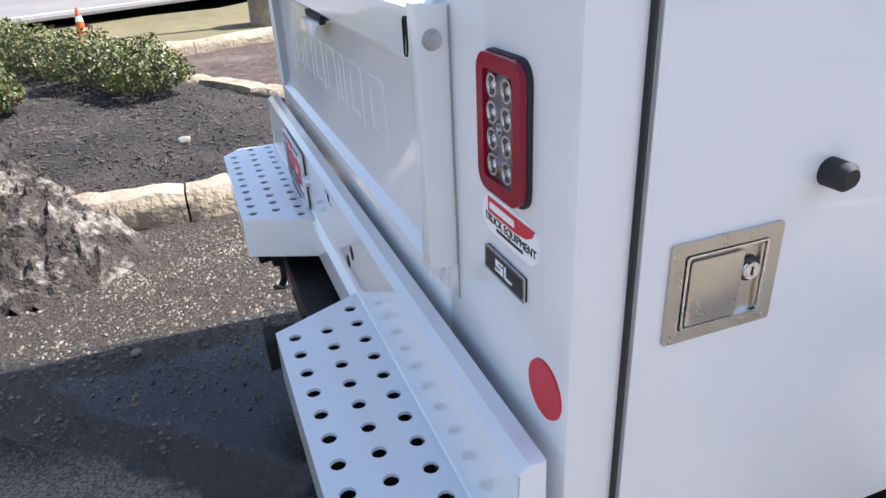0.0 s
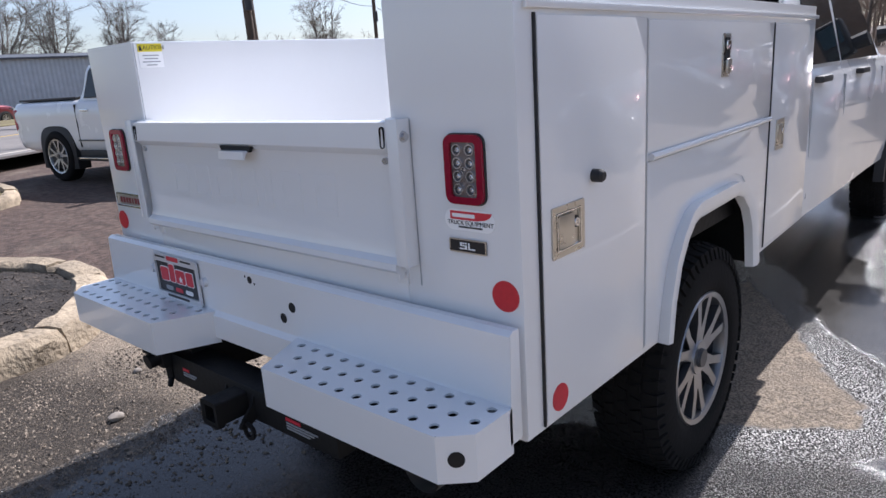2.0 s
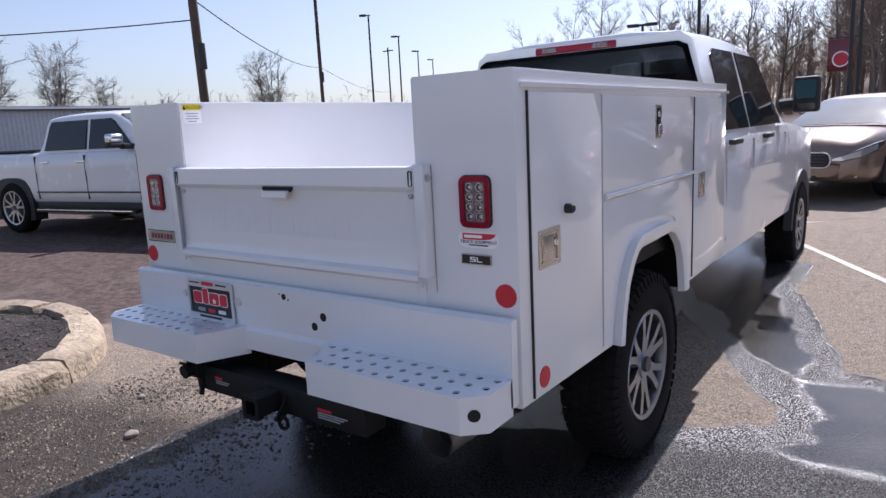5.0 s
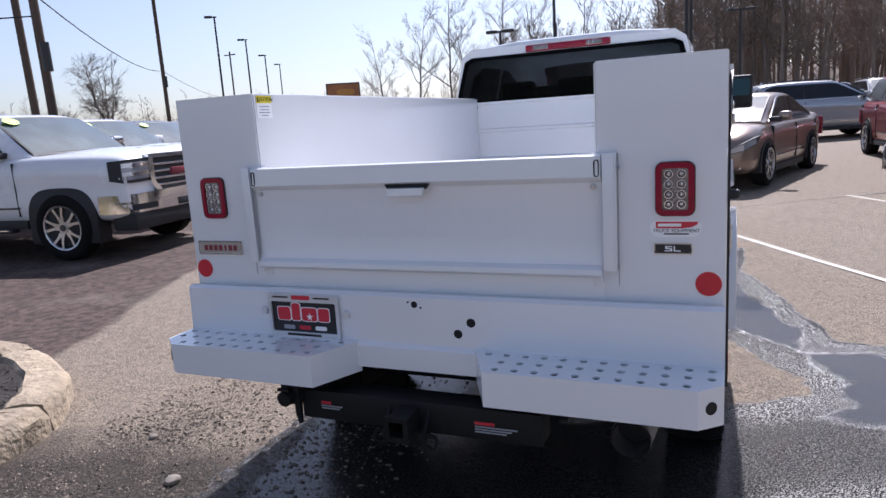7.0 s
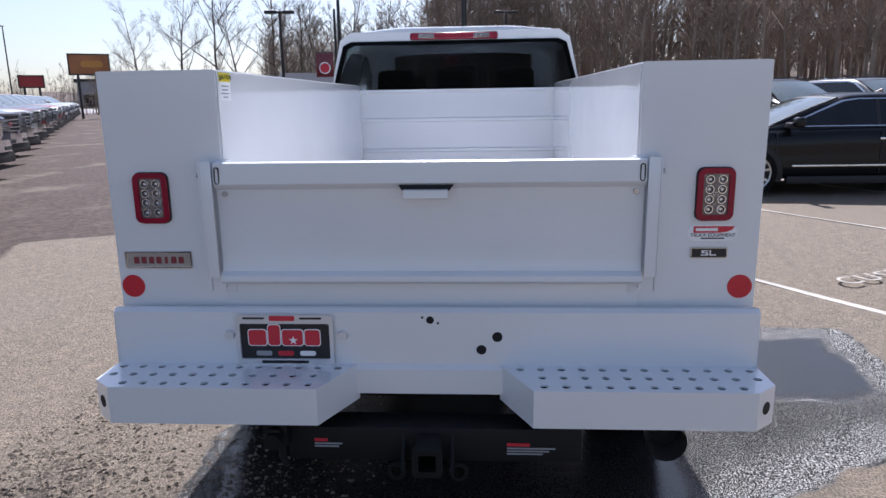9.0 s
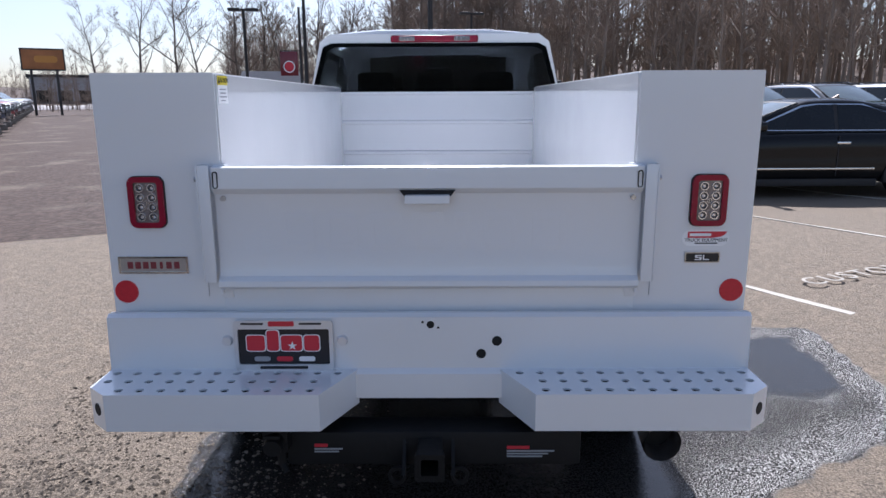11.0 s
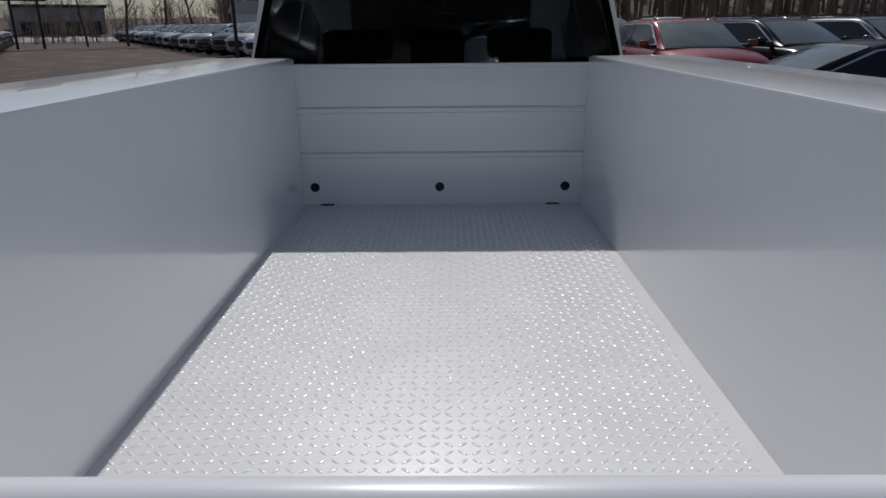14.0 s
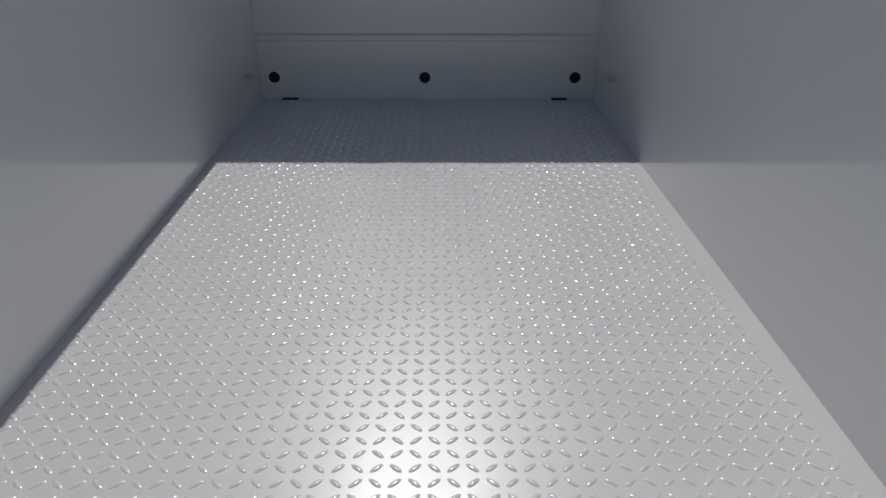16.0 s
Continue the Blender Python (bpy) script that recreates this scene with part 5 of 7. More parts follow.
def vehicle(kind, paint, label, m, group="", tag=False):
    """A car, front towards +y, its middle at the origin: 'pickup', 'suv' or 'saloon'."""
    spec = {
        "pickup": dict(L=5.85, w=1.0, hood=1.24, belt=1.27, roof=1.835, axles=(1.98, -1.67), r=0.41, shield=(1.52, 0.80), back=(-0.80, -1.02), deck=1.27, zb=0.46),
        "suv": dict(L=4.65, w=0.93, hood=1.07, belt=1.12, roof=1.65, axles=(1.42, -1.38), r=0.365, shield=(1.20, 0.28), back=(-1.72, -2.16), deck=1.10, zb=0.30),
        "saloon": dict(L=5.0, w=0.93, hood=0.93, belt=0.975, roof=1.455, axles=(1.50, -1.40), r=0.345, shield=(1.26, 0.22), back=(-0.85, -1.95), deck=1.05, zb=0.24),
    }[kind]
    L, w, h, belt, top, zb = spec["L"], spec["w"], spec["hood"], spec["belt"], spec["roof"], spec["zb"]
    F, R, r, truck = L / 2, -L / 2, spec["r"], kind == "pickup"
    car = thing(kind, label, "pickup truck" if truck else "car", m, group)
    def sec(y, ww, zt, b=zb, crown=0.03):
        """Half section: sill, flank with a crease, shoulder and crowned top."""
        return (y, [(ww - 0.14, b), (ww - 0.03, b + 0.05), (ww + 0.002, b + 0.24), (ww - 0.012, zt - 0.36), (ww + 0.004, zt - 0.22), (ww - 0.018, zt - 0.09), (ww - 0.07, zt - 0.01), (ww - 0.22, zt + crown * 0.4), (ww * 0.3, zt + crown)])
    sy0, sy1 = spec["shield"]
    by0, by1 = spec["back"]
    deck = spec["deck"]
    if truck:
        st = [sec(R, w * 0.94, deck - 0.05, zb + 0.12), sec(R + 0.06, w * 0.98, deck, zb + 0.04), sec(R + 0.5, w, deck), sec(by1, w, deck), sec(0, w, belt), sec(sy0, w, belt), sec(F - 0.9, w, h + 0.02, crown=0.07), sec(F - 0.30, w, h, crown=0.07), sec(F - 0.07, w * 0.99, h - 0.025, zb + 0.04, 0.05), sec(F - 0.01, w * 0.965, h - 0.07, zb + 0.08, 0.03)]
    else:
        st = [sec(R, w * 0.74, deck - 0.20, zb + 0.20), sec(R + 0.12, w * 0.90, deck - 0.04, zb + 0.06), sec(R + 0.6, w, deck), sec(by1 + 0.3, w, belt + 0.01), sec(0, w, belt), sec(sy0, w, belt - 0.03, crown=0.05), sec(F - 0.80, w, h, crown=0.07), sec(F - 0.38, w * 0.965, h - 0.07, crown=0.07), sec(F - 0.13, w * 0.87, h - 0.16, zb + 0.04, 0.06), sec(F, w * 0.66, h - 0.29, zb + 0.10, 0.04)]
    body = part("body", soft_hull(st), paint, car)
    if truck:
        bm = B()
        box(bm, -w + 0.12, w - 0.12, R + 0.10, by1 - 0.10, deck + 0.015, deck + 0.050, 0.01)
        part("bed_cover", bm, BLACK, body)
    # cabin
    wb, wr = w - (0.085 if truck else 0.10), w - (0.22 if truck else 0.27)
    def cab(y, z, wb_=wb, wr_=wr):
        return (y, [(wb_, belt - 0.05), (wb_ - 0.02, belt + (z - belt) * 0.12), ((wb_ + wr_) / 2, belt + (z - belt) * 0.52), (wr_ + 0.02, belt + (z - belt) * 0.90), (wr_ - 0.06, belt + (z - belt) * 0.985), (wr_ * 0.5, z + 0.015)])
    ym = (sy1 + by0) / 2
    arc = 0.0 if truck else 0.10
    cs = [cab(by1, belt + 0.02), cab(by1 * 0.5 + by0 * 0.5, belt + (top - belt) * (0.52 + arc)), cab(by0, top - 0.045), cab((by0 + ym) / 2, top - 0.008), cab(ym, top), cab(sy1 - 0.15, top - 0.014), cab(sy1 + 0.02, top - 0.05), cab(sy0 + 0.03, belt + 0.01)]
    cabin = part("cabin", soft_hull(cs, 4), paint, car)
    z0, z1 = belt + 0.035, top - 0.075
    def slope(z, ya, yb, za=belt + 0.01, zb_=top - 0.05):
        return ya + (yb - ya) * (z - za) / (zb_ - za)
    def screen(name, ya, yb, front, grow, lift, mat, bulge=0.0):
        """A bowed pane between the pillars."""
        bm, rings = B(), []
        for k in range(9):
            u = -1 + k / 4
            bow = 0.055 * (1 - u * u)
            ring = []
            rows = [0, 0.25, 0.5, 0.75, 1.0]
            for q in rows:
                z, half = z0 - grow + (z1 - z0 + 2 * grow) * q, wb - 0.10 + grow + (wr - wb + 0.04) * q
                y = slope(z, ya, yb) + front * (lift + bow + bulge * math.sin(math.pi * q))
                ring.append((u * half, y, z + 0.3 * (lift + bow) + bulge * math.sin(math.pi * q)))
            for z, half in ((z1 + grow, wr - 0.06 + grow), (z0 - grow, wb - 0.10 + grow)):
                ring.append((u * half, slope(z, ya, yb) - front * 0.02, z - 0.01))
            rings.append(ring)
        loft(bm, rings)
        return part(name, bm, mat, cabin)
    screen("windscreen_seal", sy0 + 0.03, sy1 + 0.02, 1, 0.018, 0.006, BLACK, 0.012)
    screen("windscreen", sy0 + 0.03, sy1 + 0.02, 1, 0.0, 0.014, SHIELD_GLASS, 0.012)
    screen("rear_window", by1, by0, -1, 0.0, 0.012, CAR_GLASS, 0.0 if truck else 0.045)
    mid = 0.20 if truck else ym + 0.05
    zt = top - (0.125 if truck else 0.085)
    gap = 0.045 if truck else 0.030
    fa, fb = slope(z0, sy0, sy1) - (0.30 if truck else 0.16), slope(zt, sy0, sy1) - (0.16 if truck else 0.09)
    ra, rb = slope(z0, by1, by0) + (0.20 if truck else 0.16), slope(zt, by1, by0) + (0.12 if truck else 0.16)
    for s in (-1, 1):
        def side(y, z, o=0.014):
            t = (z - belt) / (top - belt)
            return (s * (wb - (wb - wr) * t + o), y, z)
        def pane(name, q, o, mat):
            bm = B()
            outer, inner_ = [bm.verts.new(side(a, b, o)) for a, b in q], [bm.verts.new(side(a, b, o - 0.014)) for a, b in q]
            bm.faces.new(outer), bm.faces.new(inner_[::-1])
            for i in range(len(q)):
                j = (i + 1) % len(q)
                bm.faces.new((outer[i], inner_[i], inner_[j], outer[j]))
            part(name, bm, mat, cabin)
        e = 0.05
        if not truck:
            pane("window_trim", ((fa + 0.06, z0 - 0.016), (fb + 0.03, zt - 0.01), (fb - 0.22, zt + 0.016), (rb + 0.10, zt + 0.012), (rb - 0.12, zt - 0.07), (ra - 0.05, z0 + 0.02), (ra + 0.04, z0 - 0.016)), 0.010, CHROME)
            pane("door_pillar", ((mid + gap + 0.01, z0 - 0.002), (mid + gap + 0.01, zt + 0.002), (mid - gap - 0.01, zt + 0.002), (mid - gap - 0.01, z0 - 0.002)), 0.0125, BLACK)
        else:
            pane("window_seal", ((fa + 0.025, z0 - 0.012), (fb + 0.02, zt - 0.03), (fb - 0.06, zt + 0.012), (mid + gap - 0.012, zt + 0.012), (mid + gap - 0.012, z0 - 0.012)), 0.012, BLACK)
            pane("window_seal", ((mid - gap + 0.012, z0 - 0.012), (mid - gap + 0.012, zt + 0.012), (rb + 0.02, zt + 0.012), (rb - 0.02, zt - 0.04), (ra - 0.02, z0 - 0.012)), 0.012, BLACK)
        pane("side_window", ((fa, z0), (fb, zt - 0.03), (fb - (0.08 if truck else 0.22), zt), (mid + gap, zt), (mid + gap, z0)), 0.016, CAR_GLASS)
        pane("side_window", ((mid - gap, z0), (mid - gap, zt), (rb + (0.03 if truck else 0.12), zt - 0.004), (rb - (0.0 if truck else 0.08), zt - 0.06), (ra, z0 + (0.0 if truck else 0.02)), (ra + 0.05, z0)), 0.016, CAR_GLASS)
        for y in (mid - 0.16, ra - 0.02):
            part("door_handle", box(B(), *sorted((s * (w - 0.02), s * (w + 0.026))), y, y + 0.2, belt - 0.17, belt - 0.135, 0.010), CHROME, body)
        for y in (fa + 0.16, mid, by1 + 0.02 if truck else ra + 0.05):
            part("door_seam", box(B(), *sorted((s * (w - 0.05), s * (w + 0.0035))), y - 0.004, y + 0.004, zb + 0.10, belt - 0.06), TRIM, body)
        part("side_moulding", box(B(), *sorted((s * (w - 0.03), s * (w + 0.008))), spec["axles"][1] + r + 0.22, spec["axles"][0] - r - 0.20, zb + 0.19, zb + 0.215, 0.004), RIM_DARK if truck else CHROME, body)
        bm = B()
        box(bm, *sorted((s * (w + 0.02), s * (w + (0.25 if truck else 0.20)))), fa - 0.14, fa - 0.01, belt + (0.09 if truck else 0.02), belt + (0.22 if truck else 0.16), 0.045, 3)
        part("door_mirror", bm, CHROME if truck else paint, body)
        bm = B()
        if truck:
            box(bm, *sorted((s * (w + 0.015), s * (w + 0.245))), fa - 0.135, fa - 0.005, belt + 0.03, belt + 0.10, 0.03, 2)
        box(bm, *sorted((s * (w - 0.12), s * (w + 0.07))), fa - 0.08, fa + 0.02, belt + 0.0, belt + 0.08, 0.02)
        part("mirror_base", bm, BLACK, body)
        part("sill", box(B(), *sorted((s * (w - 0.12), s * (w - 0.02))), spec["axles"][1] + r + 0.15, spec["axles"][0] - r - 0.15, zb - 0.06, zb + 0.05, 0.02), BLACK, body)
        if truck:
            part("running_board", box(B(), *sorted((s * (w - 0.06), s * (w + 0.06))), -1.05, 1.25, 0.36, 0.415, 0.02), BLACK, car)
            part("board_trim", box(B(), *sorted((s * (w + 0.055), s * (w + 0.066))), -1.0, 1.2, 0.385, 0.405, 0.003), CHROME, car)
        # lamps that wrap round the corners
        if truck:
            path, lo, hi = [(s * w * 0.585, F + 0.020), (s * w * 0.90, F + 0.012), (s * w * 0.985, F - 0.035), (s * (w + 0.006), F - 0.20)], [h - 0.33, h - 0.335, h - 0.33, h - 0.30], [h - 0.055, h - 0.06, h - 0.065, h - 0.075]
        else:
            path, lo, hi = [(s * w * 0.56, F + 0.012), (s * w * 0.70, F + 0.004), (s * w * 0.885, F - 0.11), (s * w * 0.985, F - 0.38), (s * w * 1.003, F - 0.56)], [h - 0.38, h - 0.375, h - 0.33, h - 0.245, h - 0.17], [h - 0.325, h - 0.29, h - 0.215, h - 0.145, h - 0.125]
        lamp = part("headlight", wrap_strip(path, lo, hi, 0.10), TRIM, car)
        g = 0.035 if truck else 0.012
        part("lamp_lens", wrap_strip(path[:-1], [v + g for v in lo[:-1]], [v - g for v in hi[:-1]], 0.04, 0.008), HEAD_GLASS, lamp)
        if truck:
            for zz in (h - 0.13, h - 0.23):
                part("lamp_bar", wrap_strip(path[:3], [zz - 0.022] * 3, [zz + 0.022] * 3, 0.02, 0.016), CHROME, lamp)
        part("tail_light", box(B(), *sorted((s * (w * (0.80 if truck else 0.62)), s * (w * 0.975))), R + (0.0 if truck else 0.03), R + 0.16, deck - 0.44, deck - 0.10, 0.02), RED_LENS, car)
        for ay in spec["axles"]:
            ra_ = r + (0.090 if truck else 0.070)
            pw = 0.62 if truck else 0.9
            pts = []
            for k in range(25):
                a = math.pi * (k / 24 * 1.12 - 0.06)
                c, d = math.cos(a), math.sin(a)
                pts.append((ay + ra_ * math.copysign(abs(c) ** pw, c), r - 0.02 + ra_ * math.copysign(abs(d) ** pw, d)))
            part("wheel_arch", prism(B(), pts, "x", *sorted((s * (w - 0.20), s * (w + 0.007))), 0.003), BLACK, body)
            wheel(car, s * (w + 0.044), ay, r, r, 0.25, s, r * (0.66 if truck else 0.70))
        if kind == "suv":
            rail = [(s * (wr - 0.06), by0 + (sy1 - by0) * q, top + (0.0 if q in (0.04, 0.96) else 0.045)) for q in (0.04, 0.12, 0.5, 0.88, 0.96)]
            part("roof_rail", sweep(B(), rail, [(-0.014, -0.012), (0.014, -0.012), (0.014, 0.012), (-0.014, 0.012)]), RIM_DARK, cabin)
    if not truck or tag:
        part("roof_fin", prism(B(), [(by0 + 0.10, top - 0.03), (by0 + 0.30, top - 0.02), (by0 + 0.14, top + 0.065)], "x", -0.022, 0.022, 0.006), BLACK if truck else paint, cabin)
    if truck:
        gz0, gz1, gw = h - 0.50, h - 0.03, w * 0.56
        out = [(-gw, gz1), (gw, gz1), (gw * 0.99, gz0 + 0.14), (gw * 0.74, gz0), (-gw * 0.74, gz0), (-gw * 0.99, gz0 + 0.14)]
        mid_z = (gz0 + gz1) / 2
        g = part("grille", prism(B(), out, "y", F - 0.14, F + 0.012), BLACK, car)
        part("grille_frame", frame_prism(B(), [(a * 1.04, mid_z + (b - mid_z) * 1.08) for a, b in out], [(a * 0.90, mid_z + (b - mid_z) * 0.86) for a, b in out], "y", F - 0.08, F + 0.045), CHROME, g)
        for i in range(4):
            part("grille_bar", box(B(), -gw * 0.92, gw * 0.92, F, F + 0.034, gz0 + 0.085 + 0.085 * i, gz0 + 0.112 + 0.085 * i, 0.006), CHROME, g)
        part("emblem_bar", box(B(), -0.17, 0.17, F + 0.01, F + 0.055, mid_z - 0.03, mid_z + 0.06, 0.01), MARK_RED, g)
        half = [(0.0, F + 0.085), (w * 0.45, F + 0.075), (w * 0.80, F + 0.04), (w * 0.96, F - 0.03), (w * 1.004, F - 0.16), (w * 1.006, F - 0.40)]
        path = [(-a, b) for a, b in reversed(half[1:])] + half
        n = len(path)
        up_ = [zb + 0.33 - 0.02 * abs(a) for a, b in path]
        bump = part("front_bumper", wrap_strip(path, [zb + 0.09] * n, up_, 0.10), CHROME, car)
        part("bumper_roll", wrap_strip(path[1:-1], [zb + 0.20] * (n - 2), [zb + 0.225] * (n - 2), 0.03, 0.012), CHROME, bump)
        for s in (-1, 1):
            part("fog_lamp", wrap_strip([(s * w * 0.55, F + 0.068), (s * w * 0.78, F + 0.046), (s * w * 0.90, F + 0.0)], [zb + 0.12] * 3, [zb + 0.19] * 3, 0.03, 0.006), TRIM, bump)
        part("plate_blank", box(B(), -0.16, 0.16, F + 0.07, F + 0.094, zb + 0.10, zb + 0.19, 0.006), TRIM, bump)
        part("air_dam", box(B(), -w * 0.93, w * 0.93, F - 0.30, F + 0.04, zb - 0.12, zb + 0.095, 0.03), BLACK, car)
        part("hood_scoop", box(B(), -0.34, 0.34, F - 0.34, F - 0.26, h + 0.055, h + 0.068, 0.005), BLACK, body)
    else:
        zc = h - 0.36 if kind == "saloon" else h - 0.40
        gh = 0.20 if kind == "saloon" else 0.28
        g = part("grille", prism(B(), rounded(0, zc, 0.98, gh, 0.09), "y", F - 0.20, F + 0.008, 0.01), BLACK, car)
        for i in range(4):
            part("grille_bar", box(B(), -0.42, 0.42, F - 0.01, F + 0.018, zc - gh * 0.36 + gh * 0.22 * i, zc - gh * 0.36 + 0.008 + gh * 0.22 * i, 0.003), RIM_DARK, g)
        part("grille_rim", frame_prism(B(), rounded(0, zc, 0.995, gh + 0.016, 0.098), rounded(0, zc, 0.972, gh - 0.006, 0.086), "y", F - 0.10, F + 0.014), SILVER_TRIM, g)
        bm = B()
        loft(bm, [[(x, F + 0.01 - 0.22 * (x / w) ** 2 + o, z) for o, z in ((-0.1, zb + 0.06), (0.0, zb + 0.07), (0.0, zb + 0.16), (-0.1, zb + 0.18))] for x in [w * 0.80 * (k / 5 - 1) for k in range(11)]])
        part("lower_intake", bm, BLACK, car)
        bm = B()
        loft(bm, [[(x, F + 0.025 - 0.22 * (x / w) ** 2 + o, z) for o, z in ((-0.03, zb + 0.095), (0.0, zb + 0.095), (0.0, zb + 0.115), (-0.03, zb + 0.115))] for x in [w * 0.84 * (k / 5 - 1) for k in range(11)]])
        part("bumper_trim", bm, CHROME, car)
    if tag:
        ya, yb = sy0 + 0.03, sy1 + 0.02
        bm = B()
        def oval(k):
            a = 2 * math.pi * k / 18
            return wr - 0.22 + 0.115 * math.cos(a), z1 - 0.055 + 0.045 * math.sin(a)
        quad_panel(bm, [(x, slope(z, ya, yb) + 0.060, z + 0.030) for x, z in map(oval, range(18))], 0.002)
        part("price_sticker", bm, LIME, cabin)
    return car


def repaint(car, paint):
    for o in car.children_recursive:
        if o.name.split(".")[0] in ("body", "cabin", "door_mirror"):
            o.material_slots[0].link = "OBJECT"
            o.material_slots[0].material = paint
    return car


def car_paint(name, c, metal=0.3):
    return material(name, c, 0.3, metal, vary=0.03, scale=3, coat=0.6)


SILVER = car_paint("silver_paint", (0.45, 0.46, 0.47), 0.6)
BRONZE = car_paint("bronze_paint", (0.25, 0.185, 0.145), 0.5)
DARK = material("black_paint", (0.007, 0.007, 0.008), 0.25, coat=0.15, spec=0.25)
GREY = car_paint("grey_paint", (0.10, 0.105, 0.115), 0.5)
BLUE = car_paint("blue_grey_paint", (0.07, 0.09, 0.14), 0.5)
RED = car_paint("red_paint", (0.26, 0.02, 0.022), 0.3)
MAROON = car_paint("maroon_paint", (0.15, 0.012, 0.02), 0.4)


def place(x, y, heading):
    """Heading in degrees from +x, anticlockwise."""
    return pose(x, y, gz(x, y), 0, 0, heading - 90)


PICK = vehicle("pickup", CAR_WHITE, "white crew-cab pickup with chrome bumper and grille, parked on asphalt", place(-8.52, 4.25, 8.5), "pickups in a row", tag=True)
rnd = random.Random(11)
row = [(CAR_WHITE, "white"), (BLUE, "blue-grey"), (GREY, "dark grey"), (SILVER, "silver"), (MAROON, "dark red"), (BLUE, "blue-grey"), (GREY, "dark grey"), (RED, "red"), (MAROON, "dark red"), (CAR_WHITE, "white"), (GREY, "dark grey"), (CAR_WHITE, "white"), (SILVER, "silver"), (CAR_WHITE, "white"), (SILVER, "silver"), (GREY, "dark grey"), (CAR_WHITE, "white")]
for k, (p, word) in enumerate(row):
    x, y = -8.87 - 1.58 * (k + 1), 4.19 + 2.78 * (k + 1)
    c = copy_thing(PICK, place(x, y, 8 + rnd.uniform(-2, 2)))
    c["label"] = f"{word} crew-cab pickup with chrome bumper, parked in a row"
    repaint(c, p)

SALOON = vehicle("saloon", BRONZE, "bronze four-door saloon with a dark oval grille, parked", place(1.10, 11.35, 252.8), "parked cars")
SUV = vehicle("suv", SILVER, "silver compact SUV parked among other cars", place(3.3, 21.0, 18), "parked cars")


def more(base, p, word, x, y, h):
    c = repaint(copy_thing(base, place(x, y, h)), p)
    c["label"] = f"{word} {'saloon' if base is SALOON else 'compact SUV'} parked among other cars"


more(SALOON, DARK, "glossy black", 5.55, 8.9, 181)
more(SUV, RED, "red", 4.70, 13.7, 273)
more(SUV, DARK, "black", 7.05, 14.75, 285)
more(SUV, GREY, "dark grey", 9.75, 15.7, 284)
more(SUV, CAR_WHITE, "white", 12.4, 16.5, 283)
more(SUV, MAROON, "dark red", 9.6, 24.5, 278)
for b, p, word, x, y, h in (
        (SUV, SILVER, "silver", 6.2, 27.5, 276), (SUV, CAR_WHITE, "white", 9.5, 30.0, 276), (SUV, DARK, "black", 13.5, 22.5, 278), (SUV, GREY, "dark grey", 16.5, 24.0, 278),
        (SALOON, CAR_WHITE, "white", 19.5, 26.0, 278), (SUV, BLUE, "blue-grey", 22.5, 27.5, 278), (SUV, SILVER, "silver", 13.0, 31.5, 276), (SUV, BRONZE, "bronze", 16.3, 33.0, 276),
        (SUV, CAR_WHITE, "white", 19.6, 35.0, 276), (SALOON, SILVER, "silver", 23.0, 36.5, 276), (SUV, GREY, "dark grey", 26.0, 30.0, 278), (SUV, CAR_WHITE, "white", 29.5, 32.0, 278),
        (SALOON, GREY, "dark grey", 1.5, 36.0, 220), (SUV, CAR_WHITE, "white", 4.8, 38.0, 220), (SUV, DARK, "black", 8.1, 40.0, 220), (SALOON, SILVER, "silver", 11.5, 42.0, 220)):
    more(b, p, word, x, y, h)
# the far side of the aisle, parked at a slant
for k in range(19):
    b, p, word = ((SUV, CAR_WHITE, "white"), (SUV, SILVER, "silver"), (SUV, GREY, "dark grey"), (SALOON, DARK, "black"), (SUV, SILVER, "silver"), (SUV, CAR_WHITE, "white"), (SUV, BLUE, "blue-grey"))[k % 7]
    y = 29.0 + 2.72 * k
    more(b, p, word, -11.2 - 0.588 * (y - 34.2) + 1.25, y + 1.93, 238)
more(SUV, MAROON, "dark red", -38.0, 9.0, 118)


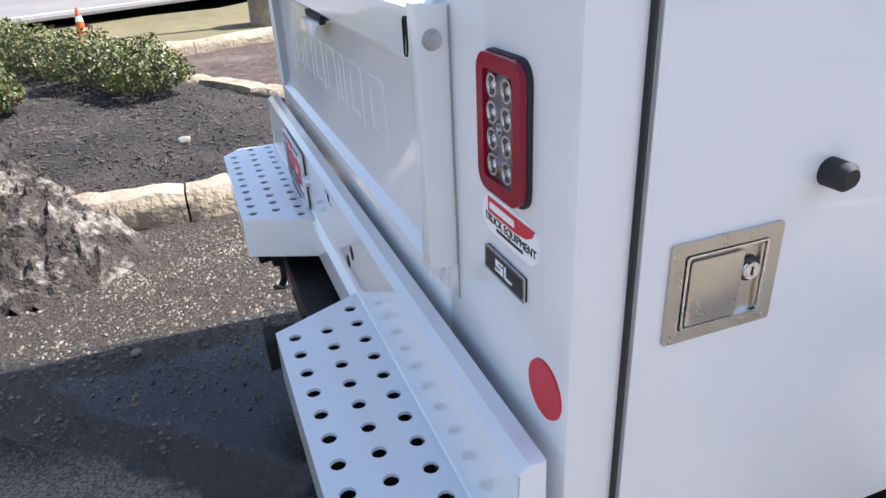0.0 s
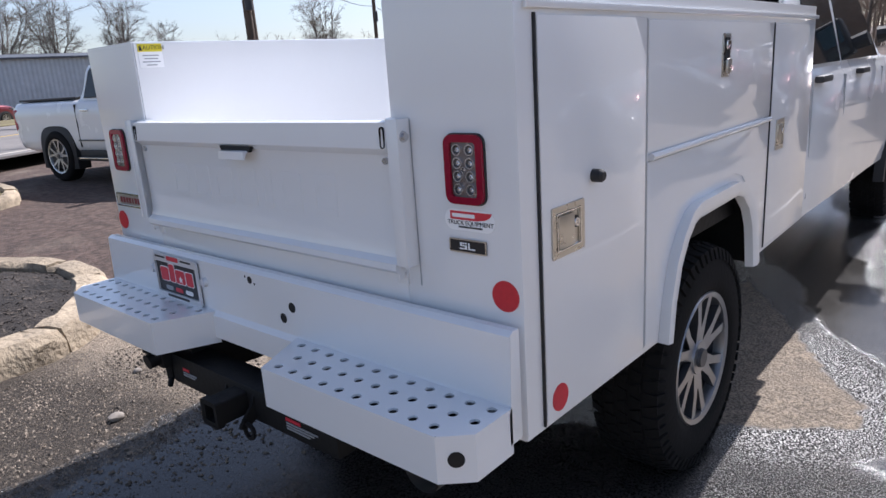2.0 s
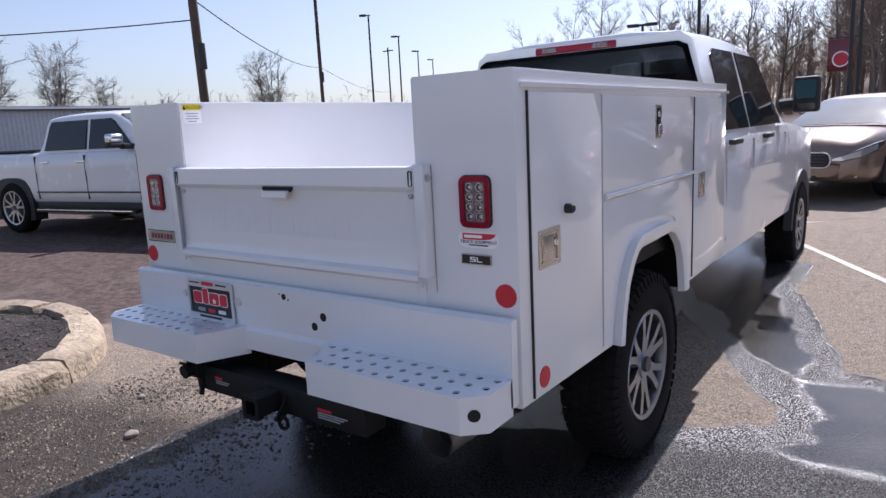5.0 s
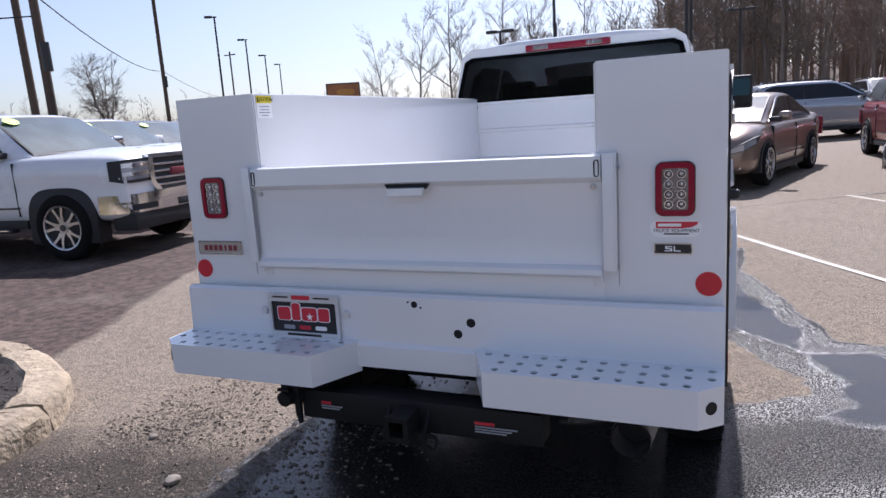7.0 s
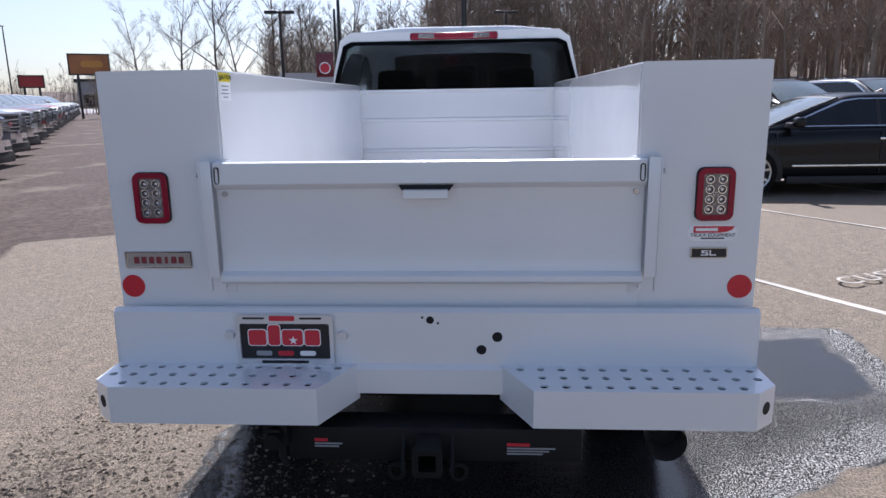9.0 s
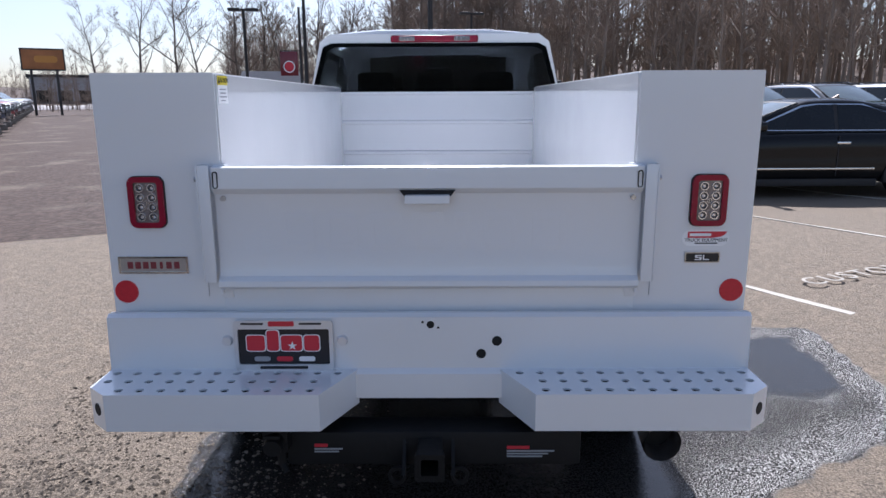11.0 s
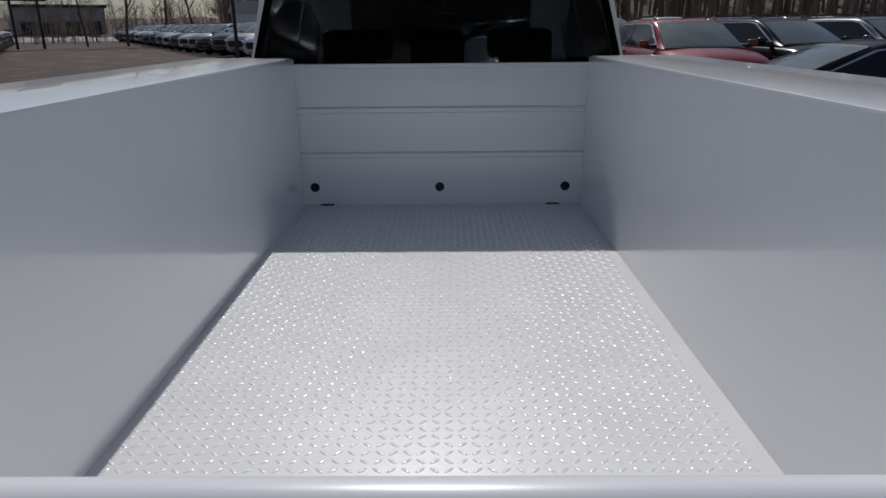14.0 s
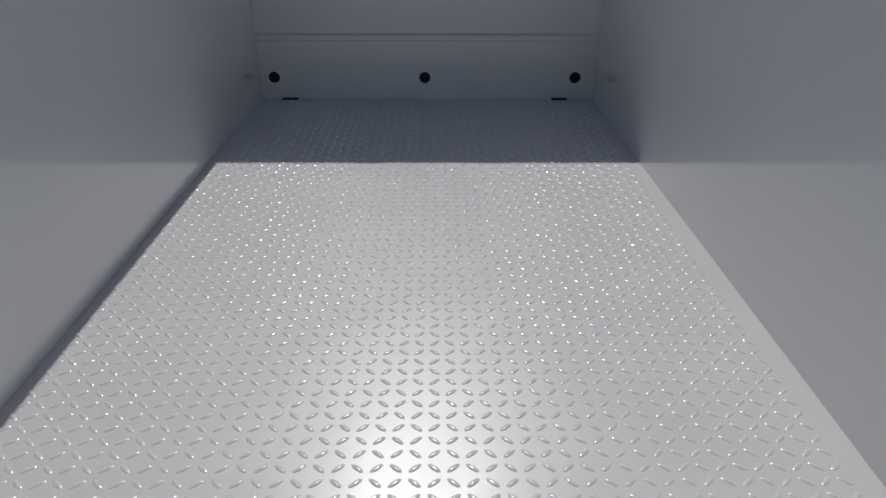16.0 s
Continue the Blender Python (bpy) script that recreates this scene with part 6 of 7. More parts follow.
# ---- shrubs, snow, cone ----
def shrub(x, y, r, h, seed):
    """A clipped evergreen: short stems and a crown of small leaves with an uneven outline."""
    rr = random.Random(seed)
    z = gz(x, y) + 0.19
    root = thing("shrub", "low rounded green shrub in dark mulch", "shrub", pose(x, y, z), "shrubs in the island")
    bm = B()
    for i in range(14):
        a, q = rr.uniform(0, 6.28), rr.uniform(0.3, 0.85)
        tube(bm, (0.04 * math.cos(a), 0.04 * math.sin(a), -0.02), (r * q * math.cos(a), r * q * math.sin(a), h * rr.uniform(0.4, 0.8)), 0.010, 0.004, 5)
    part("stem", bm, BARK, root)
    for mat, count in ((LEAF, 3600), (LEAF_DRY, 500)):
        verts, faces = [], []
        for i in range(count):
            u, a = rr.uniform(-0.25, 1), rr.uniform(0, 6.283)
            c = math.sqrt(max(0, 1 - u * u))
            d = Vector((c * math.cos(a), c * math.sin(a), u))
            lump = 0.86 + 0.22 * noise.noise(d * 2.6 + Vector((seed, 0, 0))) + 0.10 * noise.noise(d * 7 + Vector((0, seed, 0)))
            depth = 1 - 0.35 * rr.random() ** 2
            p = Vector((d.x * r, d.y * r, h * 0.42 + d.z * h * 0.58)) * lump * depth
            t, b = Vector((rr.gauss(0, 1), rr.gauss(0, 1), rr.gauss(0, 1))).normalized(), None
            b = t.cross(d + Vector((rr.gauss(0, .4), rr.gauss(0, .4), rr.gauss(0, .4)))).normalized()
            s = rr.uniform(0.012, 0.024)
            k = len(verts)
            verts += [p - t * s, p + b * s * 0.45, p + t * s, p - b * s * 0.45]
            faces.append((k, k + 1, k + 2, k + 3))
        me = bpy.data.meshes.new("crown")
        me.from_pydata(verts, [], faces)
        me.materials.append(mat)
        ob = new("crown", me)
        ob.parent = root
    return root


for i, (x, y, r, h) in enumerate(((-4.15, -0.62, 0.38, 0.47), (-4.72, -1.02, 0.42, 0.52), (-5.4, -1.5, 0.45, 0.52), (-6.35, -2.0, 0.45, 0.52), (-3.95, -1.72, 0.36, 0.45), (-7.3, -2.5, 0.45, 0.5))):
    shrub(x, y, r, h, i + 3)


def snow_heap(outline, h, label):
    """A melting heap with a crumbly, pitted surface."""
    dense = []
    for i, a in enumerate(outline):
        b = outline[(i + 1) % len(outline)]
        dense += [(a[0] + (b[0] - a[0]) * k / 6, a[1] + (b[1] - a[1]) * k / 6) for k in range(6)]
    def z(x, y):
        d = min((x - p[0]) ** 2 + (y - p[1]) ** 2 for p in dense) ** 0.5
        crumb = abs(noise.noise(Vector((x * 17, y * 17, 1)))) + 0.7 * abs(noise.noise(Vector((x * 38, y * 38, 5))))
        return h * min(1, d / 0.55) ** 0.6 - 0.07 + min(1, d / 0.12) * (0.075 * crumb - 0.02)
    return bed_mesh("snow_mound", outline, SNOW, label, "snow", z, 0.05, 0.021, kind="")


snow_heap([(-1.72, -0.64), (-2.0, -0.68), (-2.35, -0.84), (-2.75, -1.0), (-3.2, -1.15), (-3.5, -1.35), (-4.0, -2.2), (-4.0, -3.4), (-3.0, -3.6), (-1.6, -2.8), (-1.35, -1.6), (-1.38, -1.05), (-1.5, -0.82)], 0.40, "dirty melting snow heap beside the kerb")
snow_heap([(-5.1, -1.75), (-5.7, -1.9), (-6.3, -2.6), (-5.6, -2.8), (-4.9, -2.2)], 0.18, "patch of melting snow on mulch")


def cone(x, y):
    root = thing("traffic_cone", "orange traffic cone with a white collar beside the road", "traffic cone", pose(x, y, gz(x, y) + 0.10) @ Matrix.Scale(0.5, 4))
    part("cone_body", tube(B(), (0, 0, 0.03), (0, 0, 0.72), 0.15, 0.03, 18), ORANGE, root)
    part("cone_base", box(B(), -0.19, 0.19, -0.19, 0.19, 0.0, 0.035, 0.01), ORANGE, root)
    part("cone_collar", tube(B(), (0, 0, 0.36), (0, 0, 0.50), 0.100, 0.074, 18), WHITE_PRINT, root)


cone(-9.3, -1.55)


# ---- poles, wires, signs ----
def light_pole(x, y, h, base=0.75, turn=0.0, heads=2):
    root = thing("light_pole", "dark steel car-park light pole with flat lamp heads", "street lamp", pose(x, y, gz(x, y), 0, 0, turn), "light poles")
    if base:
        part("pole_base", tube(B(), (0, 0, -0.05), (0, 0, base), 0.32, 0.30, 20), CONCRETE, root)
    part("pole", tube(B(), (0, 0, base), (0, 0, h), 0.075, 0.055, 10), POLE, root)
    for s in (-1, 1)[:heads]:
        part("lamp_head", box(B(), *sorted((s * 0.12, s * 0.62)), -0.17, 0.17, h - 0.06, h + 0.06, 0.03), POLE, root)
    part("cross_arm", box(B(), -0.14, 0.14, -0.04, 0.04, h - 0.04, h + 0.04, 0.01), POLE, root)


def at(az, dist, t=(1.3, -2.0)):
    return t[0] + dist * math.sin(radians(az)), t[1] + dist * math.cos(radians(az))


for az, d, h in ((-40.6, 48, 8.8), (-38.4, 58, 8.55), (-37.0, 70, 8.5), (-35.9, 82, 8.65)):
    light_pole(*at(az, d), h, turn=40, heads=1)
light_pole(-5.3, 24.6, 5.65, turn=10)
light_pole(-8.35, 27.3, 4.85, base=0.3, turn=10)
light_pole(1.35, 34.0, 5.3, turn=20)
light_pole(-0.6, 26.0, 7.2, base=0.5, heads=0)
light_pole(-8.55, 0.95, 5.6, turn=60)
light_pole(13.5, 17.5, 6.5, base=0.9)


def utility_pole(x, y, h, arm=True, lean=0.0, box_at=0.0, r=0.12):
    root = thing("utility_pole", "brown wooden utility pole carrying wires", "utility pole", pose(x, y, gz(x, y), 0, lean, 0))
    part("pole", tube(B(), (0, 0, 0), (0, 0, h), r, r * 0.8, 12), WOOD_POLE, root)
    if arm:
        part("cross_arm", box(B(), -0.9, 0.9, -0.06, 0.06, h - 0.5, h - 0.36, 0.01), WOOD_POLE, root)
    if box_at:
        part("transformer", tube(B(), (0.25, -0.1, box_at - 0.35), (0.25, -0.1, box_at + 0.35), 0.11, 0.11, 14), POLE, root)


ua, ub, uc = at(-53.7, 33.8), at(-52.9, 20.4), at(-44.8, 50)
utility_pole(*ua, 13.5, lean=-1.5, r=0.17)
utility_pole(*ub, 9.5, box_at=3.6, lean=-1)
utility_pole(*uc, 13.6, arm=False, box_at=5.0, r=0.14)
ud = at(-39.6, 96)
utility_pole(*ud, 11.8)


def wire(a, b, sag):
    bm = B()
    pts = []
    for i in range(13):
        t = i / 12
        p = Vector(a).lerp(Vector(b), t)
        p.z -= sag * 4 * t * (1 - t)
        pts.append(p)
    for p, q in zip(pts, pts[1:]):
        tube(bm, p, q, 0.018, 0.018, 5, caps=False)
    solid("overhead_wire", bm, BLACK, "black overhead wire between utility poles", "wire", kind="structure")


wire((*ub, 5.3), (*uc, 6.1), 0.5)
wire((*uc, 6.1), (*ud, 6.6), 0.6)
wire((*ub, 4.8), (ub[0] - 22, ub[1] - 9, 6.3), 0.4)
wire((*ub, 9.0), (*uc, 13.0), 0.6)
wire((*ub, 8.6), (*uc, 12.4), 0.6)


def billboard(az, d, z0, z1, wide, mat, label):
    x, y = at(az, d, (0.17, -2.0))
    root = thing("billboard", label, "billboard", pose(x, y, 0, 0, 0, -az))
    part("panel", box(B(), -wide / 2, wide / 2, -0.1, 0.1, z0, z1, 0.02), mat, root)
    part("trim", frame_prism(B(), rounded(0, (z0 + z1) / 2, wide + 0.1, z1 - z0 + 0.1, 0.02), rounded(0, (z0 + z1) / 2, wide - 0.1, z1 - z0 - 0.1, 0.02), "y", -0.14, 0.12), POLE, root)
    for s in (-0.3, 0.3):
        part("post", tube(B(), (s * wide, 0, 0), (s * wide, 0, z0), 0.1, 0.1, 8), POLE, root)
    return root


bb = billboard(-30.2, 62, 4.0, 5.55, 2.9, material("billboard_print", (0.42, 0.16, 0.05), 0.5, vary=0.5, scale=0.7), "orange and brown roadside billboard on posts")
part("print_shape", prism(B(), rounded(0.2, 4.8, 1.6, 0.5, 0.24), "y", -0.13, -0.10), material("orange_print", (0.60, 0.27, 0.05), 0.5), bb)
billboard(-34.0, 70, 3.2, 4.2, 1.9, material("red_sign", (0.35, 0.03, 0.03), 0.5, vary=0.2, scale=1), "dark red roadside sign on posts")
for az, d in ((-4.6, 31), (-14.6, 36.8)):
    x, y = at(az, d)
    root = thing("banner", "dark red banner with a round white emblem on a pole", "banner", pose(x, y, 0))
    part("panel", box(B(), -0.45, 0.45, -0.02, 0.02, 2.85, 4.05, 0.01), MAROON, root)
    part("emblem", prism(B(), ring_of(0, 3.3, 0.24, 20), "y", -0.03, -0.02), RED_PRINT, root)
    part("emblem_rim", frame_prism(B(), ring_of(0, 3.3, 0.30, 20), ring_of(0, 3.3, 0.25, 20), "y", -0.03, -0.02), WHITE_PRINT, root)
    part("pole", tube(B(), (0.6, 0.05, 0), (0.6, 0.05, 6.2), 0.08, 0.06, 10), POLE, root)
    part("bracket", box(B(), -0.45, 0.6, -0.015, 0.015, 4.06, 4.10), POLE, root)


# ---- buildings ----
def shed():
    """A long ribbed metal building across the road."""
    bm = B()
    n, x0 = 110, -88
    v = []
    for i in range(n * 4):
        y = 6 + i * 0.13
        v.append((x0 + (0.06 if i % 4 in (1, 2) else 0.0), y))
    lo, hi = [bm.verts.new((x, y, 0)) for x, y in v], [bm.verts.new((x, y, 5.9)) for x, y in v]
    for i in range(len(v) - 1):
        bm.faces.new((lo[i], lo[i + 1], hi[i + 1], hi[i]))
    root = thing("metal_shed", "long grey corrugated metal building across the road", "building")
    part("wall", bm, METAL_WALL, root, smooth=False)
    part("wall_body", box(B(), x0 - 20, x0 - 0.05, 6, 63, 0, 5.9), METAL_WALL, root)
    part("roof", prism(B(), [(x0 - 20.4, 5.9), (x0 + 0.5, 5.9), (x0 + 0.5, 6.1), (x0 - 10, 7.0), (x0 - 20.4, 6.1)], "y", 5.5, 63.5), material("dark_roof", (0.08, 0.09, 0.11), 0.6), root)


shed()
x, y = at(-14.3, 60, (0.06, -1.5))
wh = thing("white_building", "low white building with a pale roof at the wood's edge", "building", pose(x, y, gz(x, y), 0, 0, 14))
part("wall", box(B(), -2.5, 2.5, 0, 4, 0, 2.5), CAR_WHITE, wh)
part("roof", prism(B(), [(-2.8, 2.5), (2.8, 2.5), (2.3, 3.4), (-2.3, 3.4)], "y", -0.2, 4.2), material("pale_roof", (0.55, 0.53, 0.52), 0.7, vary=0.1), wh)


# ---- bare trees ----
def spread_tree(rr, h):
    """Verts and faces of a leafless broad tree: trunk, curved leaders, branches and fine twigs in a rounded crown."""
    V, Fs = [], []
    def rod(p, q, r0, r1, sides=3):
        m, k = (q - p).to_track_quat("Z", "Y").to_matrix(), len(V)
        for c, r in ((p, r0), (q, r1)):
            for s in range(sides):
                a = 2 * math.pi * s / sides
                V.append(c + m @ Vector((r * math.cos(a), r * math.sin(a), 0)))
        for s in range(sides):
            Fs.append((k + s, k + (s + 1) % sides, k + sides + (s + 1) % sides, k + sides + s))
    def stray(d, k):
        return (d + Vector((rr.gauss(0, k), rr.gauss(0, k), rr.gauss(0, k)))).normalized()
    fork = Vector((rr.gauss(0, 0.02) * h, rr.gauss(0, 0.02) * h, 0.27 * h))
    rod(Vector((0, 0, -0.3)), fork, 0.017 * h, 0.013 * h, 6)
    n = rr.randint(6, 8)
    for k in range(n):
        a = 2 * math.pi * (k + rr.uniform(-0.3, 0.3)) / n
        out = 0.0 if k == 0 else rr.uniform(0.10, 0.28)
        tip = Vector((out * math.cos(a), out * math.sin(a), rr.uniform(0.72, 1.0) - 0.5 * out)) * h
        bend = Vector((tip.x * 0.75, tip.y * 0.75, fork.z + (tip.z - fork.z) * 0.38))
        pts = []
        for i in range(7):
            t = i / 6
            p = fork * (1 - t) ** 2 + bend * 2 * t * (1 - t) + tip * t * t
            pts.append(p + Vector((rr.gauss(0, 0.008), rr.gauss(0, 0.008), 0)) * h * (0 < i))
        for i in range(6):
            rod(pts[i], pts[i + 1], 0.009 * h * (1 - 0.14 * i), 0.009 * h * (0.86 - 0.14 * i), 4)
        for b in range(20):
            t = rr.uniform(0.8, 5.9)
            i = int(t)
            p, along = pts[i].lerp(pts[i + 1], t - i), (pts[i + 1] - pts[i]).normalized()
            d = stray(along * 0.7 + Vector((math.cos(a), math.sin(a), 0)) * 0.15, 0.55)
            q = p + d * h * rr.uniform(0.09, 0.19)
            rod(p, q, 0.0024 * h, 0.0010 * h)
            for w in range(9):
                s = p.lerp(q, rr.uniform(0.25, 1.0))
                e = stray(d + Vector((0, 0, 0.2)), 0.5)
                f = s + e * h * rr.uniform(0.04, 0.09)
                rod(s, f, 0.0009 * h, 0.0005 * h)
                for _ in range(3):
                    g = s.lerp(f, rr.uniform(0.3, 0.9))
                    rod(g, g + stray(e, 0.6) * h * rr.uniform(0.02, 0.05), 0.0006 * h, 0.0004 * h)
    return V, Fs


def tall_tree(rr, h):
    """Verts and faces of a leafless woodland-edge tree: one wandering trunk, rising limbs and fine twigs."""
    V, Fs = [], []
    def rod(p, q, r0, r1, sides=3):
        m, k = (q - p).to_track_quat("Z", "Y").to_matrix(), len(V)
        for c, r in ((p, r0), (q, r1)):
            for s in range(sides):
                a = 2 * math.pi * s / sides
                V.append(c + m @ Vector((r * math.cos(a), r * math.sin(a), 0)))
        for s in range(sides):
            Fs.append((k + s, k + (s + 1) % sides, k + sides + (s + 1) % sides, k + sides + s))
    def stray(d, k):
        return (d + Vector((rr.gauss(0, k), rr.gauss(0, k), rr.gauss(0, k)))).normalized()
    def limb(p, d, ln, r, sides, depth):
        """A limb in four bent lengths, with side shoots that grow finer at each order."""
        n, pts = 4, [p]
        for i in range(n):
            d = (stray(d, 0.09 + 0.05 * depth) + Vector((0, 0, 0.07))).normalized()
            q = pts[-1] + d * ln / n
            rod(pts[-1], q, r * (1 - 0.2 * i), r * (0.8 - 0.2 * i) + 0.0005 * h, sides)
            pts.append(q)
        if depth == 3:
            return
        for b in range((7, 7, 5)[depth]):
            t = rr.uniform(0.9, n - 0.05)
            i = int(t)
            s, along = pts[i].lerp(pts[i + 1], t - i), (pts[i + 1] - pts[i]).normalized()
            a = rr.uniform(0, 6.283)
            e = (along * 0.9 + Vector((math.cos(a), math.sin(a), rr.uniform(0.0, 0.4))) * 0.75).normalized()
            limb(s, e, ln * rr.uniform(0.28, 0.50), r * (1 - 0.2 * t) * 0.45, 3, depth + 1)
    trunk, d = [Vector((0, 0, -0.3))], Vector((rr.gauss(0, 0.05), rr.gauss(0, 0.05), 1)).normalized()
    for i in range(6):
        d = (stray(d, 0.07) + Vector((0, 0, 0.15))).normalized()
        trunk.append(trunk[-1] + d * h * 0.155)
    for i in range(6):
        rod(trunk[i], trunk[i + 1], 0.012 * h * (1 - 0.14 * i), 0.012 * h * (0.86 - 0.14 * i), 6)
    for k in range(9):
        t = 1.9 + 4.0 * (k + rr.random()) / 9
        i = min(5, int(t))
        p, a = trunk[i].lerp(trunk[i + 1], t - i), k * 2.4 + rr.uniform(-0.5, 0.5)
        e = Vector((math.cos(a), math.sin(a), rr.uniform(0.55, 1.4))).normalized()
        limb(p, e, h * rr.uniform(0.28, 0.42) * (1.25 - t / 9), 0.0052 * h * (1.2 - t / 8), 4, 0)
    limb(trunk[-1], d, h * 0.16, 0.003 * h, 3, 1)
    return V, Fs


def tree_mesh(seed, h, grow):
    V, Fs = grow(random.Random(seed), h)
    me = bpy.data.meshes.new("bare_tree")
    me.from_pydata(V, [], Fs)
    me.materials.append(BARK)
    return me


BROAD, TALL = [tree_mesh(s, 9.0, spread_tree) for s in (1, 2)], [tree_mesh(s, 9.0, tall_tree) for s in (3, 4, 5, 6)]
rt = random.Random(5)
for az, d, h in ((-72.0, 112, 2.0), (-69.0, 108, 1.8), (-64.6, 110, 1.75), (-61.5, 118, 1.3), (-57.5, 85, 0.8), (-52.5, 88, 0.75), (-49.2, 58, 0.92), (-27.6, 66, 1.05), (-25.0, 66, 1.3), (-22.3, 68, 1.45), (-20.2, 66, 1.2), (-17.8, 70, 1.5), (-15.7, 72, 1.45), (-13.6, 70, 1.35), (-11.6, 68, 1.5), (-9.2, 66, 1.4), (-6.5, 68, 1.5)):
    x, y = at(az, d)
    ob = new("bare_tree", rt.choice(BROAD if az < -40 else TALL))
    ob.matrix_world = pose(x, y, 0.2, 0, 0, rt.uniform(0, 360)) @ Matrix.Diagonal((h, h, h, 1))
    tagged(ob, "leafless tree with grey-brown branches against the sky", "tree", "bare trees")


def stem_tree(rr, h, branches=26, twigs=5):
    """A slender woodland tree: a straight stem, rising branches from two fifths up, fine twigs."""
    V, Fs = [], []
    def rod(p, q, r0, r1, sides=3):
        d = (q - p).normalized()
        m, k = d.to_track_quat("Z", "Y").to_matrix(), len(V)
        for c, r in ((p, r0), (q, r1)):
            for s in range(sides):
                a = 2 * math.pi * s / sides
                V.append(c + m @ Vector((r * math.cos(a), r * math.sin(a), 0)))
        for s in range(sides):
            Fs.append((k + s, k + (s + 1) % sides, k + sides + (s + 1) % sides, k + sides + s))
    lean = Vector((rr.gauss(0, 0.035), rr.gauss(0, 0.035), 1))
    pts, r = [Vector((0, 0, -0.3))], h * rr.uniform(0.007, 0.012)
    for i in range(5):
        pts.append(pts[-1] + (lean + Vector((rr.gauss(0, 0.03), rr.gauss(0, 0.03), 0))) * h / 5)
    for i in range(5):
        rod(pts[i], pts[i + 1], r * (1 - 0.19 * i), r * (1 - 0.19 * (i + 1)), 5)
    for b in range(branches):
        t = rr.uniform(0.28, 0.98) * 5
        i = min(4, int(t))
        p = pts[i].lerp(pts[i + 1], t - i)
        a, up, ln = rr.uniform(0, 6.283), rr.uniform(0.5, 1.5), h * rr.uniform(0.10, 0.24) * (1.15 - t / 6)
        d = Vector((math.cos(a), math.sin(a), up)).normalized()
        q = p + d * ln
        rod(p, q, 0.030, 0.014)
        for k in range(twigs):
            s = p.lerp(q, rr.uniform(0.3, 1.0))
            e = (d + Vector((rr.gauss(0, 0.5), rr.gauss(0, 0.5), rr.gauss(0.15, 0.4)))).normalized()
            f = s + e * ln * rr.uniform(0.3, 0.7)
            rod(s, f, 0.014, 0.007)
            g = (e + Vector((rr.gauss(0, 0.5), rr.gauss(0, 0.5), rr.gauss(0.1, 0.4)))).normalized()
            rod(s.lerp(f, 0.6), s.lerp(f, 0.6) + g * ln * 0.35, 0.009, 0.005)
    return V, Fs


def woods(name, az0, az1, d0, d1, count, h0, h1, seed, label, branches=26, twigs=5):
    """Far leafless woods: many thin stems with fine branches, one uncountable mass."""
    rr = random.Random(seed)
    kinds = [stem_tree(random.Random(seed + 50 + i), 10.0, branches, twigs) for i in range(9)]
    V, Fs = [], []
    for i in range(count):
        az, d = rr.uniform(az0, az1), d0 + (d1 - d0) * rr.random()
        x, y = at(az, d, (0, 0))
        s, a = rr.uniform(h0, h1) / 10.0, rr.uniform(0, 6.283)
        c, sn, k = math.cos(a), math.sin(a), len(V)
        v, f = kinds[i % 9]
        V += [(x + s * (c * p.x - sn * p.y), y + s * (sn * p.x + c * p.y), 0.3 + s * p.z) for p in v]
        Fs += [tuple(k + j for j in q) for q in f]
    me = bpy.data.meshes.new(name)
    me.from_pydata(V, [], Fs)
    me.materials.append(WOODS)
    tagged(new(name, me), label, "woods", kind="stuff")


woods("bare_woods", -4, 64, 48, 76, 480, 11.5, 16.5, 7, "leafless grey-brown woods behind the car park", 23, 5)
woods("deep_woods", -3, 64, 68, 104, 400, 13.0, 17.5, 57, "dense leafless stems deeper in the woods", 12, 3)
woods("woodland_edge", -18, -3, 66, 100, 170, 8.0, 11.5, 17, "leafless woods at the far end of the lot")
woods("young_trees", -31, -17, 72, 105, 60, 4.0, 7.5, 19, "slender young leafless trees at the far end of the lot")
woods("far_tree_line", -80, -28, 110, 170, 170, 6.0, 9.5, 27, "low distant leafless tree line", 15, 3)


def brush(az0, az1, d, h, seed, label):
    """The wood's floor: a bank of leaf litter rising gently behind its edge."""
    bm = B()
    grid = []
    for i in range(240):
        az = az0 + (az1 - az0) * i / 239
        row = []
        for k, up in ((1.0, -0.2), (1.10, 0.22), (1.25, 0.55), (1.45, 0.85), (1.7, 1.0)):
            x, y = at(az, d * k, (0, 0))
            row.append(bm.verts.new((x, y, h * up * (1 + 0.25 * noise.noise(Vector((x * 0.11, y * 0.11, seed)))))))
        grid.append(row)
    for a, b in zip(grid, grid[1:]):
        for k in range(4):
            bm.faces.new((a[k], b[k], b[k + 1], a[k + 1]))
    solid("undergrowth", bm, LITTER, label, "undergrowth", kind="stuff")


LITTER = material("undergrowth_litter", (0.11, 0.082, 0.064), 0.95, vary=0.6, scale=2.2, bump=0.6, bump_scale=3)
brush(-4, 66, 60, 6.5, 3, "brown undergrowth and leaf litter in the woods")
brush(-34, -3, 84, 4.0, 5, "brown undergrowth at the far end of the lot")
brush(-82, -11, 130, 3.0, 4, "brown distant scrub along the horizon")
woods("thicket", -34, -3, 74, 112, 420, 2.0, 4.2, 37, "dense grey-brown thicket below the far trees", 14, 3)
woods("hedge_scrub", -82, -30, 95, 150, 620, 3.2, 6.2, 47, "low leafless scrub along the horizon", 14, 3)


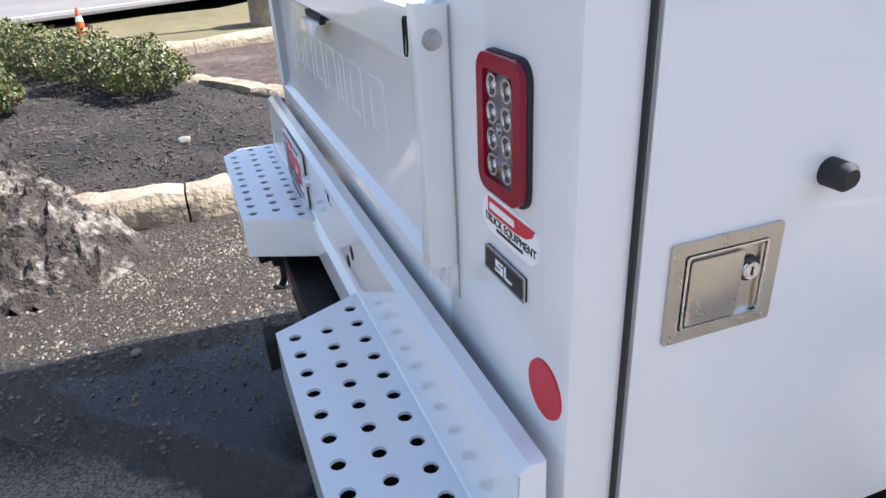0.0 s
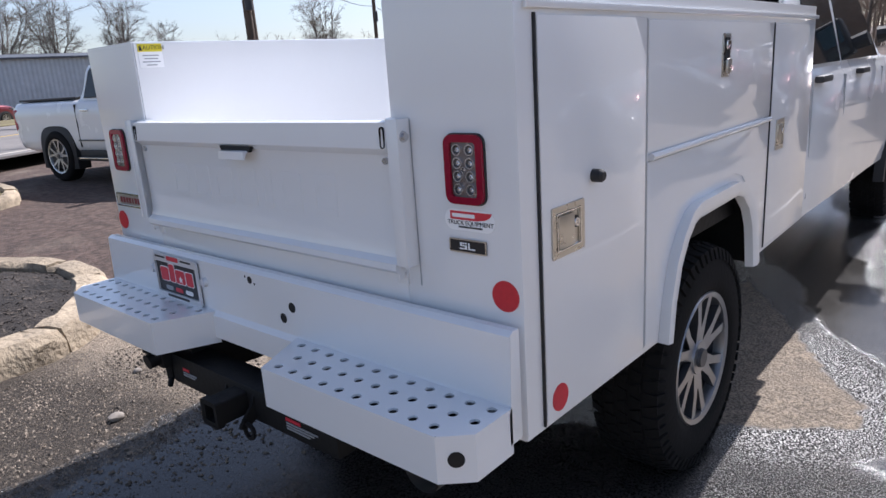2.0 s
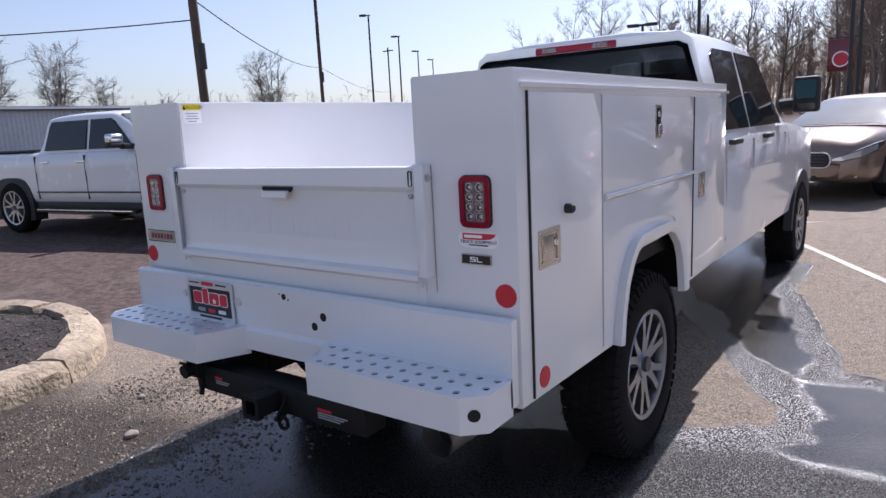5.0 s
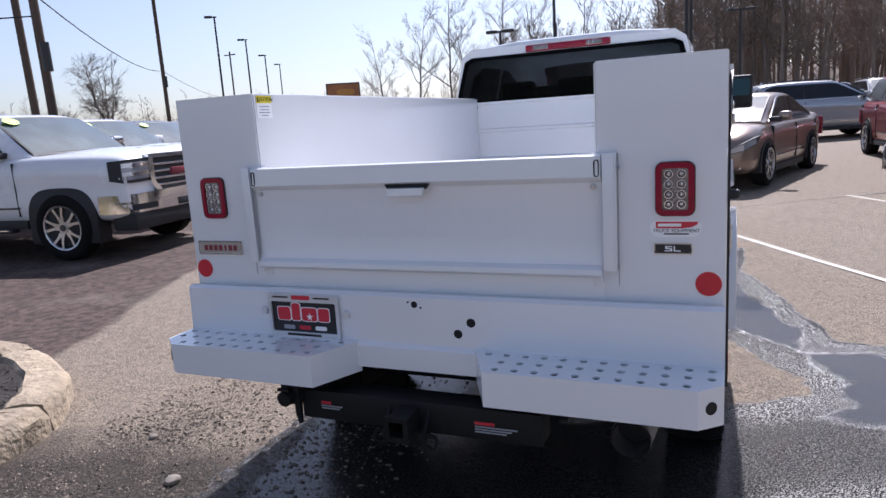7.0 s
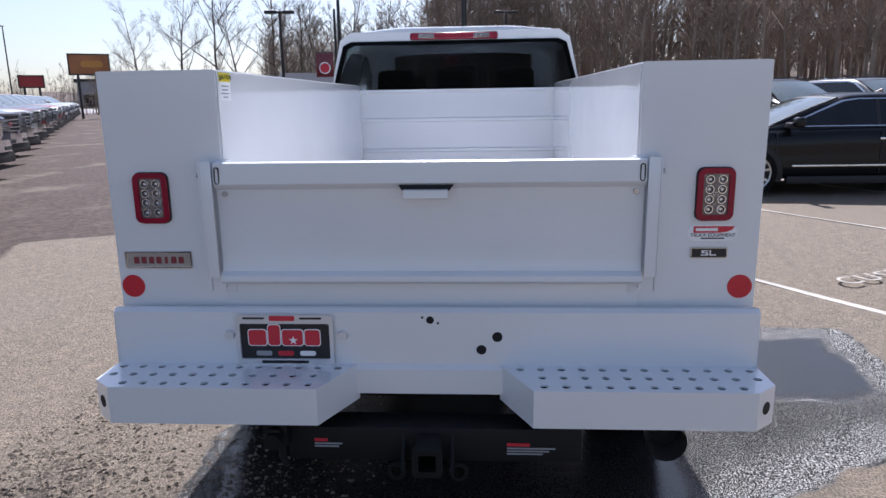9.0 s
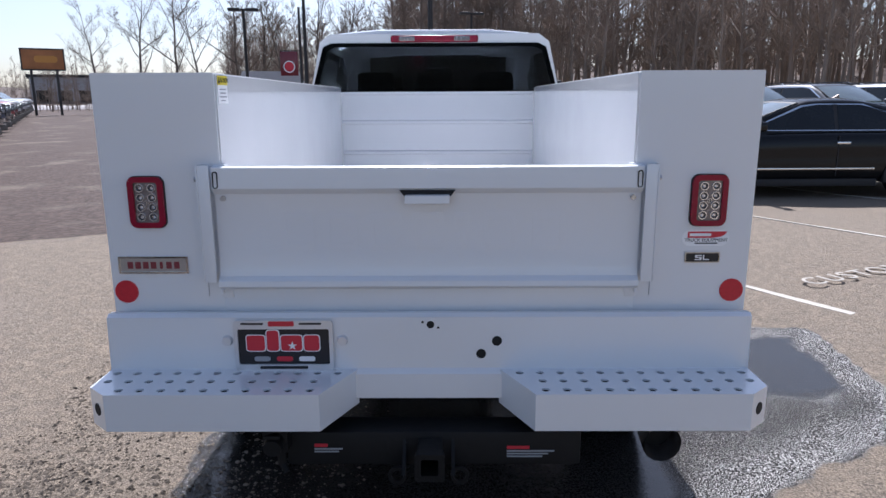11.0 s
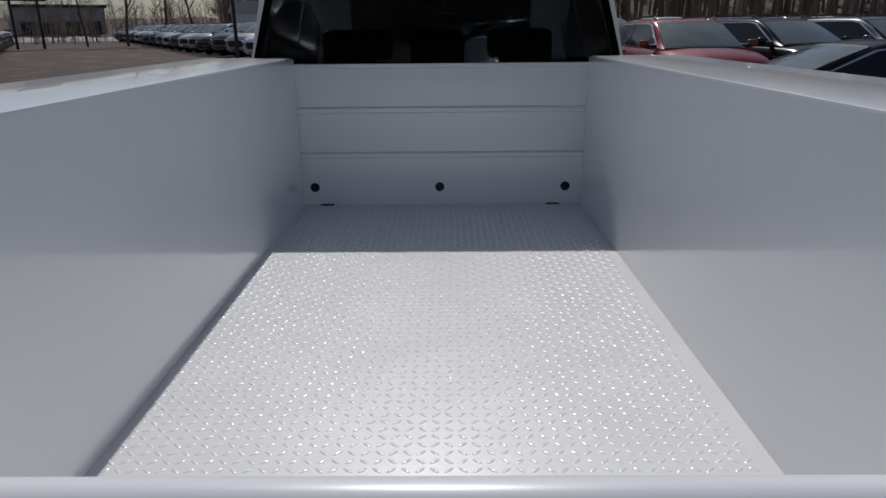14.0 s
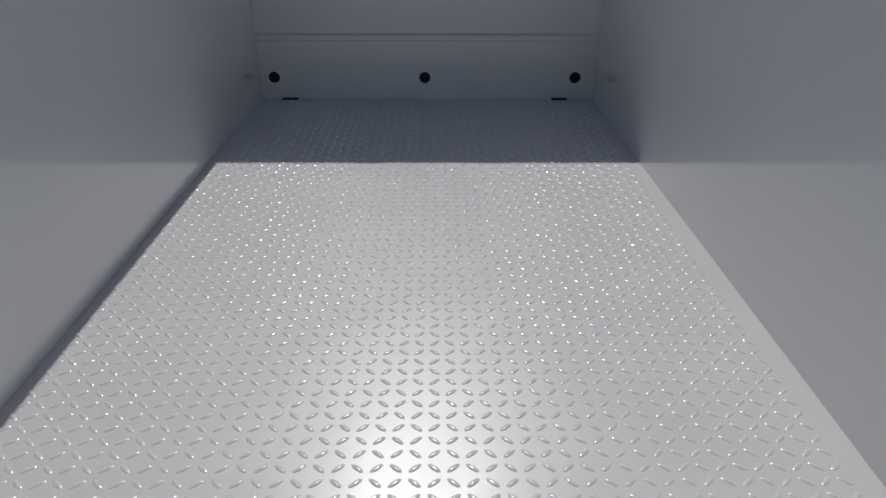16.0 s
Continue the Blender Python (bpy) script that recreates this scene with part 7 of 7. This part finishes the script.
# ---- far end of the lot ----
def snow_bank(az0, az1, d, h):
    bm, rr = B(), random.Random(9)
    rings = []
    for i in range(60):
        t = i / 59
        x, y = at(az0 + (az1 - az0) * t, d, (0, -1.5))
        k = h * (0.5 + 0.7 * abs(noise.noise(Vector((i * 0.35, 2, 0))))) * math.sin(math.pi * min(1, 0.06 + t * 0.9)) ** 0.3
        rings.append([(x, y + o * 1.4, gz(x, y) + z * k) for o, z in ((-0.9, -0.1), (-0.6, 0.55), (-0.1, 1.0), (0.5, 0.8), (1.2, -0.1))])
    loft(bm, rings)
    solid("snow_bank", bm, material("old_snow", (0.58, 0.55, 0.53), 0.9, vary=0.3, scale=2, bump=0.6, bump_scale=6), "long low bank of ploughed dirty snow", "snow")


snow_bank(-33.0, -24.0, 92, 0.75)


def far_hall():
    x, y = at(-28.6, 100, (0, -1.5))
    root = thing("grey_hall", "low grey hall with a dark band of windows beyond the road", "building", pose(x, y, 0, 0, 0, 30))
    part("wall", box(B(), -4.6, 5.4, 0, 8, 0, 4.6, 0.05), material("grey_cladding", (0.40, 0.41, 0.43), 0.7, vary=0.15, scale=0.8), root)
    part("roof", box(B(), -4.9, 5.7, -0.3, 8.3, 4.6, 4.95), POLE, root)
    for k in range(4):
        part("window", box(B(), -4.0 + 2.4 * k, -2.4 + 2.4 * k, -0.06, 0.0, 1.6, 3.0), GLASS, root)


far_hall()


# ---- loose grit on the lot ----
def grit():
    rr = random.Random(8)
    stone = material("loose_stone", (0.16, 0.130, 0.100), 0.9, vary=0.8, scale=40)
    V, Fs = [], []
    for i in range(15000):
        a = rr.random()
        x = -2.0 + 1.3 * a * a + rr.uniform(0, 0.5)
        y = rr.uniform(-1.6, 2.2) if i % 3 else rr.uniform(-1.0, 0.6)
        s = 0.003 + 0.010 * rr.random() ** 5
        k = len(V)
        z = gz(x, y)
        for p in ((1, 0, .3), (-.6, .8, .35), (-.6, -.8, .3), (.2, .1, 1.0), (.5, .7, .1), (-1, 0, 0.1), (.4, -.8, .1)):
            V.append((x + s * (p[0] + rr.gauss(0, .2)), y + s * (p[1] + rr.gauss(0, .2)), z + s * p[2] * 0.8))
        Fs += [(k + 0, k + 4, k + 3), (k + 4, k + 1, k + 3), (k + 1, k + 5, k + 3), (k + 5, k + 2, k + 3), (k + 2, k + 6, k + 3), (k + 6, k + 0, k + 3)]
    me = bpy.data.meshes.new("grit")
    me.from_pydata(V, [], Fs)
    me.materials.append(stone)
    tagged(new("loose_grit", me), "loose stones and grit scattered on asphalt", "gravel", kind="stuff")
    PALE = material("pale_stone", (0.24, 0.21, 0.18), 0.9, vary=0.4, scale=30)
    for x, y, r in ((-1.2, -0.10, 0.035), (-2.85, -0.42, 0.045), (-3.2, -0.75, 0.03), (-1.62, 0.2, 0.022), (-0.9, -0.7, 0.02)):
        bm = B()
        bmesh.ops.create_icosphere(bm, subdivisions=2, radius=r)
        for v in bm.verts:
            v.co *= 1 + 0.35 * noise.noise(v.co * 22 + Vector((x, y, 0)))
            v.co.z *= 0.6
        solid("stone", bm, PALE, "small pale loose stone on the ground", "stone", pose(x, y, gz(x, y) + r * 0.3 + (0.19 if x < -2.2 else 0)))


grit()


def mulch_chips():
    """Slivers of bark lying on the mulch near the kerb."""
    rr = random.Random(21)
    V, Fs = [], []
    poly = offset(ISLAND, 0.26) + [(-8.5, -6.0), (-2.4, -6.0)]
    def inside(x, y):
        c = False
        for i in range(len(poly)):
            a, b = poly[i], poly[i - 1]
            if (a[1] > y) != (b[1] > y) and x < (b[0] - a[0]) * (y - a[1]) / (b[1] - a[1]) + a[0]:
                c = not c
        return c
    while len(Fs) < 9000:
        x, y = rr.uniform(-5.6, -2.2), rr.uniform(-2.4, 0.6)
        if not inside(x, y):
            continue
        edge = min(math.hypot(x - p[0], y - p[1]) for p in RIM)
        z = gz(x, y) + 0.118 + 0.10 * min(1, max(0, (edge - 0.25) / 0.6)) + 0.022 * (noise.noise(Vector((x * 3, y * 3, 0))) + 0.6 * noise.noise(Vector((x * 9, y * 9, 3))) + 0.45 * noise.noise(Vector((x * 24, y * 24, 7))))
        t = Vector((rr.gauss(0, 1), rr.gauss(0, 1), rr.gauss(0, 0.35))).normalized()
        b = t.cross(Vector((rr.gauss(0, .3), rr.gauss(0, .3), 1))).normalized()
        s, p, k = 0.006 + 0.016 * rr.random() ** 2, Vector((x, y, z + 0.004)), len(V)
        V += [p - t * s - b * s * 0.25, p - t * s * 0.8 + b * s * 0.3, p + t * s + b * s * 0.22, p + t * s * 0.9 - b * s * 0.3]
        Fs.append((k, k + 1, k + 2, k + 3))
    me = bpy.data.meshes.new("mulch_chips")
    me.from_pydata(V, [], Fs)
    me.materials.append(material("bark_chip", (0.065, 0.052, 0.042), 0.9, vary=0.7, scale=25))
    tagged(new("mulch_chips", me), "loose slivers of dark bark lying on mulch", "mulch", kind="stuff")


mulch_chips()
